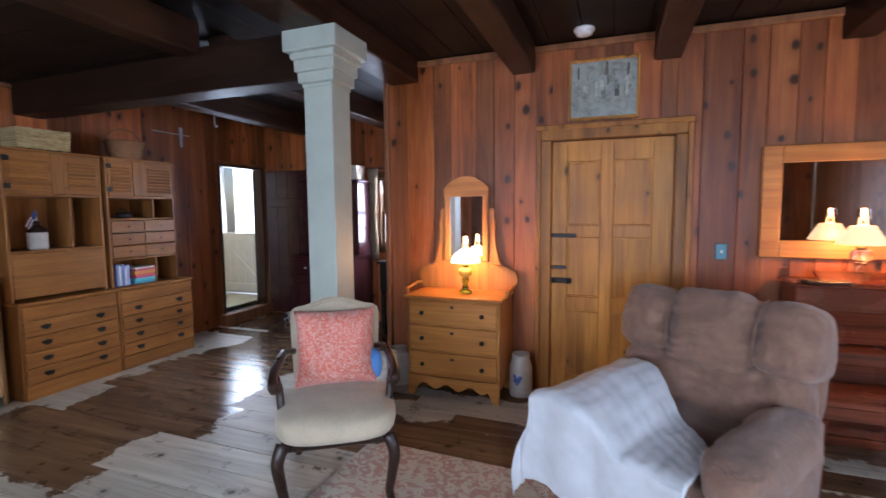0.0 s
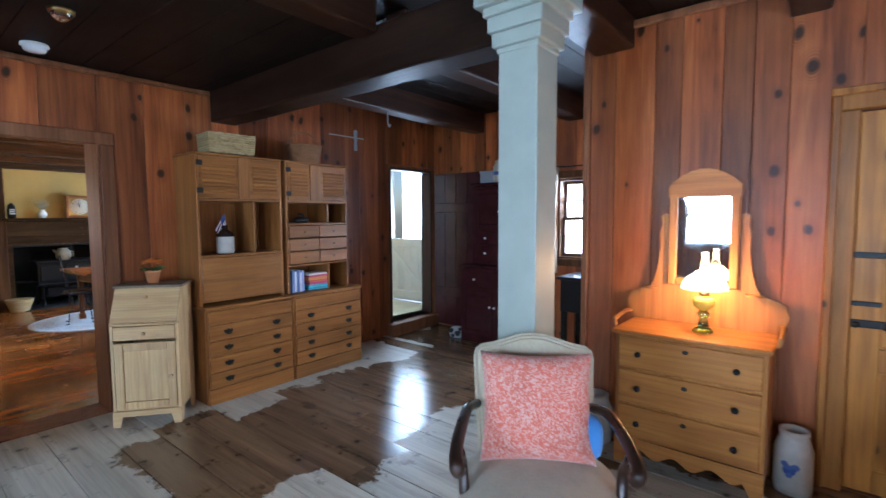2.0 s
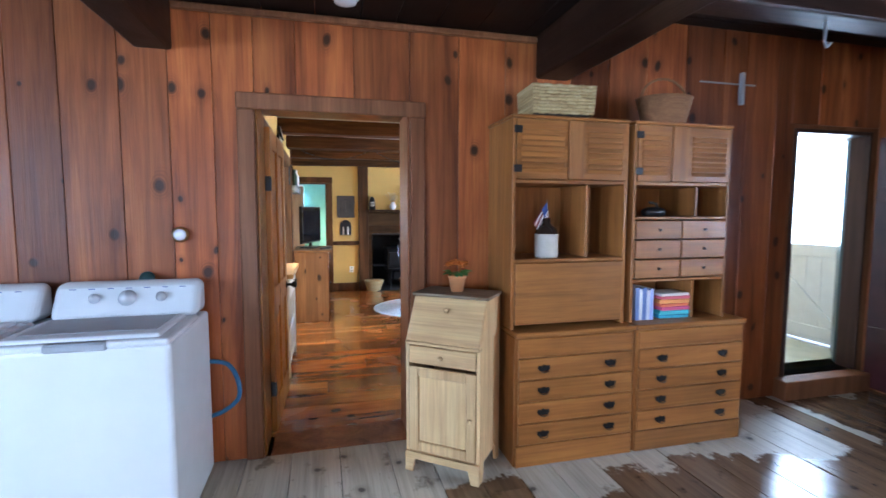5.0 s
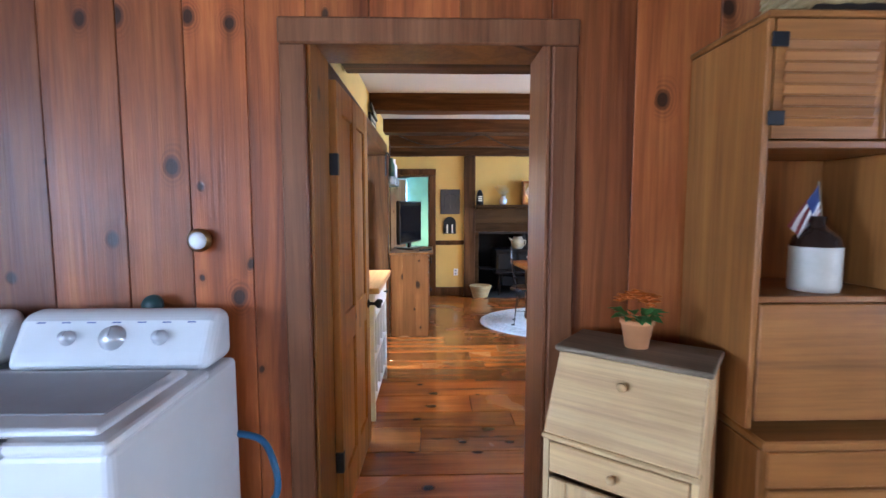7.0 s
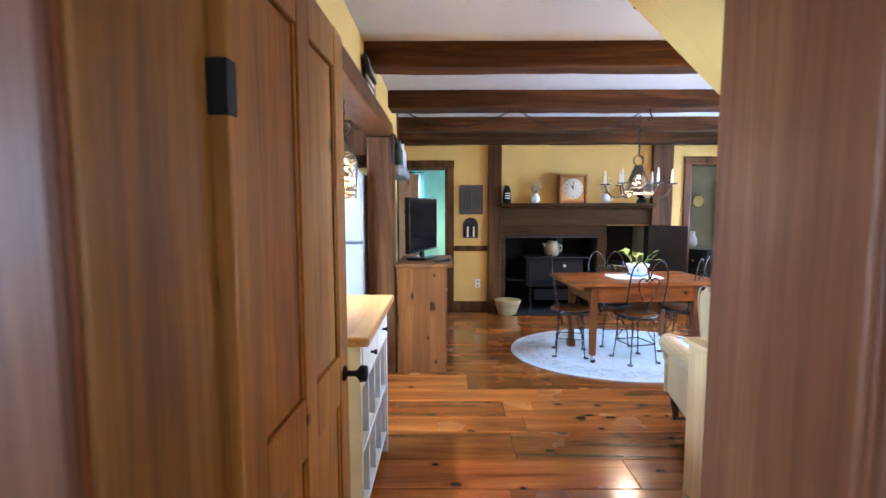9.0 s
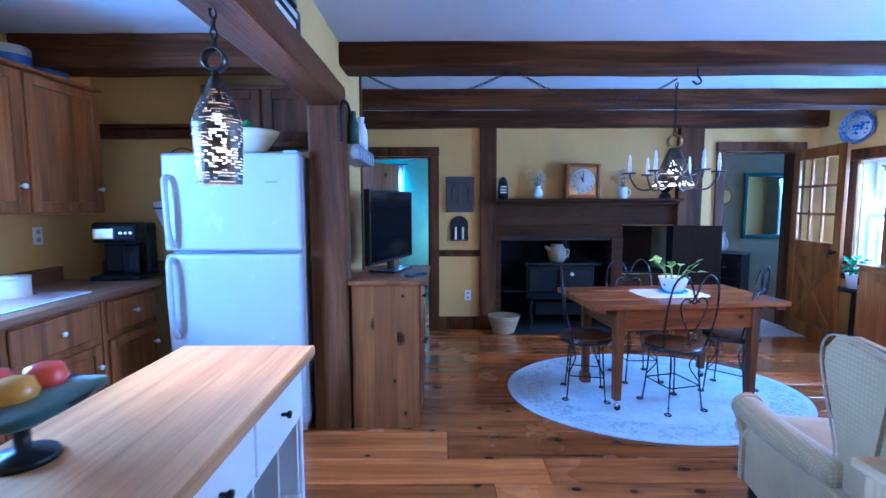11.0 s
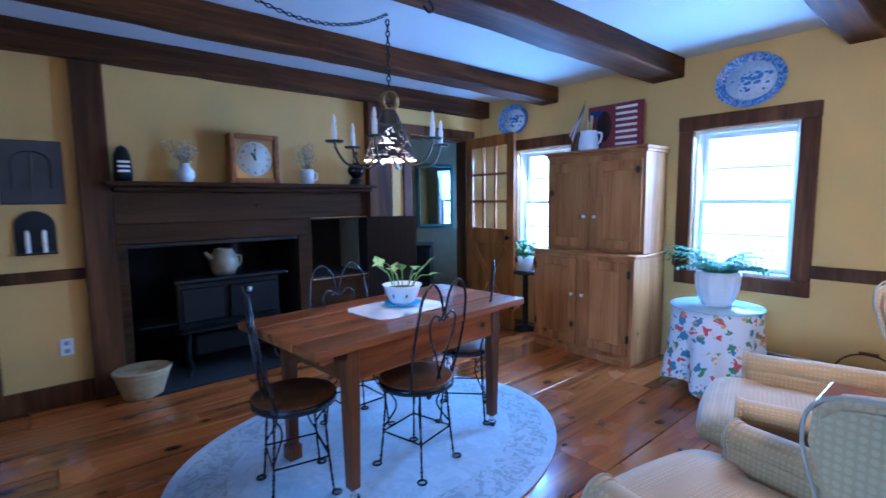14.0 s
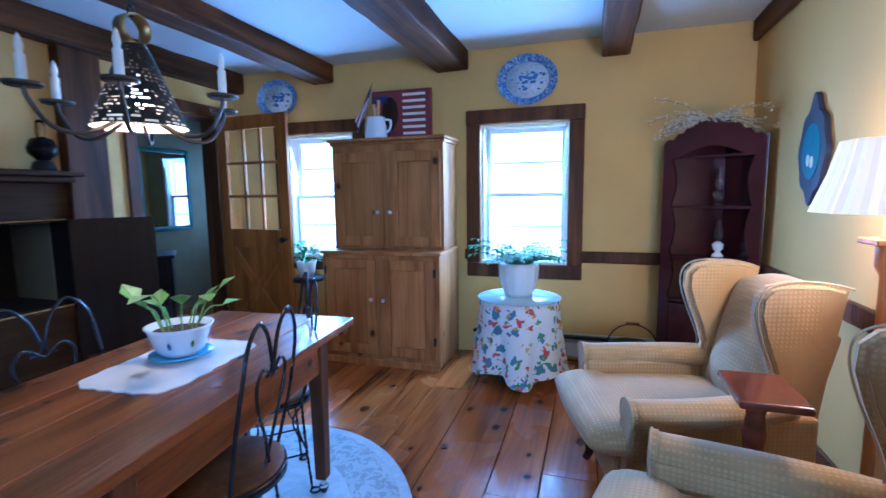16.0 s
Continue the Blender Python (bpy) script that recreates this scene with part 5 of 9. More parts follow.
for x0, x1, z0, z1, yy in ((-0.34, 0.43, 1.13, 1.27, -0.12), (-0.34, 0.43, 0.95, 1.1, -0.12), (-0.43, 0.43, 0.64, 0.82, -0.24)):
    d = part("drawer", box(x0, yy - 0.016, z0, x1, yy - 0.001, z1, 0.004), MAROON, e)
    for f in (0.22, 0.78):
        knob(d, x0 + (x1 - x0) * f, yy - 0.016, (z0 + z1) / 2, 0.013, WHITE_CER)
for dx, lx, h, c in ((-0.2, 0.26, 0.12, GREYP), (0.18, 0.4, 0.16, CANDLE)):
    o = thing("storage_box", "pale cardboard box on top of the maroon cupboard", "box", -3.45 + dx, 5.25, 1.83)
    part("body", box(-lx / 2, -0.1, 0, lx / 2, 0.1, h, 0.005), c, o)
    part("lid", box(-lx / 2 - 0.006, -0.106, h, lx / 2 + 0.006, 0.106, h + 0.025, 0.005), c, o)
o = thing("glass_jar", "pale glazed jar on top of the maroon cupboard", "jar", -3.46, 5.12, 1.83)
part("body", lathe([(0, 0), (0.085, 0), (0.1, 0.04), (0.1, 0.17), (0.075, 0.21), (0.075, 0.235), (0.082, 0.24), (0.065, 0.245), (0.065, 0.22), (0, 0.22)], 26), STONEWARE, o, "", True)
part("band", lathe([(0.1015, 0.08), (0.1015, 0.12)], 26), COBALT, o, "blue painted band", True)
e = thing("door_2", "maroon painted plank door in the recess", "door", -4.3, 5.36, 0, kind="structure")
for k in range(4):
    part("plank", box(-0.36 + k * 0.18 + 0.001, 0, 0.02, -0.18 + k * 0.18 - 0.001, 0.038, 2.0, 0.003), MAROON, e)
part("ledge", box(-0.34, -0.018, 0.4, 0.34, -0.0005, 0.52, 0.003), MAROON, e)
part("ledge", box(-0.34, -0.018, 1.5, 0.34, -0.0005, 1.62, 0.003), MAROON, e)
o = thing("doorstop", "black and white spotted doorstop on the floor", "doorstop", -4.0, 4.98, 0, 20)
part("body", cushion(-0.075, -0.055, 0.0, 0.075, 0.055, 0.12, 0.012, 8, 0.006), GREYP, o, "", True)
for dx, dz, r in ((-0.05, 0.09, 0.028), (0.03, 0.06, 0.034), (0.06, 0.11, 0.02), (-0.03, 0.03, 0.022)):
    part("spot", slab([(dx + r * math.cos(a) * (1 + 0.2 * math.sin(3 * a)), dz + r * math.sin(a)) for a in [k * 0.449 for k in range(14)]], -0.07, -0.045, axis="y"), BLACK, o, "black painted spot")

e = thing("side_table", "black painted table below the recess window", "table", -2.3, 5.1, 0)
part("tabletop", box(-0.36, -0.24, 0.82, 0.36, 0.24, 0.85, 0.006), BLACK, e)
part("body", box(-0.33, -0.21, 0.5, 0.33, 0.22, 0.819, 0.004), BLACK, e)
for sx in (-0.3, 0.3):
    for sy in (-0.18, 0.18):
        part("leg", box(sx - 0.025, sy - 0.025, 0, sx + 0.025, sy + 0.025, 0.5, 0.004), BLACK, e)
for k in range(5):
    o = thing("magazine", "magazine lying in a pile on the black table", "magazine", -2.25, 5.05, 0.85 + 0.012 * k, k * 11 % 9 - 4, "magazines")
    part("cover", box(-0.14, -0.1, 0.0005, 0.14, 0.1, 0.011, 0.002), (GREYP, CANDLE, WHITE_PAINT, BLACK, GREYP)[k], o)

e = thing("curtain", "cream curtain gathered beside the recess window", "curtain", -2.96, 5.36, 0, group="window curtains")
b = bmesh.new()
g = [[b.verts.new((0.11 * (i / 30 - 0.5) * (0.7 + 0.6 * abs(2 * j / 12 - 1)), 0.018 * math.sin(i * 1.1), 0.82 + 1.16 * j / 12)) for i in range(31)] for j in range(13)]
for j in range(12):
    for i in range(30):
        b.faces.new((g[j][i], g[j][i + 1], g[j + 1][i + 1], g[j + 1][i]))
bmesh.ops.solidify(b, geom=b.faces[:], thickness=0.002)
part("cloth", b, BEIGE, e, "", True)
part("rod", tube([(-0.1, 0.02, 1.985), (1.05, 0.02, 1.985)], 0.008), IRON, e)

# back door: half-open dutch door with daylight above
e = thing("door_3", "white plank lower half of an outer door with a diagonal brace", "door", -5.575, 5.79, 0.14, kind="structure")
for k in range(5):
    part("plank", box(-0.37 + k * 0.148 + 0.001, 0, 0.02, -0.37 + (k + 1) * 0.148 - 0.001, 0.035, 0.95, 0.003), WHITE_PAINT, e)
part("rail", box(-0.37, -0.02, 0.85, 0.37, -0.0005, 0.97, 0.003), WHITE_PAINT, e)
part("rail", box(-0.37, -0.02, 0.06, 0.37, -0.0005, 0.17, 0.003), WHITE_PAINT, e)
part("brace", moved(box(-0.48, -0.018, -0.04, 0.48, -0.0005, 0.04, 0.003), Matrix.Translation((0, 0, 0.51)) @ pose(0, 0, 0, 0, 42)), WHITE_PAINT, e)
e = thing("door_4", "dark green inner door leaf folded open in the entry", "door", -4.87, 5.36, 0.145, 128, kind="structure")
part("leaf", box(0, -0.02, 0, 0.5, 0.02, 1.87, 0.004), plain("dark_green_door", (0.02, 0.045, 0.035), 0.4), e)
knob(e, 0.38, -0.02, 0.9, 0.025, BRASS)

# bracket and hook
o = thing("beam_hook", "white iron hook below the joist", "hook", -3.98, 3.85, 2.47)
part("shank", tube([(0, 0, 0.005), (0, 0, -0.1), (0.02, 0, -0.14), (0.04, 0, -0.12)], 0.008), GREYP, o)
o = thing("pipe_bracket", "pale bracket on the board wall above the shelf unit", "bracket", -4.68, 4.02, 2.3, 90)
part("bar", box(-0.015, -0.03, -0.12, 0.015, 0.0, 0.1, 0.004), GREYP, o)
part("arm", tube([(-0.35, -0.01, 0.02), (0.12, -0.01, 0.02)], 0.006), GREYP, o)


# dresser with mirror
e = thing("dresser", "honey oak three-drawer dresser with scalloped mirror", "dresser", -1.165, 3.5, 0)
W2 = 0.37
part("carcass", box(-W2, -0.19, 0.1, W2, 0.21, 0.77, 0.004), OAK, e)
part("top", box(-W2 - 0.02, -0.225, 0.771, W2 + 0.02, 0.215, 0.795, 0.008, seg=2), OAK_X, e)
for k, (z0, z1) in enumerate(((0.575, 0.755), (0.37, 0.56), (0.165, 0.355))):
    d = part("drawer", box(-W2 + 0.02, -0.206, z0, W2 - 0.02, -0.188, z1, 0.006), OAK_X, e)
    for sx in (-0.24, 0.24):
        knob(d, sx, -0.206, (z0 + z1) / 2, 0.017, IRON, "dark round drawer knob")
    part("keyhole", slab([(0.016 * math.cos(a), (z0 + z1) / 2 + 0.05 + 0.012 * math.sin(a)) for a in [k2 * 0.628 for k2 in range(10)]], -0.208, -0.205, axis="y"), IRON, d, "dark keyhole plate")
pts = [(-W2, 0.16), (-W2, 0.0), (-W2 + 0.05, 0.0), (-W2 + 0.07, 0.05)]
for k in range(25):
    u = k / 24
    pts.append((-W2 + 0.09 + u * (2 * W2 - 0.18), 0.085 + 0.022 * math.sin(u * 6 * math.pi)))
pts += [(W2 - 0.07, 0.05), (W2 - 0.05, 0.0), (W2, 0), (W2, 0.16)]
part("scalloped_apron", slab(pts, -0.204, -0.185, axis="y"), OAK_X, e)
for sx in (-1, 1):
    part("back_leg", box(sx * (W2 - 0.025) - 0.025, 0.16, 0, sx * (W2 - 0.025) + 0.025, 0.21, 0.1), OAK, e)
# shaped back board, brackets, framed mirror
half = [(0.0, 0.0), (0.37, 0.0), (0.41, 0.04), (0.43, 0.1), (0.41, 0.16), (0.35, 0.19), (0.3, 0.2), (0.27, 0.25), (0.25, 0.33), (0.235, 0.45), (0.24, 0.55), (0.225, 0.6), (0.235, 0.65), (0.21, 0.67), (0.19, 0.66), (0.19, 0.3), (0.0, 0.27)]
outl = [(x, z + 0.796) for x, z in half] + [(-x, z + 0.796) for x, z in half[::-1] if x > 0]
part("back_board", slab(outl, 0.175, 0.195, axis="y"), OAK, e)
fr = part("mirror_frame", box(-0.185, 0.15, 1.03, -0.14, 0.18, 1.6, 0.006), OAK, e)
part("stile", box(0.14, 0.15, 1.03, 0.185, 0.18, 1.6, 0.006), OAK, fr)
part("rail", box(-0.14, 0.151, 1.03, 0.14, 0.18, 1.075, 0.006), OAK_X, fr)
crest = [(-0.19, 1.56)] + [(-0.19 + 0.38 * k / 16, 1.62 + 0.1 * math.sin(math.pi * k / 16) ** 0.8 + 0.006 * abs(math.sin(k * 1.5))) for k in range(17)] + [(0.19, 1.56)]
part("crest", slab(crest, 0.148, 0.182, axis="y"), OAK_X, fr)
part("mirror", box(-0.142, 0.166, 1.073, 0.142, 0.17, 1.565), MIRROR, fr, "clear mirror glass")
for sx in (-1, 1):
    part("candle_shelf", slab(arc(sx * 0.27, 0.135, 0.045, 180, 360, 10), 1.0, 1.012), OAK, e)
    part("towel_rail", tube([(sx * 0.4, -0.12, 0.796), (sx * 0.41, -0.12, 0.83), (sx * 0.41, 0.1, 0.85), (sx * 0.4, 0.16, 0.84)], 0.012), OAK, e)


def oil_lamp(x, y, z, shade, label, base_mat, s=1.0):
    e = thing("oil_lamp", label, "lamp", x, y, z)
    part("base", lathe([(0, 0), (0.052 * s, 0), (0.055 * s, 0.012 * s), (0.03 * s, 0.03 * s), (0.022 * s, 0.08 * s), (0.034 * s, 0.105 * s), (0.02 * s, 0.125 * s), (0, 0.125 * s)], 24), base_mat, e, "green glass foot", True)
    part("font", lathe([(0.02 * s, 0.125 * s), (0.05 * s, 0.145 * s), (0.056 * s, 0.17 * s), (0.045 * s, 0.195 * s), (0.018 * s, 0.205 * s), (0, 0.205 * s)], 24), CLEAR if shade is SHADE_C else plain("amber_glass", (0.5, 0.36, 0.05), 0.15), e, "amber glass oil font", True)
    part("burner", lathe([(0.02 * s, 0.205 * s), (0.026 * s, 0.215 * s), (0.026 * s, 0.235 * s), (0, 0.24 * s)], 18), BRASS, e, "brass burner", True)
    prof = [(0.118, 0.245), (0.112, 0.275), (0.09, 0.31), (0.055, 0.332), (0.045, 0.345)] if shade is SHADE_W else [(0.125, 0.235), (0.06, 0.345)]
    o = part("shade", lathe([(r * s, h * s) for r, h in prof], 30), shade, e, "lit white glass shade", True)
    c = part("chimney", lathe([(0.026 * s, 0.24 * s), (0.038 * s, 0.29 * s), (0.026 * s, 0.35 * s), (0.024 * s, 0.45 * s), (0.022 * s, 0.45 * s), (0.024 * s, 0.35 * s)], 18), CLEAR, e, "clear glass chimney", True)
    o.visible_shadow = c.visible_shadow = False
    return e


oil_lamp(-1.12, 3.5, 0.796, SHADE_W, "lit oil lamp with white shade on the dresser", GREEN_GL)


def crock(x, y, r, h, label, mark=True):
    e = thing("crock", label, "crock", x, y, 0)
    part("body", lathe([(0, 0), (r * 0.95, 0), (r, h * 0.1), (r, h * 0.68), (r * 0.8, h * 0.85), (r * 0.72, h * 0.9), (r * 0.78, h * 0.93), (r * 0.78, h), (r * 0.62, h), (r * 0.62, h * 0.85), (r * 0.8, h * 0.6), (0, h * 0.6)], 32), STONEWARE, e, "", True)
    if mark:
        b = bmesh.new()
        for du, dv, s in ((0, 0, 0.03), (-0.02, 0.03, 0.018), (0.025, 0.02, 0.02), (0.0, -0.025, 0.016)):
            ring = []
            for k in range(10):
                a = k * 0.628
                u, v = du + s * math.cos(a), h * 0.42 + dv + s * 0.9 * math.sin(a)
                th = -math.pi / 2 - 0.15 + u / r
                ring.append(b.verts.new(((r + 0.0015) * math.cos(th), (r + 0.0015) * math.sin(th), v)))
            b.faces.new(ring)
        part("painted_mark", b, COBALT, e, "blue painted flower")
    return e


crock(-0.69, 3.57, 0.088, 0.33, "grey salt-glazed stoneware crock with a blue mark")
crock(-1.72, 3.5, 0.1, 0.3, "grey stoneware crock beside the dresser", False)

# old door
e = thing("door_1", "ochre stained panelled door, closed, with iron latches", "door", -0.06, 3.75, 0, kind="structure")
hw = 0.428
for x0, x1 in ((-hw, -hw + 0.116), (hw - 0.135, hw), (-0.067, 0.02)):
    part("stile", box(x0, 0, 0.012, x1, 0.036, 1.968, 0.003), DOORW, e)
for z0, z1 in ((0.012, 0.13), (0.655, 0.77), (1.237, 1.325), (1.815, 1.968)):
    for x0, x1 in ((-hw + 0.116, -0.067), (0.02, hw - 0.135)):
        part("rail", box(x0, 0.001, z0, x1, 0.036, z1, 0.003), DOORW, e)
for z0, z1 in ((0.13, 0.655), (0.77, 1.237), (1.325, 1.815)):
    for x0, x1 in ((-hw + 0.116, -0.067), (0.02, hw - 0.135)):
        part("panel", box(x0 - 0.002, 0.015, z0 - 0.002, x1 + 0.002, 0.03, z1 + 0.002, 0.008), DOORW, e)
        for q in ((x0, z0, x0 + 0.012, z1), (x1 - 0.012, z0, x1, z1), (x0 + 0.012, z1 - 0.012, x1 - 0.012, z1), (x0 + 0.012, z0, x1 - 0.012, z0 + 0.012)):
            part("bead", box(q[0], 0.006, q[1], q[2], 0.03, q[3], 0.003), DOORW, e)
part("hinge", box(-hw - 0.03, -0.006, 1.232, -0.24, -0.0005, 1.262, 0.003), IRON, e, "black iron strap")
part("latch", box(-hw - 0.02, -0.01, 0.985, -0.31, -0.0005, 1.01, 0.003), IRON, e, "black iron bar latch")
part("latch", box(-hw - 0.04, -0.014, 0.875, -0.27, -0.0005, 0.915, 0.003), IRON, e, "black iron bar latch")
knob(e, -0.29, -0.014, 0.892, 0.02, IRON)
knob(e, -hw + 0.02, -0.01, 0.892, 0.018, IRON)
e = thing("light_switch", "teal metal switch plate on the board wall", "switch", 0.677, 3.727, 1.15)
part("plate", box(-0.035, -0.006, -0.055, 0.035, 0, 0.055, 0.003), plain("teal_metal", (0.05, 0.14, 0.17), 0.35, 0.5), e)
part("toggle", box(-0.006, -0.018, -0.012, 0.006, -0.005, 0.012, 0.002), WHITE_PAINT, e)


def picture_art(name, palette, scale=9.0):
    m, nodes, links, b = material(name)
    vec, _ = coords(nodes, links, (1, 1, 1))
    n = noise_tex(nodes, links, vec, scale, 6, 0.7, 1.2)
    links.new(ramp_of(nodes, links, n.outputs[0], [(0.25 + 0.5 * k / (len(palette) - 1), c) for k, c in enumerate(palette)]), b.inputs["Base Color"])
    b.inputs["Roughness"].default_value = 0.35
    return m


def framed(name, label, category, x, y, z, turn, w, h, fw, fmat, inner, t=0.03, inner_label=""):
    e = thing(name, label, category, x, y, z, turn)
    for q in ((-w / 2, -h / 2, -w / 2 + fw, h / 2), (w / 2 - fw, -h / 2, w / 2, h / 2), (-w / 2 + fw, -h / 2, w / 2 - fw, -h / 2 + fw), (-w / 2 + fw, h / 2 - fw, w / 2 - fw, h / 2)):
        part("frame_side", box(q[0], -t, q[1], q[2], -0.001, q[3], min(0.008, fw * 0.3), seg=2), fmat, e)
    part("mirror" if inner is MIRROR else "canvas", box(-w / 2 + fw * 0.8, -t * 0.55, -h / 2 + fw * 0.8, w / 2 - fw * 0.8, -0.003, h / 2 - fw * 0.8), inner, e, inner_label)
    return e


pic = framed("picture", "faded street scene in a wooden frame above the door", "picture", -0.123, 3.728, 2.33, 0, 0.5, 0.44, 0.022, DOORW, picture_art("faded_street_print", [(0.07, 0.07, 0.06), (0.2, 0.2, 0.17), (0.3, 0.3, 0.26), (0.22, 0.22, 0.19)], 14.0))
rnd = random.Random(41)
for k in range(26):
    x, w = rnd.uniform(-0.21, 0.19), rnd.uniform(0.012, 0.034)
    z, h = rnd.uniform(-0.08, 0.1), rnd.uniform(0.03, 0.1)
    tone = rnd.choice([(0.05, 0.05, 0.045), (0.32, 0.3, 0.24), (0.12, 0.09, 0.06), (0.16, 0.18, 0.15), (0.42, 0.4, 0.34)])
    part("painted_patch", slab([(x + rnd.uniform(-0.004, 0.004), z), (x + w, z + rnd.uniform(-0.006, 0.006)), (x + w * 0.9, z + h), (x + w * 0.4, z + h * 1.12), (x, z + h * 0.94)], -0.0175 - 0.0001 * k, -0.0165, axis="y"), plain("print_ink", tone, 0.4, vary=0.4, scale=60), pic)
framed("wall_mirror", "wide mirror in a honey oak frame above the piano", "mirror", 1.5, 3.727, 1.49, 0, 1.22, 0.74, 0.115, OAK_X, MIRROR, 0.045)


def smoke_detector(x, y, z):
    e = thing("smoke_detector", "white round smoke detector on the dark ceiling", "smoke detector", x, y, z, 0, "smoke detectors")
    part("base", lathe([(0, 0), (0.07, 0), (0.072, -0.015), (0.062, -0.02)], 28), WHITE_PAINT, e, "", True)
    part("dome", lathe([(0.062, -0.02), (0.055, -0.042), (0.03, -0.05), (0, -0.05)], 28), WHITE_CER, e, "", True)


smoke_detector(-4.4, 1.27, 2.514)
smoke_detector(-0.25, 3.5, 2.699)
e = thing("ceiling_lamp", "small brass and glass ceiling lamp", "lamp", -3.68, 1.25, 2.514)
part("plate", lathe([(0, 0), (0.06, 0), (0.055, -0.018), (0, -0.02)], 24), BRASS, e, "", True)
part("glass", lathe([(0.045, -0.018), (0.048, -0.035), (0.02, -0.055), (0, -0.062)], 24), CLEAR, e, "clear glass bowl", True)

# piano, bench, lamp
e = thing("piano", "dark mahogany upright piano against the board wall", "piano", 1.75, 3.44, 0)
part("case", box(-0.72, -0.02, 0.0, 0.72, 0.26, 0.97, 0.006), MAHOG, e)
part("lid", box(-0.74, -0.06, 0.971, 0.74, 0.27, 0.995, 0.008), MAHOG, e)
part("key_slip", box(-0.72, -0.3, 0.58, 0.72, -0.02, 0.66, 0.008), MAHOG, e)
part("fallboard", moved(box(-0.7, -0.01, 0, 0.7, 0.01, 0.2, 0.004), Matrix.Translation((0, -0.14, 0.665)) @ pose(0, 0, 0, -35)), MAHOG, e)
for sx in (-0.69, 0.69):
    part("cheek", box(sx - 0.03, -0.3, 0.0, sx + 0.03, -0.02, 0.7, 0.008), MAHOG, e)
part("lower_panel", box(-0.6, -0.035, 0.12, 0.6, -0.021, 0.55, 0.006), MAHOG, e)
part("music_desk", moved(box(-0.5, -0.008, 0, 0.5, 0.008, 0.16, 0.004), Matrix.Translation((-0.1, -0.05, 1.0)) @ pose(0, 0, 0, -70)), MAHOG, e)
for sx in (-0.1, -0.02, 0.06):
    part("pedal", tube([(sx, -0.02, 0.07), (sx, -0.1, 0.06), (sx, -0.13, 0.05)], 0.012), BRASS, e, "brass pedal")
e = thing("piano_bench", "dark mahogany piano bench with slatted ends", "bench", 1.32, 2.95, 0)
part("seat", box(-0.38, -0.17, 0.46, 0.38, 0.17, 0.5, 0.008), MAHOG, e)
part("apron", box(-0.35, -0.15, 0.39, 0.35, 0.15, 0.459, 0.004), MAHOG, e)
for sx in (-0.33, 0.33):
    for sy in (-0.13, 0.13):
        part("leg", lathe([(0.02, 0), (0.024, 0.1), (0.018, 0.2), (0.026, 0.33), (0.03, 0.39)], 12, at=(sx, sy, 0)), MAHOG, e, "", True)
for k in range(4):
    part("slat", box(0.05 + k * 0.06, 0.125, 0.2, 0.07 + k * 0.06, 0.135, 0.39), MAHOG, e)
part("stretcher", box(-0.33, 0.12, 0.18, 0.33, 0.14, 0.2), MAHOG, e)
oil_lamp(1.36, 3.47, 0.996, SHADE_C, "lit glass lamp with a small fabric shade on the piano", CLEAR, 1.0)
o = thing("cloth_runner", "dark folded cloth lying on the piano", "cloth", 1.2, 3.4, 0.996)
part("cloth", cushion(-0.16, -0.05, 0, 0.1, 0.06, 0.022, 0.004, 5, 0.006), DARKLEG, o, "", True)

# recliner with quilt; it looks towards local -y
def creased(bm, depth=0.012, folds=()):
    """Wrinkles all over, and gathers that run out from the seams at x = c."""
    for v in bm.verts:
        p = v.co.copy()
        n = noise.noise_vector(Vector((p.x * 9, p.y * 9, p.z * 5))) * depth
        n += noise.noise_vector(Vector((p.x * 26, p.y * 20, p.z * 9)) + Vector((3, 1, 8))) * depth * 0.6
        for c in folds:
            near = math.exp(-((p.x - c) / 0.045) ** 2)
            n += Vector((0, 0.016 * near + 0.007 * math.exp(-abs(p.x - c) / 0.07) * math.sin(p.z * 95 + 6 * noise.noise(p * 7)), 0))
        v.co += n
    return bm


e = thing("recliner", "brown microfibre recliner with creased stitched cushions", "armchair", 0.34, 2.5, 0, -31)
part("base", box(-0.33, -0.46, 0.04, 0.33, 0.34, 0.3, 0.03, seg=2), RECLINER, e)
part("seat_cushion", creased(cushion(-0.29, -0.58, 0.24, 0.29, 0.26, 0.46, 0.03, 20), 0.012), RECLINER, e, "", True)
part("footrest", creased(cushion(-0.28, -0.65, 0.06, 0.28, -0.5, 0.4, 0.02, 16), 0.01), RECLINER, e, "", True)
for sx in (-1, 1):
    a = part("armrest", creased(cushion(sx * 0.375 + 0.02 - 0.09, -0.58, 0.05, sx * 0.375 + 0.02 + 0.09, 0.34, 0.46, 0.015, 18), 0.01), RECLINER, e, "", True)
    part("arm_pad", creased(cushion(sx * 0.375 + 0.02 - 0.105, -0.62, 0.4, sx * 0.375 + 0.02 + 0.105, 0.24, 0.565, 0.03, 24), 0.014), RECLINER, a, "", True)
tilt = Matrix.Translation((0, 0.24, 0.4)) @ pose(0, 0, 0, -16)
bk = part("backrest", moved(cushion(-0.4, -0.04, -0.1, 0.4, 0.16, 0.5, 0.02, 9, 0.008), tilt), RECLINER, e, "", True)
part("lumbar_cushion", moved(creased(cushion(-0.43, -0.16, -0.06, 0.43, 0.04, 0.28, 0.035, 40, power=3.2), 0.016, (-0.24, 0.02, 0.25)), tilt), RECLINER, bk, "", True)
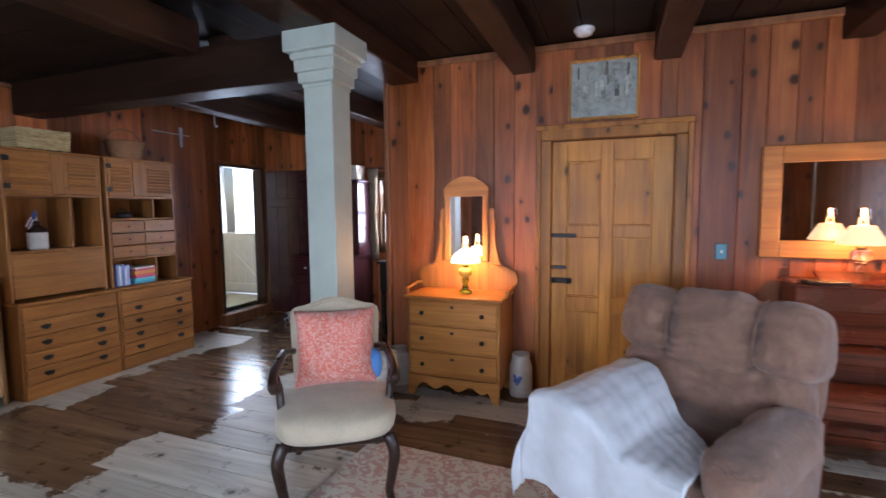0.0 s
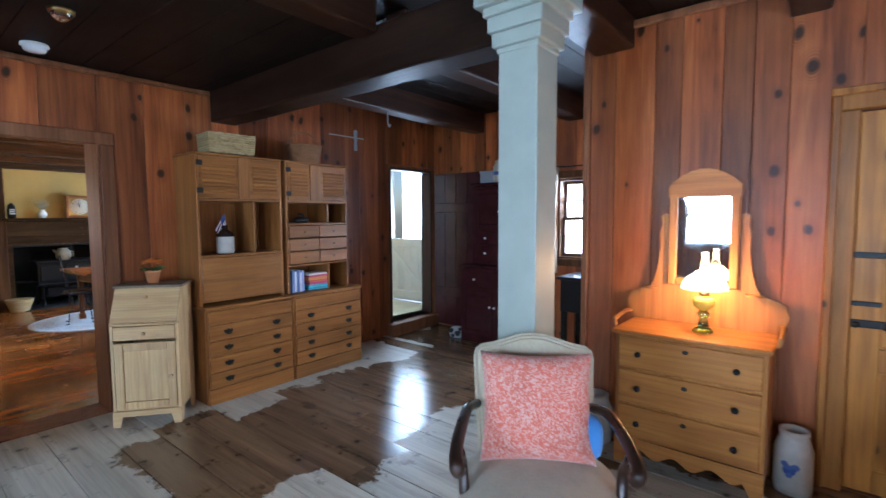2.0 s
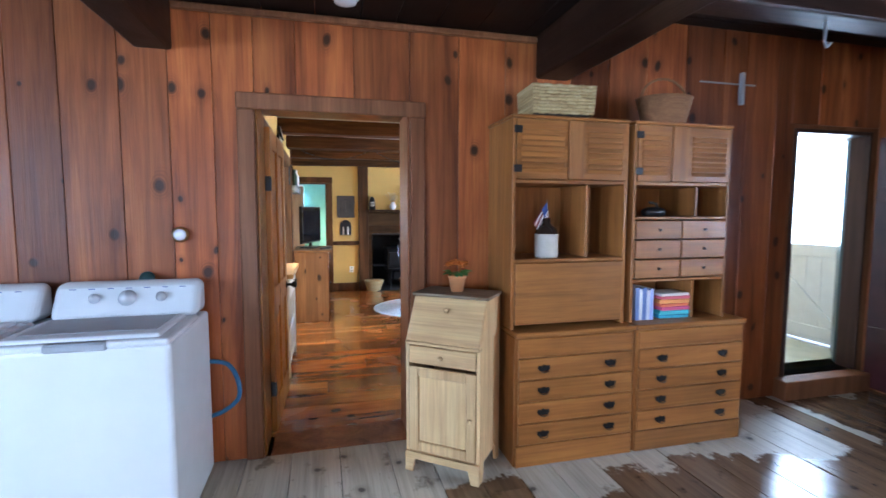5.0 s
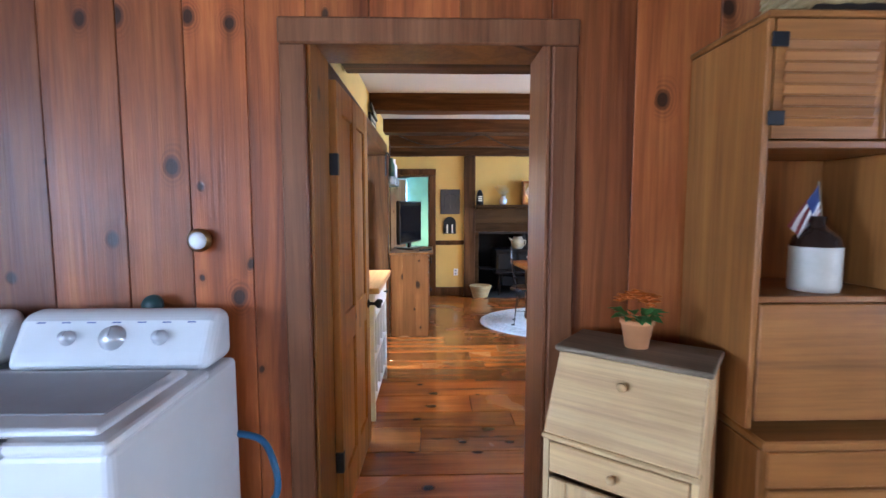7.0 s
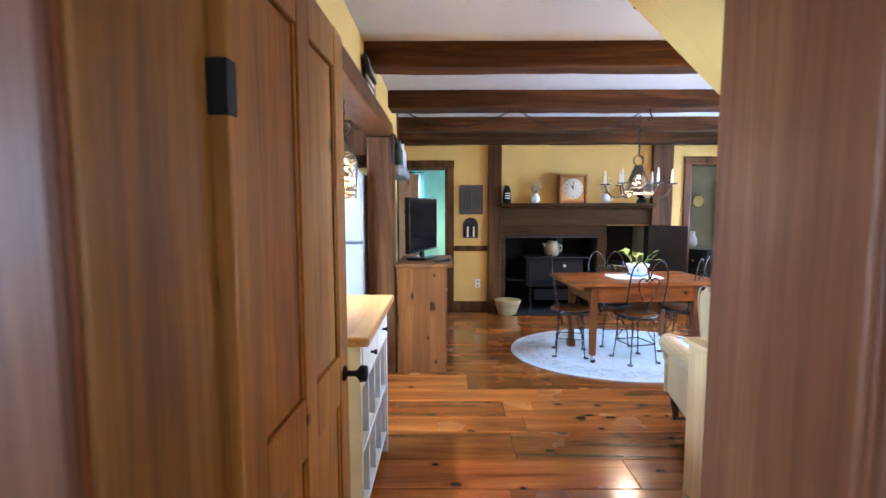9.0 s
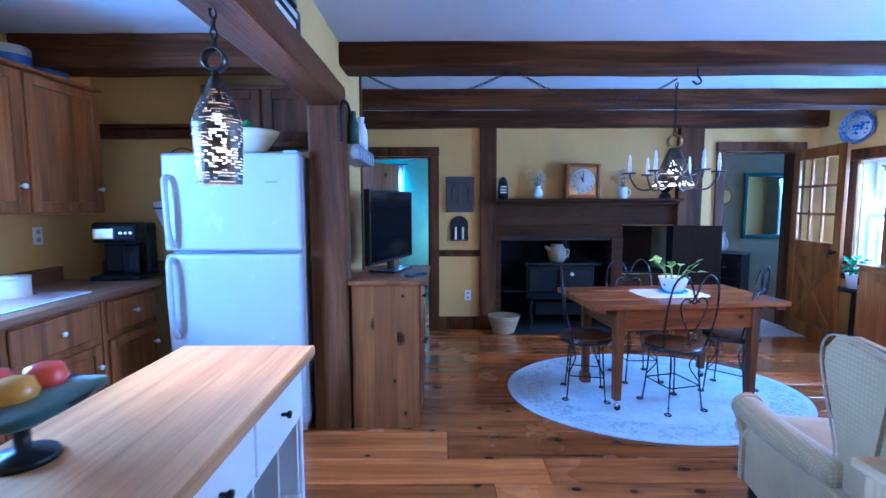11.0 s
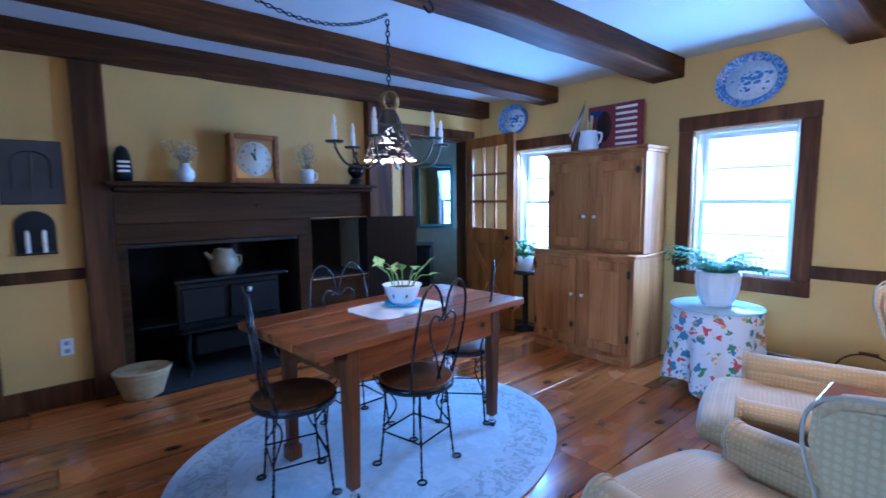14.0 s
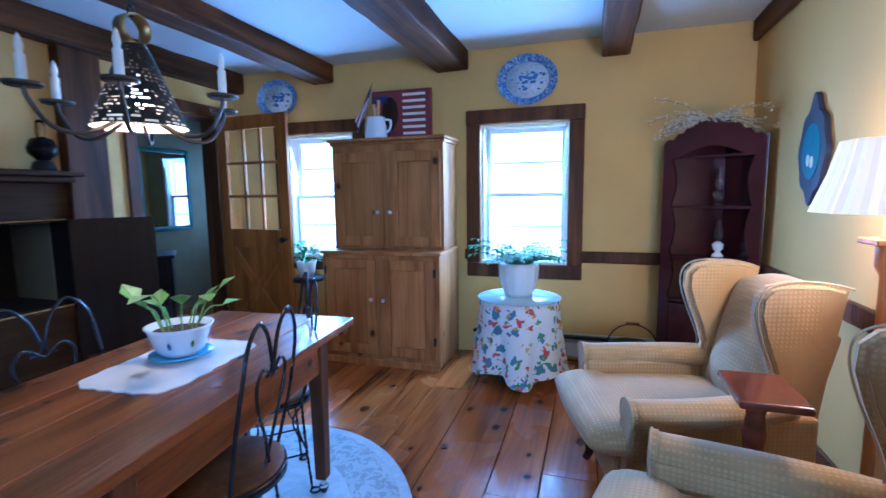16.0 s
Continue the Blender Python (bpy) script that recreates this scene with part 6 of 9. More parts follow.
for x0, x1 in ((-0.46, -0.205), (-0.205, 0.205), (0.205, 0.46)):
    part("head_cushion", moved(creased(cushion(x0, -0.19, 0.215 if x1 - x0 > 0.3 else 0.27, x1, 0.06, 0.6 if x1 - x0 > 0.3 else 0.585, 0.028, 34, power=3.6), 0.011, (x0 + 0.01, x1 - 0.01)), tilt), RECLINER, bk, "", True)
    if x0 > -0.4:
        part("seam", moved(tube(smooth_path([(x0 + 0.01, -0.175, 0.27), (x0 + 0.01, -0.2, 0.4), (x0 + 0.01, -0.15, 0.56), (x0 + 0.01, -0.06, 0.605)], 6), 0.005, 6), tilt), RECLINER, bk)
part("back_shell", moved(creased(cushion(-0.43, 0.04, -0.05, 0.43, 0.2, 0.53, 0.02, 14), 0.008), tilt), RECLINER, bk, "", True)


def draped_quilt():
    """A quilt thrown over the arm and seat: a sheet that follows the arm's top and falls down its side."""
    b = bmesh.new()
    nu, nv = 84, 80
    g = []
    for i in range(nu):
        row = []
        for j in range(nv):
            u, v = i / (nu - 1), j / (nv - 1)
            s = -0.52 + 1.2 * u          # along the sweep across the arm
            if s < -0.17:                # outer side of the arm
                xx, top = -0.53 + 0.28 * (s + 0.17), 0.6 + (s + 0.17) * 1.05
            elif s < 0.16:               # over the arm
                t = (s + 0.17) / 0.33
                xx, top = -0.53 + 0.32 * t, 0.625 + 0.035 * math.sin(t * math.pi)
            else:                        # down to the seat
                t = (s - 0.16) / 0.42
                xx, top = -0.21 + 0.38 * t, 0.63 - 0.115 * min(1, t * 2.0)
            hang = max(0.14, top - 0.1 - 0.12 * abs(math.sin(u * 4.1)))
            reach = 0.74 - 0.46 * max(0.0, u - 0.5) / 0.5 if s > -0.17 else 0.64
            l = v * (hang + reach)
            hang = min(hang, top - 0.07)
            bend = 1 / (1 + math.exp(-(l - hang) / 0.025))
            yy = -0.7 + bend * (l - hang)
            zz = top - (1 - bend) * (hang - l) - 0.02 * (1 - abs(2 * bend - 1))
            fold = 0.018 * math.sin((yy + 0.5 * l) * 24 + s * 5)
            p = Vector((xx - fold * (1 if s < -0.17 else 0.2), yy - (0.012 * math.sin(s * 22) * (1 - bend)), max(zz, 0.06)))
            p.x = (p.x - 0.1) * 0.9 + 0.1
            p += noise.noise_vector(p * 5) * 0.016
            q = 0.006 * abs(math.sin(u * nu * 0.52 + 0.5 * math.sin(v * 9))) + 0.003 * abs(math.sin(v * nv * 0.52))
            p.z += q
            row.append(b.verts.new(p))
        g.append(row)
    for i in range(nu - 1):
        for j in range(nv - 1):
            b.faces.new((g[i][j], g[i + 1][j], g[i + 1][j + 1], g[i][j + 1]))
    b.normal_update()
    low = [[b.verts.new(v.co - v.normal * 0.01) for v in row] for row in g]
    for i in range(nu - 1):
        for j in range(nv - 1):
            b.faces.new((low[i][j + 1], low[i + 1][j + 1], low[i + 1][j], low[i][j]))
    rim = [(i, 0) for i in range(nu)] + [(nu - 1, j) for j in range(1, nv)] + [(i, nv - 1) for i in range(nu - 2, -1, -1)] + [(0, j) for j in range(nv - 2, 0, -1)]
    for (i, j), (k, l) in zip(rim, rim[1:] + rim[:1]):
        b.faces.new((g[i][j], low[i][j], low[k][l], g[k][l]))
    bmesh.ops.recalc_face_normals(b, faces=b.faces[:])
    return b


o = thing("quilt", "white stitched quilt thrown over the recliner arm", "quilt", 0.395, 2.467, -0.02, -31)
part("cloth", draped_quilt(), QUILT, o, "white stitched cotton", True)

# armchair
e = thing("armchair", "beige upholstered armchair with dark curved arms", "armchair", -1.41, 2.105, 0, 33)
part("seat", cushion(-0.285, -0.34, 0.33, 0.285, 0.24, 0.485, 0.02, 9), BEIGE, e, "", True)
part("seat_rail", box(-0.26, -0.28, 0.3, 0.26, 0.22, 0.36, 0.01), DARKLEG, e)
half = [(0.0, 0.99), (0.06, 0.985), (0.12, 0.965), (0.18, 0.945), (0.235, 0.935), (0.262, 0.915), (0.27, 0.88), (0.262, 0.7), (0.245, 0.45)]
outl = half + [(-x, z) for x, z in half[::-1] if x > 0]
bb = slab([(x, z - 0.45) for x, z in outl], -0.045, 0.045, axis="y")
for _ in range(2):
    bmesh.ops.bevel(bb, geom=[ed for ed in bb.edges if abs(ed.verts[0].co.y - ed.verts[1].co.y) < 1e-6 and len(ed.link_faces) == 2 and ed.calc_face_angle(0) > 1.0], offset=0.014, segments=3, affect="EDGES")
part("backrest", moved(bb, Matrix.Translation((0, 0.24, 0.43)) @ pose(0, 0, 0, -12) @ Matrix.Diagonal((0.96, 1, 0.96, 1))), BEIGE, e)
for sx in (-1, 1):
    path = smooth_path([(sx * 0.24, 0.25, 0.645), (sx * 0.275, 0.12, 0.675), (sx * 0.295, -0.06, 0.66), (sx * 0.3, -0.16, 0.64), (sx * 0.295, -0.215, 0.615), (sx * 0.29, -0.2, 0.59)], 8)
    part("arm", tube(path, 0.02, 10, r2=0.027), DARKLEG, e, "dark polished curved arm", True)
    part("arm_post", tube(smooth_path([(sx * 0.29, -0.15, 0.63), (sx * 0.285, -0.08, 0.55), (sx * 0.275, -0.1, 0.46), (sx * 0.265, -0.12, 0.38)], 6), 0.02, 10), DARKLEG, e, "", True)
    leg = smooth_path([(sx * 0.25, -0.28, 0.35), (sx * 0.275, -0.31, 0.27), (sx * 0.262, -0.3, 0.15), (sx * 0.25, -0.29, 0.06), (sx * 0.26, -0.32, 0.02)], 6)
    part("front_leg", tube(leg, 0.034, 10, r2=0.018), DARKLEG, e, "dark curved cabriole leg", True)
    part("foot", lathe([(0, 0), (0.026, 0), (0.03, 0.012), (0.02, 0.028), (0, 0.03)], 14, at=(sx * 0.26, -0.322, 0)), DARKLEG, e, "", True)
    part("back_leg", tube([(sx * 0.23, 0.21, 0.34), (sx * 0.23, 0.25, 0.15), (sx * 0.235, 0.3, 0.0)], 0.02, 8), DARKLEG, e)
o = thing("pillow", "coral patterned square pillow on the armchair", "pillow", -1.41, 2.105, 0, 33)
pb = bmesh.new()
n = 22
for side in (-1, 1):
    g = []
    for i in range(n + 1):
        row = []
        for j in range(n + 1):
            u, v = 2 * i / n - 1, 2 * j / n - 1
            pinch = 1 - 0.07 * (1 - u * u) if abs(v) > 0 else 1
            x = 0.225 * u * (1 - 0.08 * (1 - v * v) * abs(u) ** 3)
            zz = 0.215 * v * (1 - 0.08 * (1 - u * u) * abs(v) ** 3)
            d = 0.075 * ((1 - u ** 4) * (1 - v ** 4)) ** 0.6
            row.append(pb.verts.new((x, side * d + 0.004 * noise.noise(Vector((u * 3, v * 3, side))), zz)))
        g.append(row)
    for i in range(n):
        for j in range(n):
            pb.faces.new((g[i][j], g[i + 1][j], g[i + 1][j + 1], g[i][j + 1]))
bmesh.ops.remove_doubles(pb, verts=pb.verts[:], dist=0.001)
bmesh.ops.recalc_face_normals(pb, faces=pb.faces[:])
part("cover", moved(pb, Matrix.Translation((0.0, 0.13, 0.69)) @ pose(0, 0, 0, -16)), CORAL, o, "", True)
o = thing("blue_cushion", "bright blue cushion tucked behind the coral pillow", "cushion", -1.41, 2.105, 0, 33)
part("cover", cushion(0.13, 0.08, 0.5, 0.25, 0.17, 0.66, 0.01, 5), BLUEF, o, "", True)

rug = thing("rug", "cream rug with small faded red flowers", "rug", -0.4, 1.75, 0, -2)
part("field", box(-1.05, -0.75, 0.001, 1.05, 0.72, 0.014, 0.004), RUG_CREAM, rug)
o = thing("floor_socket", "small white plug near the baseboard", "socket", -4.66, 2.08, 0.03, 90)
part("plate", box(-0.02, -0.02, 0, 0.02, 0.02, 0.08, 0.003), WHITE_PAINT, o)

o = thing("lamp_chain", "brass swag chain below the dark beam", "chain", -4.0, 0, 0)
part("chain", chain([(0.0, -0.75, 2.26), (0.0, -0.45, 2.2), (0.0, -0.1, 2.24), (0.0, 0.2, 2.3)], 0.04, 0.004), BRASS, o)


# ---- passage and dining room ----
def four_panel_leaf(name, label, x, y, z, turn, w, h, t, mat, hand_mat, kind="structure"):
    """A panelled door leaf from its hinge (local x 0) to its edge (x w), both faces framed."""
    e = thing(name, label, "door", x, y, z, turn, kind=kind)
    s = 0.1
    part("stile", box(0, -t / 2, 0.012, s, t / 2, h, 0.003), mat, e)
    part("stile", box(w - s, -t / 2, 0.012, w, t / 2, h, 0.003), mat, e)
    part("stile", box(w / 2 - 0.045, -t / 2, 0.012, w / 2 + 0.045, t / 2, h, 0.003), mat, e)
    zs = [(0.012, 0.2), (0.78, 0.93), (h - 0.12, h)]
    for z0, z1 in zs:
        for x0, x1 in ((s, w / 2 - 0.045), (w / 2 + 0.045, w - s)):
            part("rail", box(x0, -t / 2 + 0.001, z0, x1, t / 2 - 0.001, z1, 0.003), mat, e)
    for z0, z1 in ((0.2, 0.78), (0.93, h - 0.12)):
        for x0, x1 in ((s, w / 2 - 0.045), (w / 2 + 0.045, w - s)):
            part("panel", box(x0 - 0.002, -t / 2 + 0.012, z0 - 0.002, x1 + 0.002, t / 2 - 0.012, z1 + 0.002, 0.006), mat, e)
            for q in ((x0, x0 + 0.012, z0, z1), (x1 - 0.012, x1, z0, z1)):
                part("bead", box(q[0], -t / 2 + 0.005, q[2], q[1], t / 2 - 0.005, q[3], 0.003), mat, e)
    for sy in (-1, 1):
        b = lathe([(0.026, 0), (0.024, 0.006), (0.01, 0.012), (0.01, 0.04), (0.028, 0.055), (0.026, 0.075), (0, 0.08)], 18)
        part("door_handle", moved(b, Matrix.Translation((w - 0.055, sy * t / 2, 0.86)) @ pose(0, 0, 0, 90 if sy < 0 else -90)), hand_mat, e, "dark round door knob", True)
    for z0 in (0.25, 1.55):
        part("hinge", box(-0.012, -t / 2 - 0.004, z0, 0.02, t / 2, z0 + 0.09, 0.002), IRON, e, "dark iron hinge")
    return e


four_panel_leaf("door_5", "brown panelled door standing open into the passage", -4.987, 0.8145, 0, 178.2, 0.76, 1.94, 0.035, DOORW, IRON)

# kitchen
e = thing("refrigerator", "white two-door refrigerator with a bowl on top", "refrigerator", -8.3, 0.125, 0, 90)
part("body", box(-0.39, -0.25, 0.05, 0.39, 0.38, 1.675, 0.015, seg=2), FRIDGE, e)
part("kickplate", box(-0.37, -0.24, 0.0, 0.37, 0.3, 0.05), FRIDGE, e)
for z0, z1 in ((0.08, 1.105), (1.125, 1.685)):
    d = part("door", box(-0.395, -0.335, z0, 0.395, -0.256, z1, 0.02, seg=3), FRIDGE, e)
    hz = (0.62, 1.08) if z0 < 1 else (1.15, 1.55)
    pts = [(-0.35, -0.34, hz[1]), (-0.35, -0.375, hz[1] - 0.02), (-0.345, -0.385, hz[1] - 0.12), (-0.34, -0.38, hz[0] + 0.08), (-0.33, -0.345, hz[0])]
    part("door_handle", tube(smooth_path(pts, 8), 0.017, 10), FRIDGE, d, "", True)
part("seal", box(-0.38, -0.26, 1.1, 0.38, -0.25, 1.13), GREYP, e, "grey rubber seal")
part("badge", box(0.2, -0.3365, 1.515, 0.27, -0.335, 1.525), GREYP, e, "small grey badge bar")
part("hinge_cover", box(0.3, -0.32, 1.685, 0.38, -0.2, 1.7, 0.005), FRIDGE, e)
e = thing("mixing_bowl", "cream spouted bowl with trailing leaves on the refrigerator", "bowl", -8.15, 0.2, 1.7)
part("bowl", lathe([(0, 0), (0.06, 0), (0.075, 0.02), (0.12, 0.08), (0.15, 0.13), (0.14, 0.13), (0.11, 0.08), (0.06, 0.03), (0, 0.03)], 30), CREAM_CER, e, "", True)
b = bmesh.new()
rnd = random.Random(9)
for dx, dy, dz, way, l in ((0.06, -0.07, 0.1, (0.5, -0.8, -0.35), 0.085), (0.05, -0.06, 0.12, (0.3, -0.7, 0.5), 0.075), (0.03, -0.03, 0.13, (0.2, 0.1, 1.0), 0.085), (0.05, -0.02, 0.13, (0.5, 0.4, 0.9), 0.06), (0.07, -0.09, 0.13, (0.6, -0.2, -0.5), 0.07)):
    leaf(b, (dx, dy, dz), way, l, 0.05)
part("leaves", b, LEAF, e)

e = thing("kitchen_island", "white kitchen island with butcher-block top", "kitchen island", -6.42, 0.66, 0)
part("worktop", box(-0.45, -0.23, 0.862, 0.45, 0.23, 0.9, 0.006), BUTCHER, e)
part("back_panel", box(-0.4, -0.19, 0.1, 0.4, -0.17, 0.86), WHITE_PAINT, e)
for sx in (-1, 1):
    part("end_panel", box(sx * 0.4 - 0.012, -0.19, 0.02, sx * 0.4 + 0.012, 0.19, 0.86, 0.003), WHITE_PAINT, e)
for x0, x1 in ((-0.385, -0.005), (0.005, 0.385)):
    d = part("drawer", box(x0, 0.175, 0.68, x1, 0.195, 0.845, 0.004), WHITE_PAINT, e)
    b = lathe([(0, 0), (0.006, 0), (0.006, 0.014), (0.012, 0.02), (0.011, 0.028), (0, 0.03)], 10)
    part("knob", moved(b, Matrix.Translation(((x0 + x1) / 2, 0.195, 0.765)) @ pose(0, 0, 0, -90)), IRON, d, "black knob", True)
for k in range(5):
    part("divider", box(-0.385 + k * 0.185, -0.16, 0.1, -0.375 + k * 0.185, 0.18, 0.66, 0.002), WHITE_PAINT, e)
for z in (0.1, 0.38, 0.66):
    part("shelf", box(-0.388, -0.168, z, 0.388, 0.185, z + 0.014, 0.002), WHITE_PAINT, e)
for sx in (-0.39, 0.39):
    for sy in (-0.17, 0.17):
        part("foot", box(sx - 0.02, sy - 0.02, 0, sx + 0.02, sy + 0.02, 0.1), WHITE_PAINT, e)
b = lathe([(0, 0), (0.006, 0), (0.006, 0.014), (0.014, 0.02), (0.012, 0.03), (0, 0.032)], 10)
part("knob", moved(b, Matrix.Translation((-0.412, 0.13, 0.77)) @ pose(0, 0, 0, 0, -90)), OAK, e, "small wooden knob", True)
e = thing("fruit_stand", "dark pedestal dish of fruit with a checked cloth", "dish", -6.13, 0.53, 0.9)
part("dish", lathe([(0, 0), (0.06, 0), (0.055, 0.012), (0.014, 0.02), (0.014, 0.08), (0.07, 0.095), (0.12, 0.115), (0.122, 0.125), (0.06, 0.105), (0, 0.1)], 26), IRON, e, "", True)
for k, (dx, dy, c) in enumerate(((-0.04, 0.02, (0.5, 0.05, 0.02)), (0.04, 0.03, (0.6, 0.3, 0.02)), (0.0, -0.05, (0.45, 0.04, 0.03)), (0.06, -0.04, (0.62, 0.42, 0.04)))):
    part("fruit", lathe([(0, -0.035), (0.022, -0.03), (0.038, 0), (0.03, 0.026), (0.008, 0.034), (0, 0.03)], 16, at=(dx, dy, 0.145)), plain("fruit_skin", c, 0.35), e, "ripe fruit", True)
part("cloth", cushion(-0.11, 0.03, 0.11, 0.12, 0.11, 0.135, 0.006, 6, 0.01), fabric("green_check", (0.03, 0.07, 0.05), (0.3, 0.3, 0.25), 40), e, "dark green checked cloth", True)

# counters along the kitchen's south wall: one worktop, separate units
for x0, x1, solid in ((-8.36, -7.86, 0), (-7.85, -7.25, 1), (-7.24, -6.5, 1), (-6.49, -5.9, 0)):
    e = thing("base_cabinet", "dark stained kitchen base cabinet with white knobs", "cabinet", (x0 + x1) / 2, -0.88, 0, 180, "kitchen base cabinets")
    w = (x1 - x0) / 2
    part("body", box(-w, -0.3, 0.08, w, 0.31, 0.86, 0.002), KITW, e)
    part("toe_kick", box(-w, -0.24, 0, w, 0.31, 0.08), KITW, e)
    d = panel_door(e, -w + 0.03, 0.12, w - 0.03, 0.62, -0.32, 0.018, KITW, "door", 0.05)
    knob(d, w - 0.07, -0.32, 0.5, 0.015, WHITE_CER)
    d = part("drawer", box(-w + 0.03, -0.32, 0.66, w - 0.03, -0.302, 0.84, 0.006), KITW, e)
    knob(d, 0, -0.32, 0.75, 0.015, WHITE_CER)
e = thing("worktop", "brown wooden kitchen worktop with a steel sink", "worktop", -7.13, -0.86, 0.862)
part("top", box(-1.23, -0.335, 0, 1.23, 0.325, 0.038, 0.006), CHECKERED, e)
part("splash", box(-1.23, -0.337, 0.039, 1.23, -0.32, 0.13, 0.004), CHECKERED, e)
part("splash", box(-1.62, -0.337, 0.0, -1.6, 0.3, 0.12, 0.004), CHECKERED, e)
part("sink", box(-0.75, -0.2, 0.0385, 0.0, 0.22, 0.044, 0.002), WHITE_CER, e, "pale sink rim")
part("basin", box(-0.71, -0.16, 0.0445, -0.04, 0.18, 0.0455), plain("pinkish_basin", (0.5, 0.32, 0.26), 0.3), e, "shallow pink basin")
e = thing("canister", "cream patterned canister on the worktop", "canister", -7.72, -0.95, 0.9)
part("body", lathe([(0, 0), (0.085, 0), (0.088, 0.01), (0.088, 0.1), (0, 0.1)], 26), CREAM_CER, e, "", True)
part("lid", lathe([(0.09, 0.1005), (0.09, 0.115), (0.02, 0.12), (0, 0.12)], 26), CREAM_CER, e, "", True)
e = thing("coffee_maker", "black single-cup coffee maker with silver panel", "coffee maker", -8.45, -0.82, 0.9, 100)
part("base", box(-0.15, -0.17, 0, 0.15, 0.16, 0.03, 0.01), BLACK, e)
part("column", box(-0.14, 0.0, 0.03, 0.14, 0.16, 0.37, 0.02, seg=2), BLACK, e)
part("head", box(-0.14, -0.15, 0.24, 0.14, 0.02, 0.38, 0.03, seg=3), BLACK, e)
part("silver_panel", box(-0.12, -0.156, 0.27, 0.0, -0.149, 0.34, 0.003), CHROME, e, "silver front panel")
part("tank", box(0.04, -0.14, 0.04, 0.135, -0.001, 0.235, 0.01), SCREEN, e, "dark glossy water tank")
for k in range(3):
    part("button", box(0.03 + 0.03 * k, -0.155, 0.3, 0.05 + 0.03 * k, -0.149, 0.32, 0.002), CHROME, e)
for x0, x1 in ((-8.35, -7.8), (-7.79, -7.2)):
    e = thing("wall_cabinet", "dark stained kitchen wall cabinet with white knob", "cabinet", (x0 + x1) / 2, -1.03, 1.34, 180, "kitchen wall cabinets")
    w = (x1 - x0) / 2
    part("body", box(-w, -0.15, 0, w, 0.165, 0.76, 0.003), KITW, e)
    d = panel_door(e, -w + 0.01, 0.012, w - 0.01, 0.75, -0.168, 0.017, KITW, "door", 0.055)
    knob(d, w - 0.05, -0.168, 0.15, 0.015, WHITE_CER)
    part("shelf_top", box(-w - 0.001, -0.19, 0.761, w + 0.001, 0.165, 0.78, 0.005), KITW, e)
for x, r in ((-8.2, 0.1), (-7.95, 0.09), (-7.68, 0.1)):
    o = thing("crock", "blue and white crock on the kitchen cabinet", "crock", x, -1.05, 2.121, 0, "cabinet crocks")
    part("body", lathe([(0, 0), (r, 0), (r, 0.13), (r * 0.9, 0.14), (0, 0.14)], 24), STONEWARE, o, "", True)
    part("band", lathe([(r + 0.001, 0.04), (r + 0.001, 0.09)], 24), COBALT, o, "blue painted band", True)
e = thing("fridge_cupboard", "dark wooden cupboard above the refrigerator", "cupboard", -8.6, 0.13, 1.78, 90)
part("body", box(-0.4, -0.14, 0, 0.43, 0.14, 0.4, 0.004), POST_D, e)
for x0, x1 in ((-0.38, 0.0), (0.02, 0.4)):
    panel_door(e, x0, 0.03, x1, 0.37, -0.156, 0.015, POST_D, "door", 0.06)
e = thing("plate_rail", "dark wooden plate rail on the kitchen wall", "shelf", -8.68, -0.72, 1.93, 90)
part("board", box(-0.47, -0.09, 0, 0.32, 0.065, 0.022, 0.004), POST_D, e)
part("moulding", box(-0.47, -0.02, -0.06, 0.32, 0.065, -0.001, 0.006), POST_D, e)
e = thing("hook_rack", "iron hook rack with hanging twine on the kitchen wall", "rack", -8.74, -0.55, 1.72, 90)
part("bar", tube([(-0.13, -0.01, 0), (0.13, -0.01, 0)], 0.006), IRON, e)
part("loop", tube([(0.11 * math.cos(radians(a)), -0.012, 0.08 * math.sin(radians(a))) for a in range(20, 161, 14)], 0.004), IRON, e)
for sx in (-0.11, 0.0, 0.11):
    part("hook", tube([(sx, -0.01, 0), (sx, -0.012, -0.03), (sx, -0.03, -0.035), (sx, -0.032, -0.02)], 0.004), IRON, e)
e = thing("wall_plaque", "pale painted plaque hanging below the hooks", "plaque", -8.74, -0.42, 1.5, 90)
part("board", box(-0.075, -0.012, -0.16, 0.075, 0, 0.16, 0.006), GREYP, e, "pale grey board")
part("letter_bar", box(-0.05, -0.0135, -0.13, 0.04, -0.012, -0.09), REDF, e)
e = thing("wall_pocket", "white fluted wall pocket with a blue rim", "wall pocket", -8.735, -0.64, 1.33, 90)
part("pocket", slab([(-0.05, -0.09), (0.05, -0.09), (0.1, 0.03), (0.11, 0.08), (0.0, 0.1), (-0.11, 0.08), (-0.1, 0.03)], -0.07, 0.0, axis="y"), WHITE_CER, e)
part("rim", slab([(-0.105, 0.03), (0.105, 0.03), (0.108, 0.045), (-0.108, 0.045)], -0.074, -0.0705, axis="y"), COBALT, e, "blue painted bars")
e = thing("socket", "white wall socket in the kitchen", "socket", -8.2, -1.198, 1.2, 180, "wall sockets")
part("plate", box(-0.035, -0.006, -0.055, 0.035, 0, 0.055, 0.003), WHITE_PAINT, e)
for z in (-0.025, 0.025):
    part("outlet", box(-0.014, -0.008, z - 0.014, 0.014, -0.005, z + 0.014, 0.003), GREYP, e)


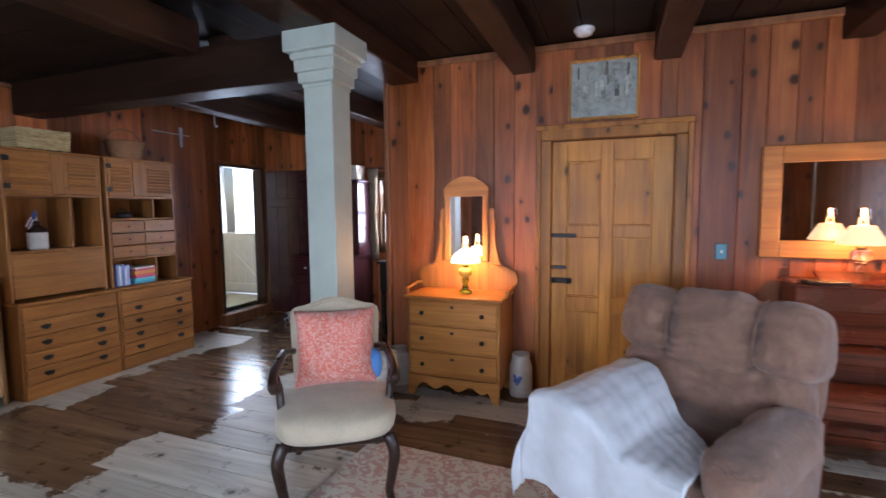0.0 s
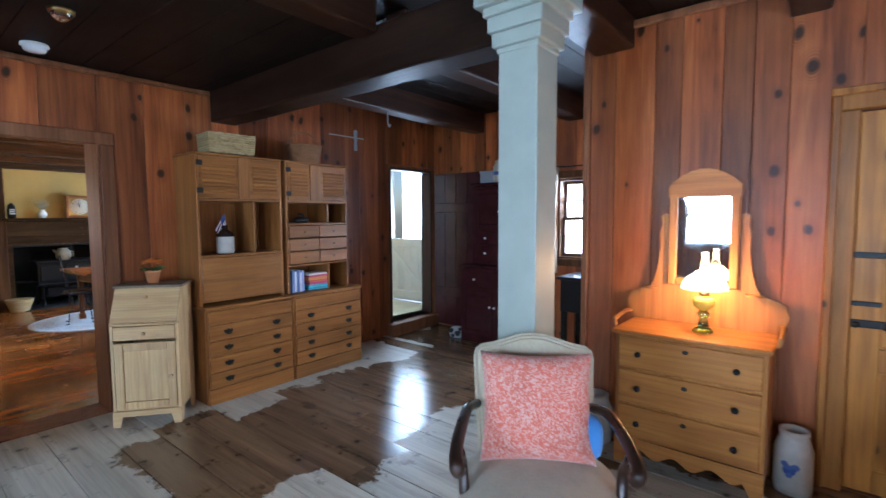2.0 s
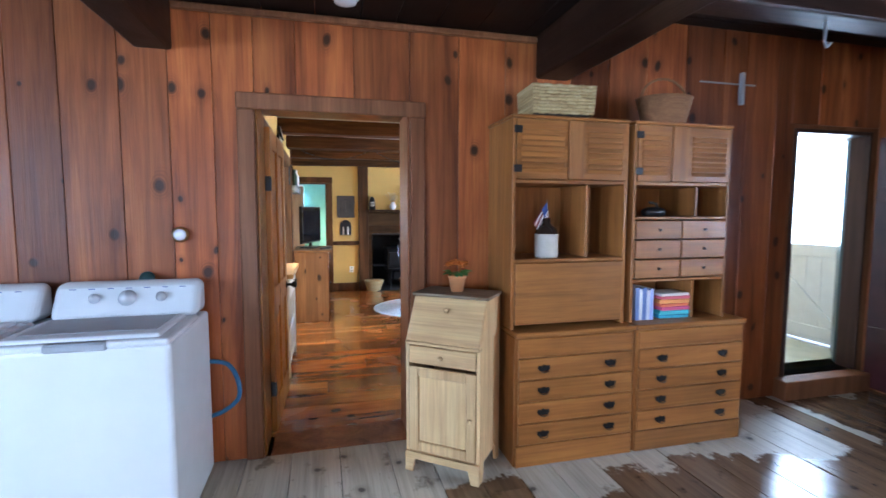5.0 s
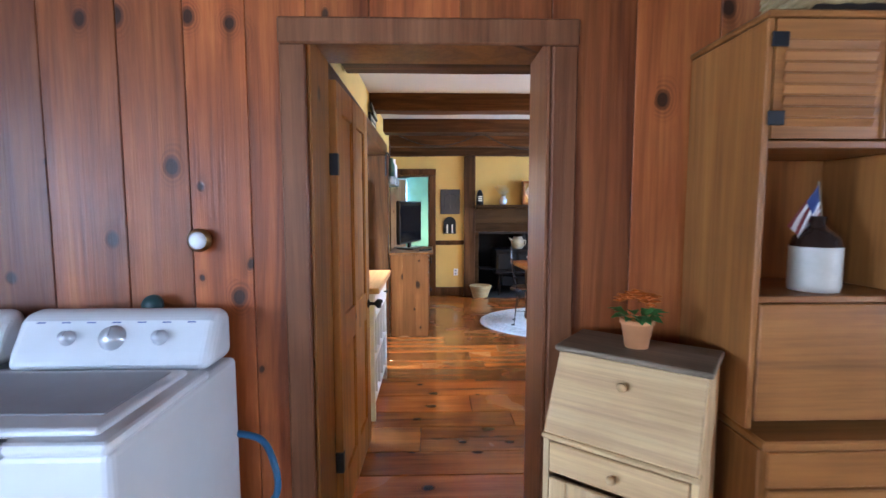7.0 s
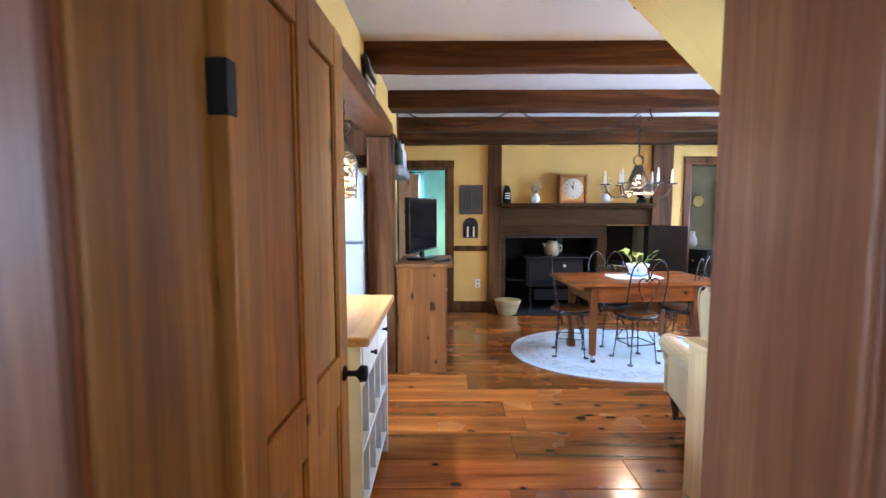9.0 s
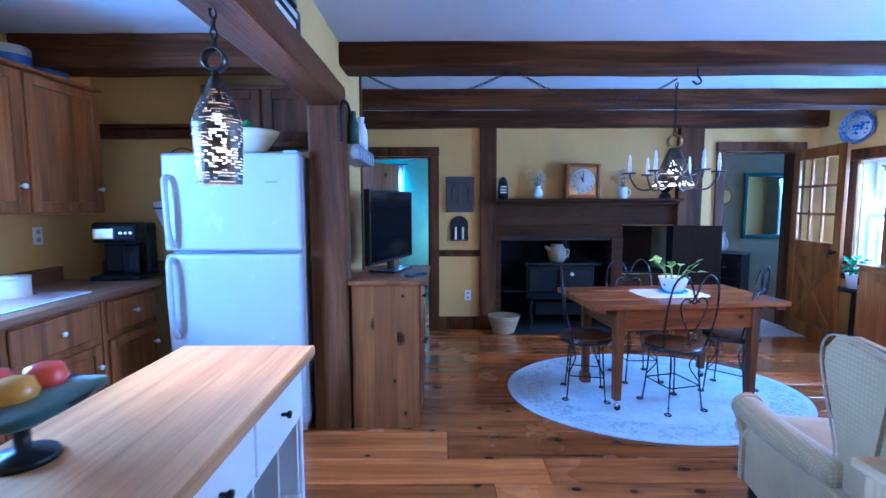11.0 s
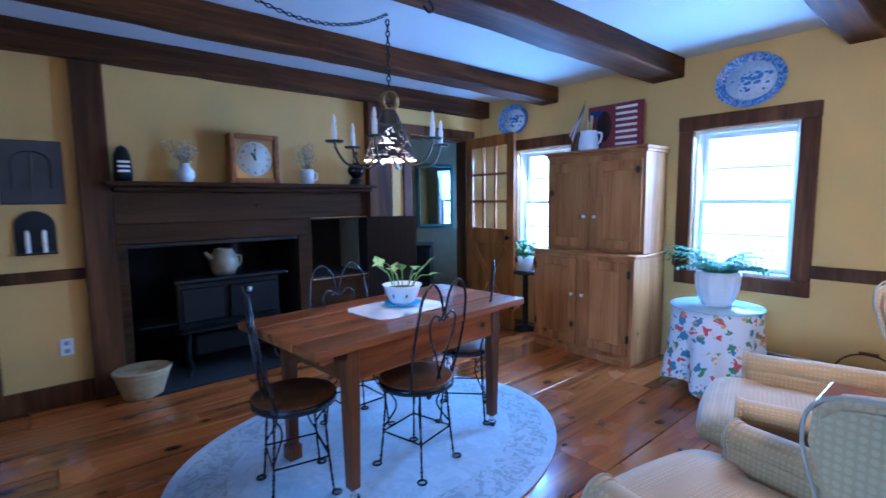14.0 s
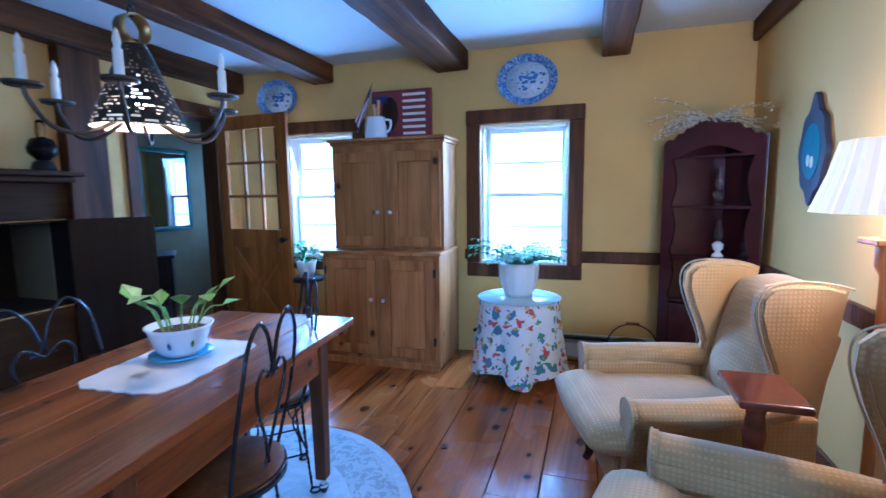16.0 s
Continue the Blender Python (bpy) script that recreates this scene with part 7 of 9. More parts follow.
def pierced(profile, seg, rows, mat, holes=0.45):
    """A tin shade with rows of punched slits: thin bands of metal with gaps between."""
    rnd = random.Random(4)
    b = bmesh.new()
    zs = [profile[0][1] + (profile[-1][1] - profile[0][1]) * k / rows for k in range(rows + 1)]

    def rad(z):
        for (r0, z0), (r1, z1) in zip(profile, profile[1:]):
            if min(z0, z1) - 1e-9 <= z <= max(z0, z1) + 1e-9:
                return r0 + (r1 - r0) * (z - z0) / (z1 - z0)
        return profile[-1][0]
    for k in range(rows):
        za, zb = zs[k], zs[k + 1]
        for s in range(seg):
            if k % 2 and rnd.random() < holes and 0 < k < rows - 1:
                continue
            a0, a1 = 2 * math.pi * s / seg, 2 * math.pi * (s + 1) / seg
            b.faces.new([b.verts.new((rad(z) * math.cos(a), rad(z) * math.sin(a), z)) for a, z in ((a0, za), (a1, za), (a1, zb), (a0, zb))])
    bmesh.ops.remove_doubles(b, verts=b.verts[:], dist=1e-5)
    return b


e = thing("pendant_lamp", "pierced tin pendant lamp, lit, hanging from the header beam", "lamp", -6.75, 0.64, 1.45)
part("shade", pierced([(0.066, 0.0), (0.07, 0.1), (0.074, 0.185), (0.058, 0.235), (0.028, 0.295)], 34, 66, PEWTER, 0.5), PEWTER, e, "pierced tin shade")
part("cap", lathe([(0.028, 0.295), (0.022, 0.306), (0.022, 0.315), (0.012, 0.325), (0.01, 0.345), (0, 0.345)], 18), PEWTER, e, "", True)
part("ring", moved(lathe([(0.03, -0.02), (0.034, -0.02), (0.036, 0.0), (0.034, 0.02), (0.03, 0.02), (0.03, -0.02)], 24), Matrix.Translation((0, 0, 0.378)) @ pose(0, 0, 0, 0, 90)), PEWTER, e, "broad tin ring", True)
part("chain", chain([(0, 0, 0.41), (0, 0, 0.53)], 0.036, 0.0035), IRON, e)
part("bulb", lathe([(0, 0.12), (0.02, 0.13), (0.026, 0.16), (0.016, 0.2), (0.01, 0.22), (0, 0.22)], 16), BULB, e, "lit bulb", True)

e = thing("wooden_sign", "small black sign with pale lettering on the yellow wall", "sign", -7.18, 0.702, 2.155, 180)
part("board", box(-0.2, -0.022, -0.055, 0.2, 0, 0.055, 0.004), BLACK, e)
for z, w in ((0.02, 0.15), (-0.026, 0.12)):
    part("letter_bar", box(-w, -0.0235, z - 0.011, w, -0.0221, z + 0.011), CANDLE, e, "pale lettering bar")

# cabinet with television
e = thing("pine_cabinet", "reddish knotty pine cabinet with worn edges below the television", "cabinet", -8.46, 0.99, 0, 180)
part("side", box(-0.375, -0.2, 0.0, -0.355, 0.21, 0.9, 0.004), CABW, e)
for k in range(3):
    part("side_board", box(-0.3765, -0.2 + 0.137 * k + 0.001, 0.0, -0.3755, -0.2 + 0.137 * (k + 1) - 0.001, 0.9), CABW, e)
part("side", box(0.355, -0.2, 0.0, 0.375, 0.21, 0.9, 0.004), CABW, e)
part("back", box(-0.355, 0.19, 0.05, 0.355, 0.21, 0.9), CABW, e)
part("inside", box(-0.354, -0.15, 0.06, 0.354, 0.189, 0.899), CABW, e)
part("plinth", box(-0.354, -0.19, 0.0, 0.354, 0.189, 0.06), CABW, e)
part("top", box(-0.4, -0.255, 0.901, 0.4, 0.225, 0.928, 0.007, seg=2), CABW, e)
for x0, x1 in ((-0.352, -0.003), (0.003, 0.352)):
    d = panel_door(e, x0, 0.07, x1, 0.7, -0.212, 0.02, CABW, "door", 0.06)
    knob(d, x1 - 0.03 if x0 < -0.1 else x0 + 0.03, -0.212, 0.45, 0.014, IRON)
    d = part("drawer", box(x0, -0.212, 0.72, x1, -0.192, 0.885, 0.005), CABW, e)
    knob(d, (x0 + x1) / 2, -0.212, 0.8, 0.014, IRON)
e = thing("television", "black flat television on the pine cabinet", "television", -8.58, 0.97, 0.928, 162)
part("panel", box(-0.36, -0.02, 0.07, 0.36, 0.025, 0.56, 0.006), BLACK, e)
part("screen", box(-0.345, -0.0215, 0.09, 0.345, -0.0195, 0.545), SCREEN, e, "dark glossy screen")
part("stand", box(-0.16, -0.1, 0, 0.16, 0.1, 0.014, 0.005), BLACK, e)
part("neck", box(-0.03, -0.01, 0.01, 0.03, 0.02, 0.1, 0.004), BLACK, e)
o = thing("remote_control", "black remote control on the pine cabinet", "remote", -8.3, 1.16, 0.928, 140)
part("body", box(-0.09, -0.022, 0, 0.09, 0.022, 0.018, 0.006), BLACK, o)
e = thing("wall_shelf", "grey painted box shelf with diamond pattern", "shelf", -8.4, 0.702, 1.66, 180)
part("box", box(-0.3, -0.14, 0, 0.28, -0.001, 0.09, 0.004), plain("weathered_grey", (0.22, 0.24, 0.25), 0.7, vary=0.35, scale=20), e)
for k in range(6):
    c = -0.25 + 0.1 * k
    part("diamond", slab([(c - 0.045, 0.045), (c, 0.005), (c + 0.045, 0.045), (c, 0.085)], -0.1435, -0.14, axis="y"), GREYP, e)
for k in range(2):
    c = -0.105 + 0.07 * k
    part("diamond", slab([(c - 0.03, 0.045), (c, 0.008), (c + 0.03, 0.045), (c, 0.082)], -0.3035, -0.3, axis="x"), GREYP, e)
for x, y, r, h, m, lb in ((-8.16, 0.8, 0.032, 0.2, plain("dark_green_glaze", (0.03, 0.08, 0.06), 0.3), "dark green jar on the wall shelf"), (-8.26, 0.79, 0.036, 0.17, CREAM_CER, "cream bottle on the wall shelf"), (-8.42, 0.8, 0.04, 0.21, WHITE_CER, "white jar on the wall shelf"), (-8.55, 0.79, 0.035, 0.19, plain("milk_glass", (0.5, 0.56, 0.6), 0.25), "pale glass bottle on the wall shelf")):
    o = thing("bottle", lb, "bottle", x, y, 1.66 + 0.09)
    part("body", lathe([(0, 0), (r, 0), (r, h * 0.62), (r * 0.5, h * 0.8), (r * 0.5, h * 0.95), (r * 0.6, h), (0, h)], 20), m, o, "", True)
o = thing("wall_clock_frame", "dark arched frame leaning on the wall shelf", "frame", -8.12, 0.76, 1.75, 170)
part("frame", tube([(-0.08, 0, 0.0), (-0.08, 0, 0.16)] + [(0.08 * math.cos(radians(a)), 0, 0.16 + 0.09 * math.sin(radians(a))) for a in range(170, 0, -20)] + [(0.08, 0, 0.16), (0.08, 0, 0.0)], 0.01), IRON, o)
o = thing("sign", "small black sign with pale writing on the header beam", "sign", -7.1, 0.725, 2.22, 180)
part("board", moved(box(-0.14, -0.02, -0.05, 0.14, 0, 0.06, 0.004), pose(0, 0, 0, -12)), BLACK, o)
for k in range(3):
    part("letter_bar", moved(box(-0.1 + 0.01 * k, -0.0215, 0.03 - 0.03 * k, 0.1 - 0.02 * k, -0.0201, 0.04 - 0.03 * k), pose(0, 0, 0, -12)), CANDLE, o, "illegible pale writing")

# fireplace woodwork
e = thing("mantelpiece", "dark stained wooden mantelpiece round the fireplace", "mantelpiece", 0, 0, 0, kind="structure")
part("mantel_shelf", box(-10.47, 1.88, 1.425, -10.25, 3.895, 1.455, 0.008, seg=2), MANTEL, e)
part("bed_moulding", box(-10.47, 1.926, 1.39, -10.33, 3.895, 1.424, 0.012, seg=2), MANTEL, e)
part("frieze", box(-10.47, 1.926, 1.17, -10.43, 3.899, 1.389, 0.004), MANTEL, e)
part("frieze", box(-10.47, 1.926, 1.03, -10.43, 3.325, 1.169, 0.004), MANTEL, e)
part("upright", box(-10.47, 1.926, 0.0, -10.435, 1.985, 1.029, 0.004), MANTEL, e)
part("upright", box(-10.47, 3.205, 0.0, -10.43, 3.33, 1.029, 0.004), MANTEL, e)
part("panel", box(-10.47, 3.331, 0.0, -10.435, 3.899, 0.615, 0.004), MANTEL, e)
part("iron_lintel", box(-10.475, 1.985, 0.995, -10.44, 3.205, 1.028, 0.004), IRON, e)
part("hook", tube([(-10.43, 2.87, 1.29), (-10.4, 2.87, 1.28), (-10.4, 2.87, 1.26)], 0.006), IRON, e)
e = thing("oven_door", "dark wooden oven door standing open", "door", -10.42, 3.875, 0.28, 62)
part("leaf", box(0, -0.012, 0, 0.47, 0.012, 0.885, 0.004), wood("dark_oven_door", (0.005, 0.003, 0.002), (0.011, 0.006, 0.004), (0.018, 0.01, 0.006), "z", 0.4), e)
for z in (0.1, 0.68):
    part("ledge", box(0.02, 0.0125, z, 0.42, 0.025, z + 0.08, 0.003), DARKLEG, e)

e = thing("wood_stove", "black cast-iron stove with a white knob in the fireplace", "stove", -10.62, 2.66, 0, 90)
part("top", box(-0.42, -0.25, 0.72, 0.42, 0.26, 0.75, 0.012, seg=2), STOVE, e)
part("oven_box", box(-0.4, -0.2, 0.33, 0.36, 0.22, 0.719, 0.01), STOVE, e)
d = part("door", box(-0.04, -0.225, 0.42, 0.33, -0.201, 0.68, 0.01), STOVE, e)
knob(d, 0.1, -0.225, 0.63, 0.022, WHITE_CER, "white porcelain knob")
part("door", box(-0.37, -0.22, 0.42, -0.07, -0.201, 0.68, 0.01), STOVE, e)
part("ledge", box(-0.4, -0.31, 0.36, 0.36, -0.201, 0.385, 0.008), STOVE, e)
part("side_shelf", box(-0.64, -0.22, 0.42, -0.41, 0.1, 0.44, 0.008), STOVE, e)
part("ash_box", box(-0.3, -0.22, 0.16, 0.26, 0.15, 0.329, 0.015), STOVE, e)
for sx in (-0.33, 0.29):
    for sy in (-0.2, 0.16):
        part("leg", tube(smooth_path([(sx, sy, 0.34), (sx * 1.06, sy * 1.08, 0.2), (sx, sy, 0.08), (sx * 1.1, sy * 1.15, 0.012)], 5), 0.022, 8, r2=0.014), STOVE, e, "", True)
part("pipe", tube([(0.1, 0.15, 0.75), (0.1, 0.15, 1.28)], 0.07, 16), STOVE, e)
OLD_CROCKERY = plain("old_grey_crockery", (0.25, 0.21, 0.14), 0.35, vary=0.25, scale=18)
e = thing("pitcher", "grey stoneware pitcher with spout on the stove", "pitcher", -10.5, 2.62, 0.75, 100)
part("body", lathe([(0, 0), (0.075, 0), (0.1, 0.05), (0.105, 0.11), (0.08, 0.17), (0.065, 0.185), (0.07, 0.2), (0.058, 0.2), (0.055, 0.18), (0, 0.17)], 28), OLD_CROCKERY, e, "", True)
part("spout", tube([(-0.08, 0, 0.12), (-0.12, 0, 0.16), (-0.14, 0, 0.18)], 0.022, 10, r2=0.014), OLD_CROCKERY, e, "", True)
part("handle", tube(smooth_path([(0.09, 0, 0.14), (0.14, 0, 0.13), (0.13, 0, 0.07), (0.1, 0, 0.05)], 5), 0.01), OLD_CROCKERY, e, "", True)
e = thing("basket", "pale woven basket with side handles beside the hearth", "basket", -10.28, 2.0, 0)
prof = [(0, 0.0), (0.1, 0.0)]
for k in range(12):
    prof += [(0.105 + 0.0052 * k, 0.016 * k + 0.004), (0.112 + 0.0052 * k, 0.016 * k + 0.012)]
prof += [(0.16, 0.2), (0.1, 0.02), (0, 0.02)]
part("body", lathe(prof, 32, squash=(0.85, 1.05)), WICKER, e, "", True)
for sy in (-1, 1):
    part("handle", tube([(0, sy * 0.165 + sy * 0.015 * math.sin(math.pi * k / 6), 0.15 + 0.05 * math.sin(math.pi * k / 6)) for k in range(7)], 0.007), DARKLEG, e)

# things on the mantel shelf
e = thing("mantel_clock", "square wooden clock with a round white dial", "clock", -10.36, 2.84, 1.455, 90)
for q in ((-0.185, 0.0, -0.145, 0.37), (0.145, 0.0, 0.185, 0.37), (-0.145, 0.0, 0.145, 0.04), (-0.145, 0.33, 0.145, 0.37)):
    part("case_side", box(q[0], -0.06, q[1], q[2], 0.06, q[3], 0.01, seg=2), HUTCH_Y, e)
part("back", box(-0.146, -0.03, 0.039, 0.146, 0.05, 0.331), BRASS, e, "dull brass plate")
part("dial", moved(lathe([(0, 0.002), (0.13, 0.0), (0.132, -0.003), (0, -0.003)], 40), Matrix.Translation((0, -0.034, 0.185)) @ pose(0, 0, 0, 90)), CREAM_CER, e, "round cream dial", True)
for k in range(12):
    a = radians(30 * k)
    c = bpy.data.curves.new("numeral", "FONT")
    c.body, c.size, c.align_x, c.align_y, c.extrude = str(k or 12), 0.03, "CENTER", "CENTER", 0.0006
    o = new("numeral", c)
    o.data.materials.append(BLACK)
    o.parent = e
    o.matrix_local = Matrix.Translation((0.105 * math.sin(a), -0.038, 0.185 + 0.105 * math.cos(a))) @ pose(0, 0, 0, 90)
for ln, ang, w in ((0.055, -28, 0.006), (0.085, 2, 0.004)):
    part("clock_hand", moved(box(-w, -0.001, -0.012, w, 0.001, ln), Matrix.Translation((0, -0.041, 0.185)) @ pose(0, 0, 0, 0, ang)), BLACK, e)


def blossom_vase(x, y, z, mug, seed):
    e = thing("vase", "white mug with dry blossom twigs on the mantel shelf" if mug else "white round vase with dry blossom twigs", "vase", x, y, z)
    prof = [(0, 0), (0.05, 0), (0.052, 0.12), (0.046, 0.12), (0.044, 0.02), (0, 0.02)] if mug else [(0, 0), (0.035, 0), (0.06, 0.04), (0.058, 0.08), (0.03, 0.115), (0.034, 0.135), (0.026, 0.135), (0.024, 0.11), (0, 0.1)]
    part("body", lathe(prof, 26), WHITE_CER, e, "", True)
    if mug:
        part("handle", tube(smooth_path([(0, 0.05, 0.1), (0, 0.085, 0.085), (0, 0.08, 0.04), (0, 0.05, 0.03)], 5), 0.006), WHITE_CER, e, "", True)
    rnd = random.Random(seed)
    tw, bl = bmesh.new(), bmesh.new()
    for k in range(13):
        a, s, l = rnd.uniform(0, 6.28), rnd.uniform(0.2, 0.9), rnd.uniform(0.12, 0.22)
        p = Vector((0, 0, 0.11))
        d = Vector((math.cos(a) * s * 0.6, math.sin(a) * s, 1)).normalized()
        pts = [p]
        for q in range(5):
            d = (d + Vector((rnd.uniform(-0.25, 0.25), rnd.uniform(-0.25, 0.25), -0.03))).normalized()
            pts.append(pts[-1] + d * l / 5)
        tube(pts, 0.0028, 4, tw, r2=0.0016)
        for q in pts[2:]:
            for n in range(3):
                c = q + Vector((rnd.uniform(-0.012, 0.012), rnd.uniform(-0.012, 0.012), rnd.uniform(-0.01, 0.012)))
                for m in range(3):
                    leaf(bl, c, (rnd.uniform(-1, 1), rnd.uniform(-1, 1), rnd.uniform(-0.2, 1)), 0.017, 0.013)
    part("twigs", tw, TWIG, e)
    part("blossom", bl, BLOSSOM, e)
    return e


blossom_vase(-10.36, 2.36, 1.455, False, 3)
blossom_vase(-10.36, 3.28, 1.455, True, 6)
o = thing("figurine", "small black and white jar on the mantel shelf", "ornament", -10.36, 1.99, 1.455, 90)
part("body", lathe([(0, 0), (0.055, 0), (0.058, 0.06), (0.05, 0.17), (0.03, 0.22), (0, 0.24)], 20), BLACK, o, "", True)
for k, z in enumerate((0.06, 0.09, 0.12)):
    part("letter_bar", slab([(-0.035, z), (0.035, z), (0.032, z + 0.014), (-0.032, z + 0.014)], -0.0595, -0.056, axis="y"), CANDLE, o, "pale label bar")
o = thing("globe_lamp", "dark glass globe lamp on the mantel shelf", "lamp", -10.36, 3.74, 1.455)
part("base", lathe([(0, 0), (0.06, 0), (0.062, 0.012), (0.05, 0.05), (0.03, 0.06)], 22), BLACK, o, "", True)
part("globe", lathe([(0.03, 0.06), (0.07, 0.1), (0.075, 0.13), (0.055, 0.18), (0.02, 0.195)], 22), SCREEN, o, "dark glass globe", True)
part("chimney", lathe([(0.018, 0.19), (0.026, 0.22), (0.018, 0.29), (0.016, 0.29)], 16), CLEAR, o, "clear glass chimney", True)

# left of the fireplace
e = thing("slate_panel", "dark slate wall plaque with a raised arch", "plaque", -10.468, 1.53, 1.505, 90)
part("board", box(-0.155, -0.02, -0.195, 0.155, 0, 0.195, 0.004), plain("slate", (0.05, 0.042, 0.036), 0.5, vary=0.3), e)
part("arch", tube([(-0.09, -0.022, -0.1), (-0.09, -0.022, 0.06)] + [(0.09 * math.cos(radians(a)), -0.022, 0.06 + 0.07 * math.sin(radians(a))) for a in range(170, 0, -20)] + [(0.09, -0.022, 0.06), (0.09, -0.022, -0.1)], 0.004), IRON, e)
part("rod", tube([(0, -0.024, -0.12), (0, -0.024, 0.13)], 0.005), PEWTER, e)
e = thing("candle_sconce", "dark arched metal sconce with two candles", "sconce", -10.468, 1.522, 1.0, 90)
part("back_plate", slab([(-0.1, 0), (0.1, 0), (0.1, 0.17)] + arc(0, 0.17, 0.1, 10, 170, 10) + [(-0.1, 0.17)], -0.012, 0, axis="y"), IRON, e)
part("tray", box(-0.1, -0.07, 0, 0.1, -0.012, 0.01, 0.003), IRON, e)
for sx in (-0.04, 0.04):
    part("candle", lathe([(0.012, 0.01), (0.012, 0.14), (0.004, 0.15), (0, 0.155)], 12, at=(sx, -0.04, 0)), CANDLE, e, "cream candle", True)
e = thing("socket", "white wall socket on the yellow wall", "socket", -10.468, 1.62, 0.38, 90, "wall sockets")
part("plate", box(-0.035, -0.006, -0.055, 0.035, 0, 0.055, 0.003), WHITE_PAINT, e)
for z in (-0.025, 0.025):
    part("outlet", box(-0.014, -0.008, z - 0.014, 0.014, -0.005, z + 0.014, 0.003), GREYP, e)

# rug, table, chairs
e = thing("oval_rug", "pale blue oval rug with a faded dark border", "rug", -8.68, 2.9, 0)
part("border", slab([(0.83 * math.cos(a), 1.07 * math.sin(a)) for a in [2 * math.pi * k / 72 for k in range(72)]], 0.001, 0.008), RUG_PALE, e, "plain pale edge")
part("pattern_ring", slab([(0.78 * math.cos(a), 1.02 * math.sin(a)) for a in [2 * math.pi * k / 72 for k in range(72)]], 0.008, 0.0095), RUG_EDGE, e, "faded scroll border")
part("field", slab([(0.58 * math.cos(a), 0.8 * math.sin(a)) for a in [2 * math.pi * k / 72 for k in range(72)]], 0.0095, 0.011), RUG_PALE, e)

e = thing("dining_table", "old pine plank dining table on castors", "table", -8.607, 2.945, 0.011, 5.2)
for k in range(4):
    w = 0.69 / 4
    end = (0.684, 0.679, 0.682, 0.677)[k]
    part("top_board", box(-0.345 + w * k + 0.0015, -end, 0.7, -0.345 + w * (k + 1) - 0.0015, end, 0.7345 - 0.0015 * (k % 2), 0.003), TABLE, e)
for sy in (-1, 1):
    part("bread_board_end", box(-0.33, sy * 0.62 - 0.03, 0.675, 0.33, sy * 0.62 + 0.03, 0.6995, 0.004), TABLE_Z, e)
for x0, y0, x1, y1 in ((-0.285, -0.5, -0.26, 0.5), (0.26, -0.5, 0.285, 0.5), (-0.275, -0.5, 0.275, -0.475), (-0.275, 0.475, 0.275, 0.5)):
    part("apron", box(x0, y0, 0.55, x1, y1, 0.6745 if abs(x0 - x1) > 0.1 else 0.699, 0.003), TABLE_Z if abs(x0 - x1) > 0.1 else TABLE, e)
for sx in (-0.265, 0.265):
    for sy in (-0.475, 0.475):
        b = box(-0.033, -0.033, 0.075, 0.033, 0.033, 0.69, 0.004)
        for v in b.verts:
            f = 0.72 + 0.28 * min(1, max(0, (v.co.z - 0.07) / 0.45))
            v.co.x, v.co.y = v.co.x * f + sx, v.co.y * f + sy
        l = part("leg", b, TABLE_Z, e)
        if (sx, sy) != (-0.265, -0.475):
            part("castor_fork", lathe([(0.012, 0.075), (0.014, 0.05), (0.018, 0.045), (0.018, 0.035), (0, 0.035)], 10, at=(sx, sy, 0)), CHROME, l, "steel castor")
            part("castor_wheel", moved(lathe([(0, -0.01), (0.02, -0.01), (0.023, 0), (0.02, 0.01), (0, 0.01)], 16), Matrix.Translation((sx, sy + 0.008, 0.0235)) @ pose(0, 0, 0, 0, 90)), BLACK, l, "", True)
        else:
            part("block", box(sx - 0.035, sy - 0.035, 0.001, sx + 0.035, sy + 0.035, 0.076, 0.004), TABLE_Z, l, "dark wooden block")


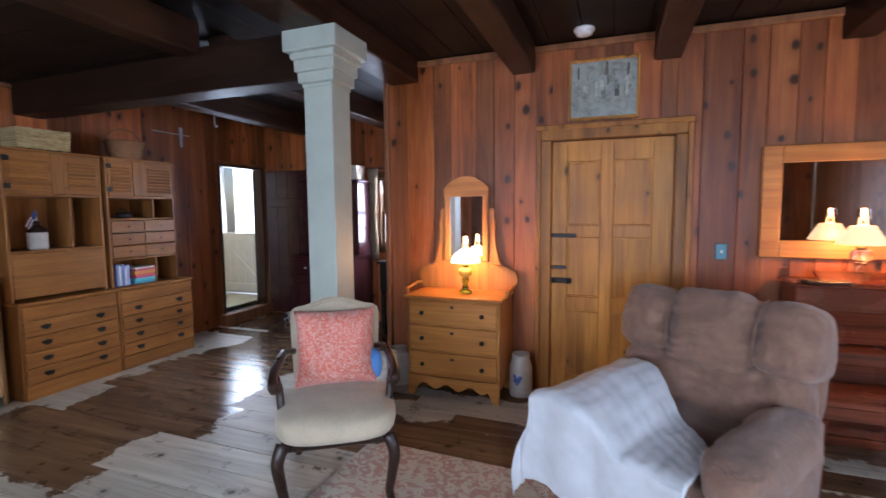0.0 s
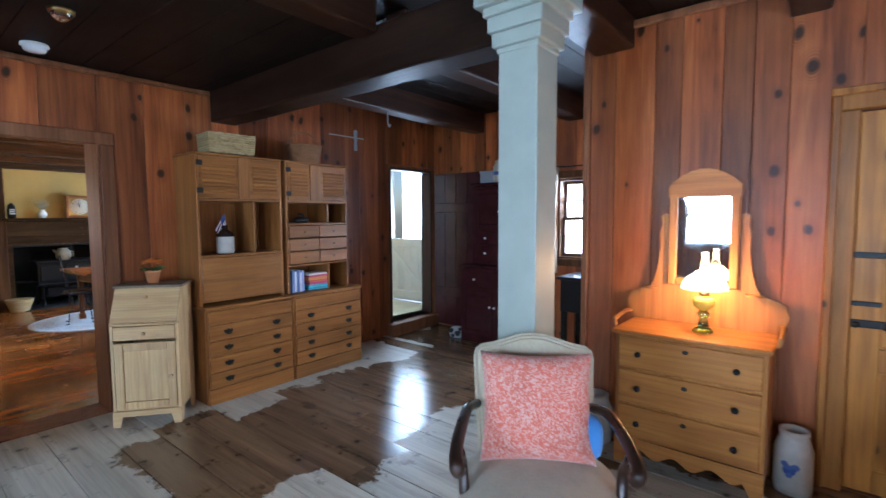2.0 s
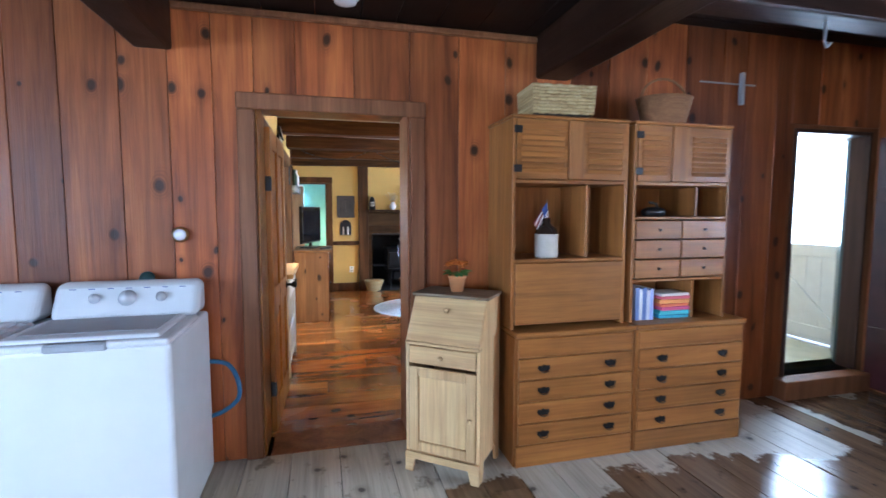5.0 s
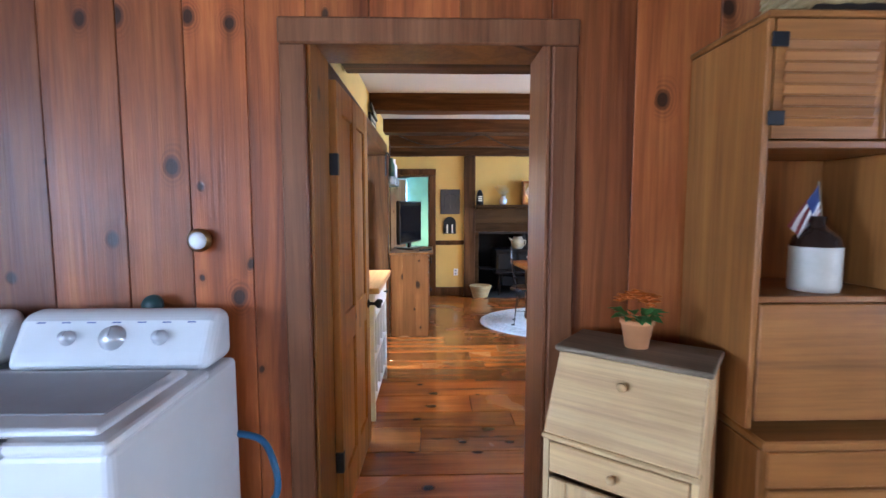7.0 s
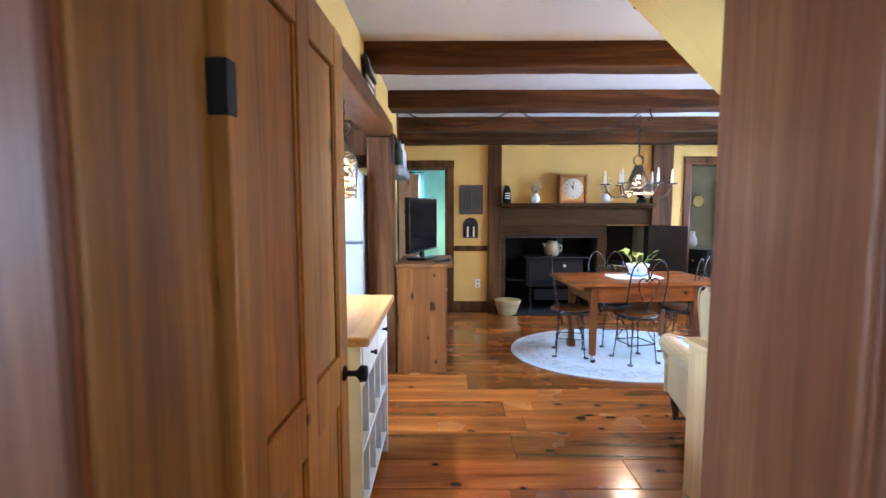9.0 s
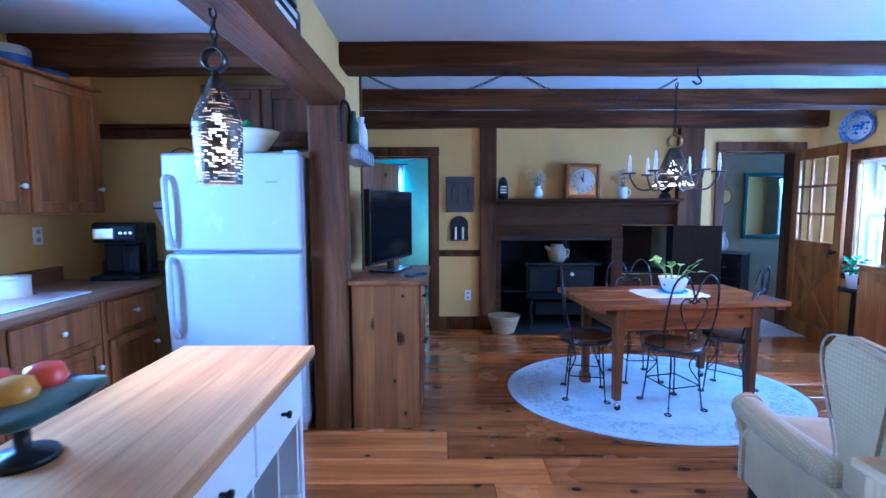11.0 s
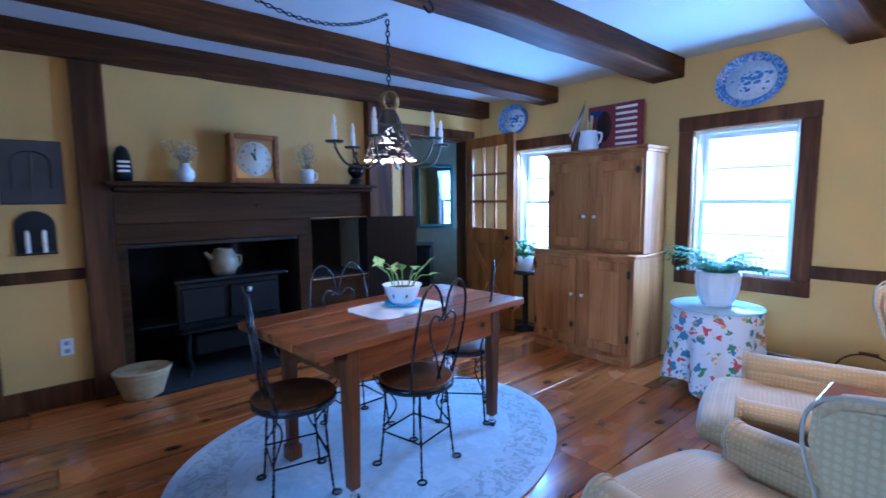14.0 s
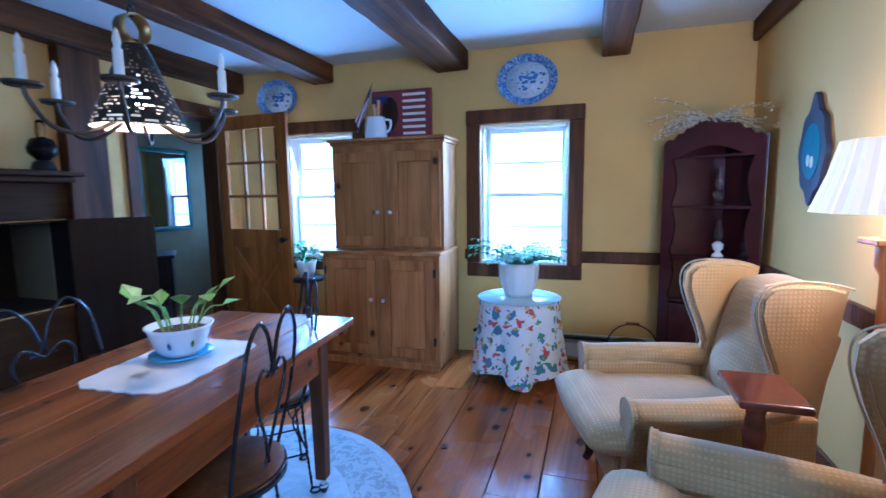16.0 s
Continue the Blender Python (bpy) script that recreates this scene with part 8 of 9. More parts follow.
def parlor_chair():
    """A bentwire chair: twisted legs, a round wooden seat, a heart-shaped wire back (local +y is the back)."""
    e = thing("bentwire_chair", "black twisted-wire parlour chair with round wooden seat", "chair", 0, 0, 0, 0, "chairs round the table")
    part("seat", lathe([(0, 0.425), (0.165, 0.425), (0.178, 0.435), (0.18, 0.445), (0.172, 0.45), (0, 0.447)], 32), TABLE_Z, e, "round dark wooden seat", True)
    part("seat_ring", lathe([(0.18, 0.41), (0.186, 0.41), (0.186, 0.44), (0.18, 0.44), (0.18, 0.41)], 32), WIRE, e, "", True)

    def twist(path, r=0.0055, turns=9.0):
        pts = [Vector(p) for p in path]
        b = bmesh.new()
        for ph in (0, math.pi):
            out = []
            for i, p in enumerate(pts):
                d = (pts[min(i + 1, len(pts) - 1)] - pts[max(i - 1, 0)]).normalized()
                s = d.orthogonal().normalized()
                u = d.cross(s)
                a = ph + turns * 2 * math.pi * i / (len(pts) - 1)
                out.append(p + (s * math.cos(a) + u * math.sin(a)) * r * 0.75)
            tube(out, r * 0.72, 5, b)
        return b
    for k in range(4):
        a = radians(45 + 90 * k)
        c, s = math.cos(a), math.sin(a)
        path = [Vector((c * (0.15 + 0.035 * (i / 24) ** 1.5), s * (0.15 + 0.035 * (i / 24) ** 1.5), 0.42 - 0.41 * i / 24)) for i in range(25)]
        l = part("leg", twist(path), WIRE, e, "twisted iron leg")
        o = Vector((c * 0.2, s * 0.2, 0.006))
        part("foot_loop", tube([o + Vector((0.02 * math.cos(q), 0.02 * math.sin(q), 0)) for q in [2 * math.pi * i / 12 for i in range(12)]], 0.005, 6, closed=True), WIRE, l)
        a2 = radians(135 + 90 * k)
        p0, p1 = Vector((c * 0.168, s * 0.168, 0.17)), Vector((math.cos(a2) * 0.168, math.sin(a2) * 0.168, 0.17))
        mid = (p0 + p1) * 0.5 * 0.8
        part("brace", tube(smooth_path([(c * 0.16, s * 0.16, 0.4), (c * 0.1, s * 0.1, 0.3), (c * 0.165, s * 0.165, 0.19)], 6), 0.0045, 6), WIRE, e)
        part("stretcher", tube([p0, p1], 0.0045, 6), WIRE, e)
    # back: two loops meeting in the middle, a heart below
    for sx in (-1, 1):
        lp = [(sx * 0.165, 0.1, 0.43), (sx * 0.19, 0.14, 0.6), (sx * 0.185, 0.17, 0.76), (sx * 0.16, 0.18, 0.85), (sx * 0.1, 0.185, 0.895), (sx * 0.04, 0.18, 0.85), (sx * 0.008, 0.175, 0.77)]
        lp = [(p, q, 0.43 + (z - 0.43) * 1.07) for p, q, z in lp]
        part("back_loop", tube(smooth_path(lp, 8), 0.0065, 8), WIRE, e, "", True)
        part("back_twist", twist([Vector(p) for p in smooth_path([(sx * 0.006, 0.175, 0.794), (sx * 0.012, 0.172, 0.762), (sx * 0.04, 0.17, 0.75)], 6)], 0.005, 3), WIRE, e)
        ht = [(0.0, 0.168, 0.72), (sx * 0.06, 0.17, 0.755), (sx * 0.1, 0.168, 0.72), (sx * 0.085, 0.16, 0.65), (sx * 0.03, 0.15, 0.55), (sx * 0.004, 0.14, 0.48), (sx * 0.02, 0.135, 0.44)]
        ht = [(p, q, 0.43 + (z - 0.43) * 1.07) for p, q, z in ht]
        part("heart_wire", tube(smooth_path(ht, 7), 0.0055, 7), WIRE, e, "", True)
    return e


first = parlor_chair()
first.matrix_world = pose(-8.39, 2.91, 0.011, 0, 0, -76)
for x, y, turn in ((-8.585, 2.37, 168), (-8.93, 2.88, 92), (-8.63, 3.45, -46)):
    copy_thing(first, pose(x, y, 0.011, 0, 0, turn))

e = thing("placemat", "pale quilted placemat with a scalloped edge", "placemat", -8.62, 2.97, 0.7462, 5.2)
n = 80
outl = []
for k in range(n):
    a = 2 * math.pi * k / n
    c, s = math.cos(a), math.sin(a)
    q = (abs(c) ** 6 + abs(s) ** 6) ** (-1 / 6)
    outl.append((c * q * (0.17 + 0.004 * math.sin(k * 1.57)), s * q * (0.24 + 0.004 * math.sin(k * 1.57))))
part("cloth", slab(outl, 0, 0.004), PLACEMAT, e)
e = thing("plant_bowl", "pothos plant in a flowered china bowl on the table", "potted plant", -8.65, 3.02, 0.7502)
part("saucer", lathe([(0, 0), (0.07, 0), (0.1, 0.012), (0.1, 0.016), (0.06, 0.008), (0, 0.008)], 26), plain("blue_china", (0.2, 0.42, 0.62), 0.25), e, "blue glazed saucer", True)
part("bowl", lathe([(0, 0.009), (0.055, 0.009), (0.075, 0.03), (0.1, 0.1), (0.108, 0.112), (0.1, 0.112), (0.085, 0.08), (0, 0.08)], 30), WHITE_CER, e, "white flowered bowl", True)
part("soil", lathe([(0, 0.094), (0.092, 0.09)], 24), plain("soil", (0.06, 0.025, 0.012), 0.9), e, "", True)
rnd = random.Random(12)
for k in range(9):
    a = 2 * math.pi * k / 9 + 0.3
    b = bmesh.new()
    for q in range(6):
        t = a + 0.06 * math.cos(q * 1.05)
        zz = 0.062 + 0.014 * math.sin(q * 1.05)
        r = 0.0885 + (zz - 0.03) * 0.36 - 0.0005
        b.verts.new((r * math.cos(t), r * math.sin(t), zz))
    b.faces.new(b.verts[:])
    part("painted_flower", b, (CORAL, COBALT, LEAF)[k % 3], e)
b, st = bmesh.new(), bmesh.new()
for k in range(10):
    a = 2 * math.pi * k / 10 + rnd.uniform(-0.4, 0.4)
    l = rnd.uniform(0.03, 0.11)
    base = Vector((0.05 * math.cos(a), 0.05 * math.sin(a), 0.09))
    tip = base + Vector((math.cos(a) * l * 0.9, math.sin(a) * l * 0.9, rnd.uniform(0.06, 0.17)))
    tube(smooth_path([base, base.lerp(tip, 0.5) + Vector((0, 0, 0.03)), tip], 4), 0.003, 5, st)
    a2 = a + rnd.uniform(-0.9, 0.9)
    leaf(b, tip, (math.cos(a2), math.sin(a2), rnd.uniform(0.0, 1.2)), rnd.uniform(0.075, 0.115), rnd.uniform(0.05, 0.075), 0.1)
part("stems", st, LEAF_LT, e)
part("leaves", b, LEAF_LT, e)

# chandelier, swag chain, hook
e = thing("chandelier", "pierced tin chandelier with candle arms, lit", "chandelier", -8.775, 3.045, 1.53)
part("shade", pierced([(0.145, 0.0), (0.05, 0.24), (0.035, 0.27)], 72, 44, PEWTER, 0.3), PEWTER, e, "pierced tin cone shade")
# emissive ring: the bulb's light on the tin's inner edge, as glow
part("shade_lining", lathe([(0.143, 0.0), (0.13, 0.03)], 30), SHADE_D, e, "inner edge that glows to stand for the bulb's light", True)
part("bulb", lathe([(0, 0.07), (0.028, 0.08), (0.034, 0.11), (0.02, 0.155), (0.012, 0.18), (0, 0.18)], 16), BULB, e, "lit bulb", True)
part("ring", moved(lathe([(0.046, -0.026), (0.05, -0.026), (0.052, 0.0), (0.05, 0.026), (0.046, 0.026), (0.046, -0.026)], 28), Matrix.Translation((0, 0, 0.318)) @ pose(0, 0, 0, 0, 90)), BRASS, e, "broad brass ring", True)
part("chain", chain([(0, 0, 0.365), (0, 0, 0.74)], 0.036, 0.0035), IRON, e)
for k in range(6):
    a = radians(60 * k + 12)
    c, s = math.cos(a), math.sin(a)
    arm = part("arm", tube(smooth_path([(c * 0.06, s * 0.06, 0.02), (c * 0.16, s * 0.16, -0.03), (c * 0.24, s * 0.24, -0.02), (c * 0.29, s * 0.29, 0.05), (c * 0.3, s * 0.3, 0.09)], 6), 0.007, 8), PEWTER, e, "curved tin arm", True)
    part("drip_pan", lathe([(0, 0.09), (0.045, 0.088), (0.05, 0.098), (0, 0.096)], 18, at=(c * 0.3, s * 0.3, 0)), PEWTER, arm, "", True)
    part("candle", lathe([(0.013, 0.096), (0.013, 0.175), (0.008, 0.18), (0.011, 0.2), (0.006, 0.225), (0, 0.235)], 12, at=(c * 0.3, s * 0.3, 0)), CANDLE, arm, "white candle sleeve", True)
e = thing("swag_chain", "black iron chain looped along the ceiling beams", "chain", 0, 0, 0)
sw = []
for p, q, sag in (((-8.62, 0.74, 2.33), (-8.37, 1.79, 2.26), 0.17), ((-8.37, 1.79, 2.26), (-8.775, 3.045, 2.3), 0.19)):
    for k in range(18):
        t = k / 17
        v = Vector(p).lerp(Vector(q), t)
        v.z -= sag * 4 * t * (1 - t)
        sw.append(v)
part("chain", chain(sw, 0.03, 0.003), IRON, e)
o = thing("beam_hook", "black iron hook screwed into the hewn beam", "hook", -8.28, 2.93, 2.245)
part("shank", tube(smooth_path([(0, 0, 0.01), (0, 0, -0.05), (0, 0.025, -0.09), (0, 0, -0.11), (0, -0.03, -0.09)], 6), 0.006), IRON, o, "", True)

# tall cupboard
e = thing("armoire", "tall two-part pine cupboard with four panelled doors", "cupboard", -8.8, 5.12, 0)
part("lower_body", box(-0.47, -0.2, 0.02, 0.47, 0.3, 0.85, 0.004), ARMO, e)
part("lower_top", box(-0.485, -0.215, 0.851, 0.485, 0.305, 0.875, 0.006), ARMO, e)
part("upper_body", box(-0.45, -0.04, 0.876, 0.46, 0.3, 1.69, 0.004), ARMO, e)
part("crown", box(-0.475, -0.075, 1.691, 0.485, 0.305, 1.715, 0.008, seg=2), ARMO, e)
part("crown", box(-0.465, -0.055, 1.665, 0.475, 0.302, 1.6905, 0.006), ARMO, e)
part("plinth", box(-0.46, -0.205, 0.0, 0.46, 0.29, 0.05, 0.003), ARMO, e)
for x0, x1 in ((-0.435, -0.02), (0.02, 0.44)):
    d = panel_door(e, x0, 0.09, x1, 0.82, -0.222, 0.02, ARMO, "door", 0.075)
    knob(d, x1 - 0.03 if x0 < -0.1 else x0 + 0.03, -0.222, 0.52, 0.016, WHITE_CER)
    d = panel_door(e, x0 + 0.01, 0.9, x1, 1.61, -0.062, 0.02, ARMO, "door", 0.075)
    knob(d, x1 - 0.03 if x0 < -0.1 else x0 + 0.03, -0.062, 1.16, 0.016, WHITE_CER)
    for z in (0.2, 0.7):
        part("hinge", box((x0 - 0.006) if x0 < 0 else x1 - 0.008, -0.226, z, (x0 + 0.008) if x0 < 0 else x1 + 0.006, -0.204, z + 0.06), IRON, e)
e = thing("painted_board", "red painted board with pale stripes on the cupboard", "board", -8.83, 5.37, 1.716)
part("board", box(-0.2, -0.012, 0, 0.31, 0.012, 0.4, 0.004), REDF, e)
for k in range(7):
    part("stripe", box(0.07, -0.0145, 0.05 + 0.05 * k, 0.26, -0.0121, 0.07 + 0.05 * k), CANDLE, e)
for q in ((-0.18, 0.05), (-0.18, 0.3)):
    part("painted_patch", box(q[0], -0.0145, q[1], q[0] + 0.12, -0.0121, q[1] + 0.06), NAVY, e)
part("painted_oval", slab([(-0.04 + 0.07 * math.cos(a), 0.22 + 0.13 * math.sin(a)) for a in [k * 0.3142 for k in range(20)]], -0.0145, -0.0121, axis="y"), DARKLEG, e)
e = thing("serving_pitcher", "white ironstone pitcher with wooden spoons", "pitcher", -8.92, 5.2, 1.716)
part("body", lathe([(0, 0), (0.07, 0), (0.085, 0.03), (0.08, 0.1), (0.068, 0.15), (0.072, 0.17), (0.06, 0.17), (0.06, 0.03), (0, 0.03)], 26), WHITE_CER, e, "", True)
part("handle", tube(smooth_path([(0.07, 0, 0.15), (0.12, 0, 0.14), (0.115, 0, 0.08), (0.08, 0, 0.05)], 5), 0.009), WHITE_CER, e, "", True)
for k, (dx, dz) in enumerate(((-0.02, 0.27), (0.02, 0.3), (0.0, 0.25))):
    part("spoon", tube([(dx * 0.3, 0.01 * k, 0.05), (dx, 0.01 * k, dz)], 0.007, 6, r2=0.014), RAW, e)
e = thing("low_tray", "dark wooden tray below the pitcher", "tray", -8.83, 5.2, 1.7155)
part("tray", box(-0.2, 0.08, 0, 0.2, 0.15, 0.02, 0.003), DARKLEG, e)
flag(-9.02, 5.14, 1.716, 1.35, 0, 14)


def willow(name):
    """Blue and white transfer ware."""
    m, nodes, links, b = material(name)
    vec, _ = coords(nodes, links)
    n = noise_tex(nodes, links, vec, 34.0, 5, 0.75, 2.0)
    links.new(ramp_of(nodes, links, n.outputs[0], [(0.4, (0.04, 0.09, 0.3)), (0.5, (0.12, 0.22, 0.5)), (0.58, (0.45, 0.54, 0.66))]), b.inputs["Base Color"])
    b.inputs["Roughness"].default_value = 0.2
    return m


WILLOW = willow("blue_transfer_rim")
BLUE_PRINT = plain("blue_print", (0.08, 0.16, 0.42), 0.25)
WILLOW2 = plain("pale_blue_china", (0.62, 0.68, 0.75), 0.2, vary=0.25, scale=40)
for x, z, rx, rz, lb in ((-9.985, 2.145, 0.21, 0.165, "round blue and white transfer-ware plate on the wall"), (-7.79, 2.13, 0.225, 0.185, "oval blue and white transfer-ware platter on the wall")):
    e = thing("plate", lb, "plate", x, 5.458, z, 0, "wall plates")
    for nm, f, d, mt in (("rim", 1.0, 0.012, WILLOW), ("band", 0.74, 0.006, WILLOW2), ("well", 0.66, 0.008, WILLOW2)):
        b = bmesh.new()
        if nm == "rim":
            moved(lathe([(1.0, 0.0), (0.98, 0.006), (0.72, 0.02), (0.7, 0.028), (0.0, 0.028)], 48, b), Matrix.Diagonal((rx, rz, 1, 1)))
            moved(b, pose(0, -0.03, 0, -90))
        else:
            moved(lathe([(0.0, 0), (1, 0.0), (1, 0.002), (0, 0.002)], 40, b), Matrix.Diagonal((rx * f, rz * f, 1, 1)))
            moved(b, pose(0, -0.006 if nm == "band" else -0.0085, 0, -90))
        part(nm, b, mt, e, "", True)
    rnd = random.Random(3)
    for k in range(34):
        cx, cz, sz = rnd.gauss(0, 0.22) * rx, rnd.gauss(-0.05, 0.2) * rz, rnd.uniform(0.005, 0.018)
        b = bmesh.new()
        b.faces.new([b.verts.new((cx + sz * 1.4 * math.cos(q) * rnd.uniform(0.6, 1), -0.0112 - 0.0001 * k, cz + sz * math.sin(q) * rnd.uniform(0.6, 1))) for q in [-i * 0.785 for i in range(8)]])
        part("painted_patch", b, BLUE_PRINT, e)

# glazed door, hall behind it
e = thing("door_6", "brown half-glazed door with a cross-braced lower panel, open", "door", -10.42, 5.18, 0.012, -6, kind="structure")
w, h, t = 0.76, 1.95, 0.035
for q in ((0, 0, 0.1, h), (w - 0.1, 0, w, h), (0.1, 0, w - 0.1, 0.14), (0.1, 0.84, w - 0.1, 1.0), (0.1, h - 0.11, w - 0.1, h)):
    part("frame_board", box(q[0], -t / 2, q[1], q[2], t / 2, q[3], 0.003), LINING, e)
part("panel", box(0.1, -0.008, 0.14, w - 0.1, 0.008, 0.84), LINING, e)
for s in (1, -1):
    part("cross_brace", moved(box(-0.42, -0.019, -0.035, 0.42, 0.019 - 0.002 * s, 0.035, 0.003), Matrix.Translation((w / 2, 0, 0.49)) @ pose(0, 0, 0, 0, s * 51)), LINING, e)
for k in (1, 2):
    part("glazing_bar", box(0.1 + 0.56 * k / 3 - 0.012, -0.014, 1.0, 0.1 + 0.56 * k / 3 + 0.012, 0.014, h - 0.11, 0.003), LINING, e)
    part("glazing_bar", box(0.1, -0.0145, 1.0 + 0.84 * k / 3 - 0.012, w - 0.1, 0.0145, 1.0 + 0.84 * k / 3 + 0.012, 0.003), LINING, e)
for i in range(3):
    for j in range(3):
        g = part("pane", box(0.105 + 0.187 * i, -0.002, 1.005 + 0.28 * j, 0.1 + 0.182 * (i + 1), 0.002, 1.0 + 0.275 * (j + 1)), PANE, e)
        g.visible_shadow = False
part("door_handle", moved(lathe([(0.012, 0), (0.012, 0.03), (0.026, 0.04), (0.024, 0.058), (0, 0.062)], 14), pose(w - 0.05, -t / 2, 0.92, 90)), IRON, e, "black knob", True)
e = thing("low_chest", "black painted chest of drawers in the hall", "chest", -10.95, 4.62, 0, 45)
part("body", box(-0.36, -0.2, 0.03, 0.36, 0.2, 0.8, 0.006), BLACK, e)
part("top", box(-0.38, -0.22, 0.801, 0.38, 0.21, 0.825, 0.006), BLACK, e)
for k in range(3):
    d = part("drawer", box(-0.33, -0.215, 0.08 + 0.24 * k, 0.33, -0.2, 0.3 + 0.24 * k, 0.005), BLACK, e)
    for sx in (-0.2, 0.2):
        knob(d, sx, -0.215, 0.19 + 0.24 * k, 0.014, BRASS)
o = thing("vase", "pale grey pitcher vase on the black chest", "vase", -10.95, 4.72, 0.825)
part("body", lathe([(0, 0), (0.05, 0), (0.085, 0.06), (0.08, 0.12), (0.045, 0.19), (0.055, 0.23), (0.045, 0.23), (0.035, 0.19), (0, 0.17)], 24), STONEWARE, o, "", True)
framed("wall_mirror", "tall mirror in a dark teal frame in the hall", "mirror", -11.79, 5.83, 1.37, 90, 0.66, 0.9, 0.05, plain("teal_frame", (0.02, 0.12, 0.11), 0.35), MIRROR, 0.03)
o = thing("round_mirror", "small round mirror on the hall wall", "mirror", -11.795, 5.25, 1.5, 90)
part("ring", tube([(0.09 * math.cos(a), -0.012, 0.1 * math.sin(a)) for a in [k * 0.2618 for k in range(24)]], 0.012, 8, closed=True), BRASS, o)
part("glass", slab([(0.085 * math.cos(a), 0.095 * math.sin(a)) for a in [k * 0.2618 for k in range(24)]], -0.012, -0.006, axis="y"), MIRROR, o)
o = thing("clipboard", "small brown board hanging on the hall wall", "board", -11.795, 4.98, 1.3, 90)
part("board", box(-0.06, -0.015, -0.16, 0.06, 0, 0.16, 0.004), KITW, o)
o = thing("hall_mat", "pale grey mat on the hall floor", "mat", -10.6, 4.85, 0.001)
part("mat", box(-0.3, -0.35, 0, 0.5, 0.35, 0.01, 0.003), RUG_PALE, o)

# plant table below the window
e = thing("plant_table", "round table under a white cloth with bright flowers", "table", -7.77, 4.97, 0)
b = bmesh.new()
g = []
nu, nv = 96, 12
for j in range(nv + 1):
    v = j / nv
    row = []
    for i in range(nu):
        a = 2 * math.pi * i / nu
        w = v ** 1.3
        r = 0.27 + 0.025 * w + w * (0.042 * math.sin(8 * a + 0.6 + 0.8 * math.sin(2 * a)) + 0.014 * math.sin(15 * a + 1.0))
        z = 0.575 - v * (0.5 + 0.035 * math.sin(4 * a + 0.5))
        row.append(b.verts.new((r * math.cos(a), r * math.sin(a), z)))
    g.append(row)
for j in range(nv):
    for i in range(nu):
        b.faces.new((g[j + 1][i], g[j + 1][(i + 1) % nu], g[j][(i + 1) % nu], g[j][i]))
c = b.verts.new((0, 0, 0.58))
for i in range(nu):
    b.faces.new((g[0][i], g[0][(i + 1) % nu], c))


def floral():
    m, nodes, links, bs = material("floral_cotton")
    vec, _ = coords(nodes, links)
    col = (0.7, 0.72, 0.74)
    colsock = None
    for k, (c, sc, th) in enumerate((((0.1, 0.22, 0.32), 11.0, 0.3), ((0.1, 0.25, 0.1), 15.0, 0.28), ((0.5, 0.08, 0.07), 12.0, 0.2), ((0.62, 0.38, 0.06), 16.0, 0.2))):
        mp = nodes.new("ShaderNodeMapping")
        mp.inputs["Location"].default_value = (k * 3.3, k * 1.7, k * 5.1)
        links.new(vec, mp.inputs["Vector"])
        n = noise_tex(nodes, links, mp.outputs[0], 22.0, 2)
        v = nodes.new("ShaderNodeTexVoronoi")
        v.inputs["Scale"].default_value = sc
        add = nodes.new("ShaderNodeVectorMath")
        add.operation = "MULTIPLY_ADD"
        links.new(n.outputs["Color"], add.inputs[0])
        add.inputs[1].default_value = (0.09, 0.09, 0.09)
        links.new(mp.outputs[0], add.inputs[2])
        links.new(add.outputs[0], v.inputs["Vector"])
        sep = nodes.new("ShaderNodeSeparateColor")
        links.new(v.outputs["Color"], sep.inputs[0])
        f = value(nodes, links, "MULTIPLY", value(nodes, links, "LESS_THAN", v.outputs["Distance"], th + 0.06), value(nodes, links, "LESS_THAN", sep.outputs[0], 0.55))
        colsock = mix(nodes, links, "MIX", f, colsock or col, c)
    links.new(colsock, bs.inputs["Base Color"])
    bs.inputs["Roughness"].default_value = 0.85
    return m


part("cloth", b, floral(), e, "white cotton cloth with bright flowers", True)
part("column", lathe([(0.14, 0.0), (0.14, 0.02), (0.03, 0.04), (0.03, 0.55), (0.2, 0.56), (0.2, 0.572), (0, 0.572)], 20), DARKLEG, e)
part("glass_top", lathe([(0, 0.582), (0.28, 0.582), (0.283, 0.585), (0.28, 0.588), (0, 0.588)], 40), plain("glass_sheet", (0.5, 0.62, 0.68), 0.06), e, "round glass sheet", True)
e = thing("fern_pot", "feathery green plant in a white fluted pot", "potted plant", -7.78, 5.0, 0.588)
b = bmesh.new()
nu = 72
prof = [(0.085, 0), (0.1, 0.03), (0.13, 0.12), (0.136, 0.2), (0.128, 0.23), (0.118, 0.23), (0.112, 0.18), (0.0, 0.18)]
g = [[b.verts.new((r * (1 + (0.035 * math.cos(12 * a) if 0 < j < 5 else 0)) * math.cos(a), r * (1 + (0.035 * math.cos(12 * a) if 0 < j < 5 else 0)) * math.sin(a), z)) for a in [2 * math.pi * i / nu for i in range(nu)]] for j, (r, z) in enumerate(prof[:-1])]
for j in range(len(g) - 1):
    for i in range(nu):
        b.faces.new((g[j][i], g[j][(i + 1) % nu], g[j + 1][(i + 1) % nu], g[j + 1][i]))
b.faces.new(g[0][::-1])
b.faces.new(g[-1])
part("pot", b, WHITE_CER, e, "white fluted china pot", True)
b = bmesh.new()
rnd = random.Random(31)
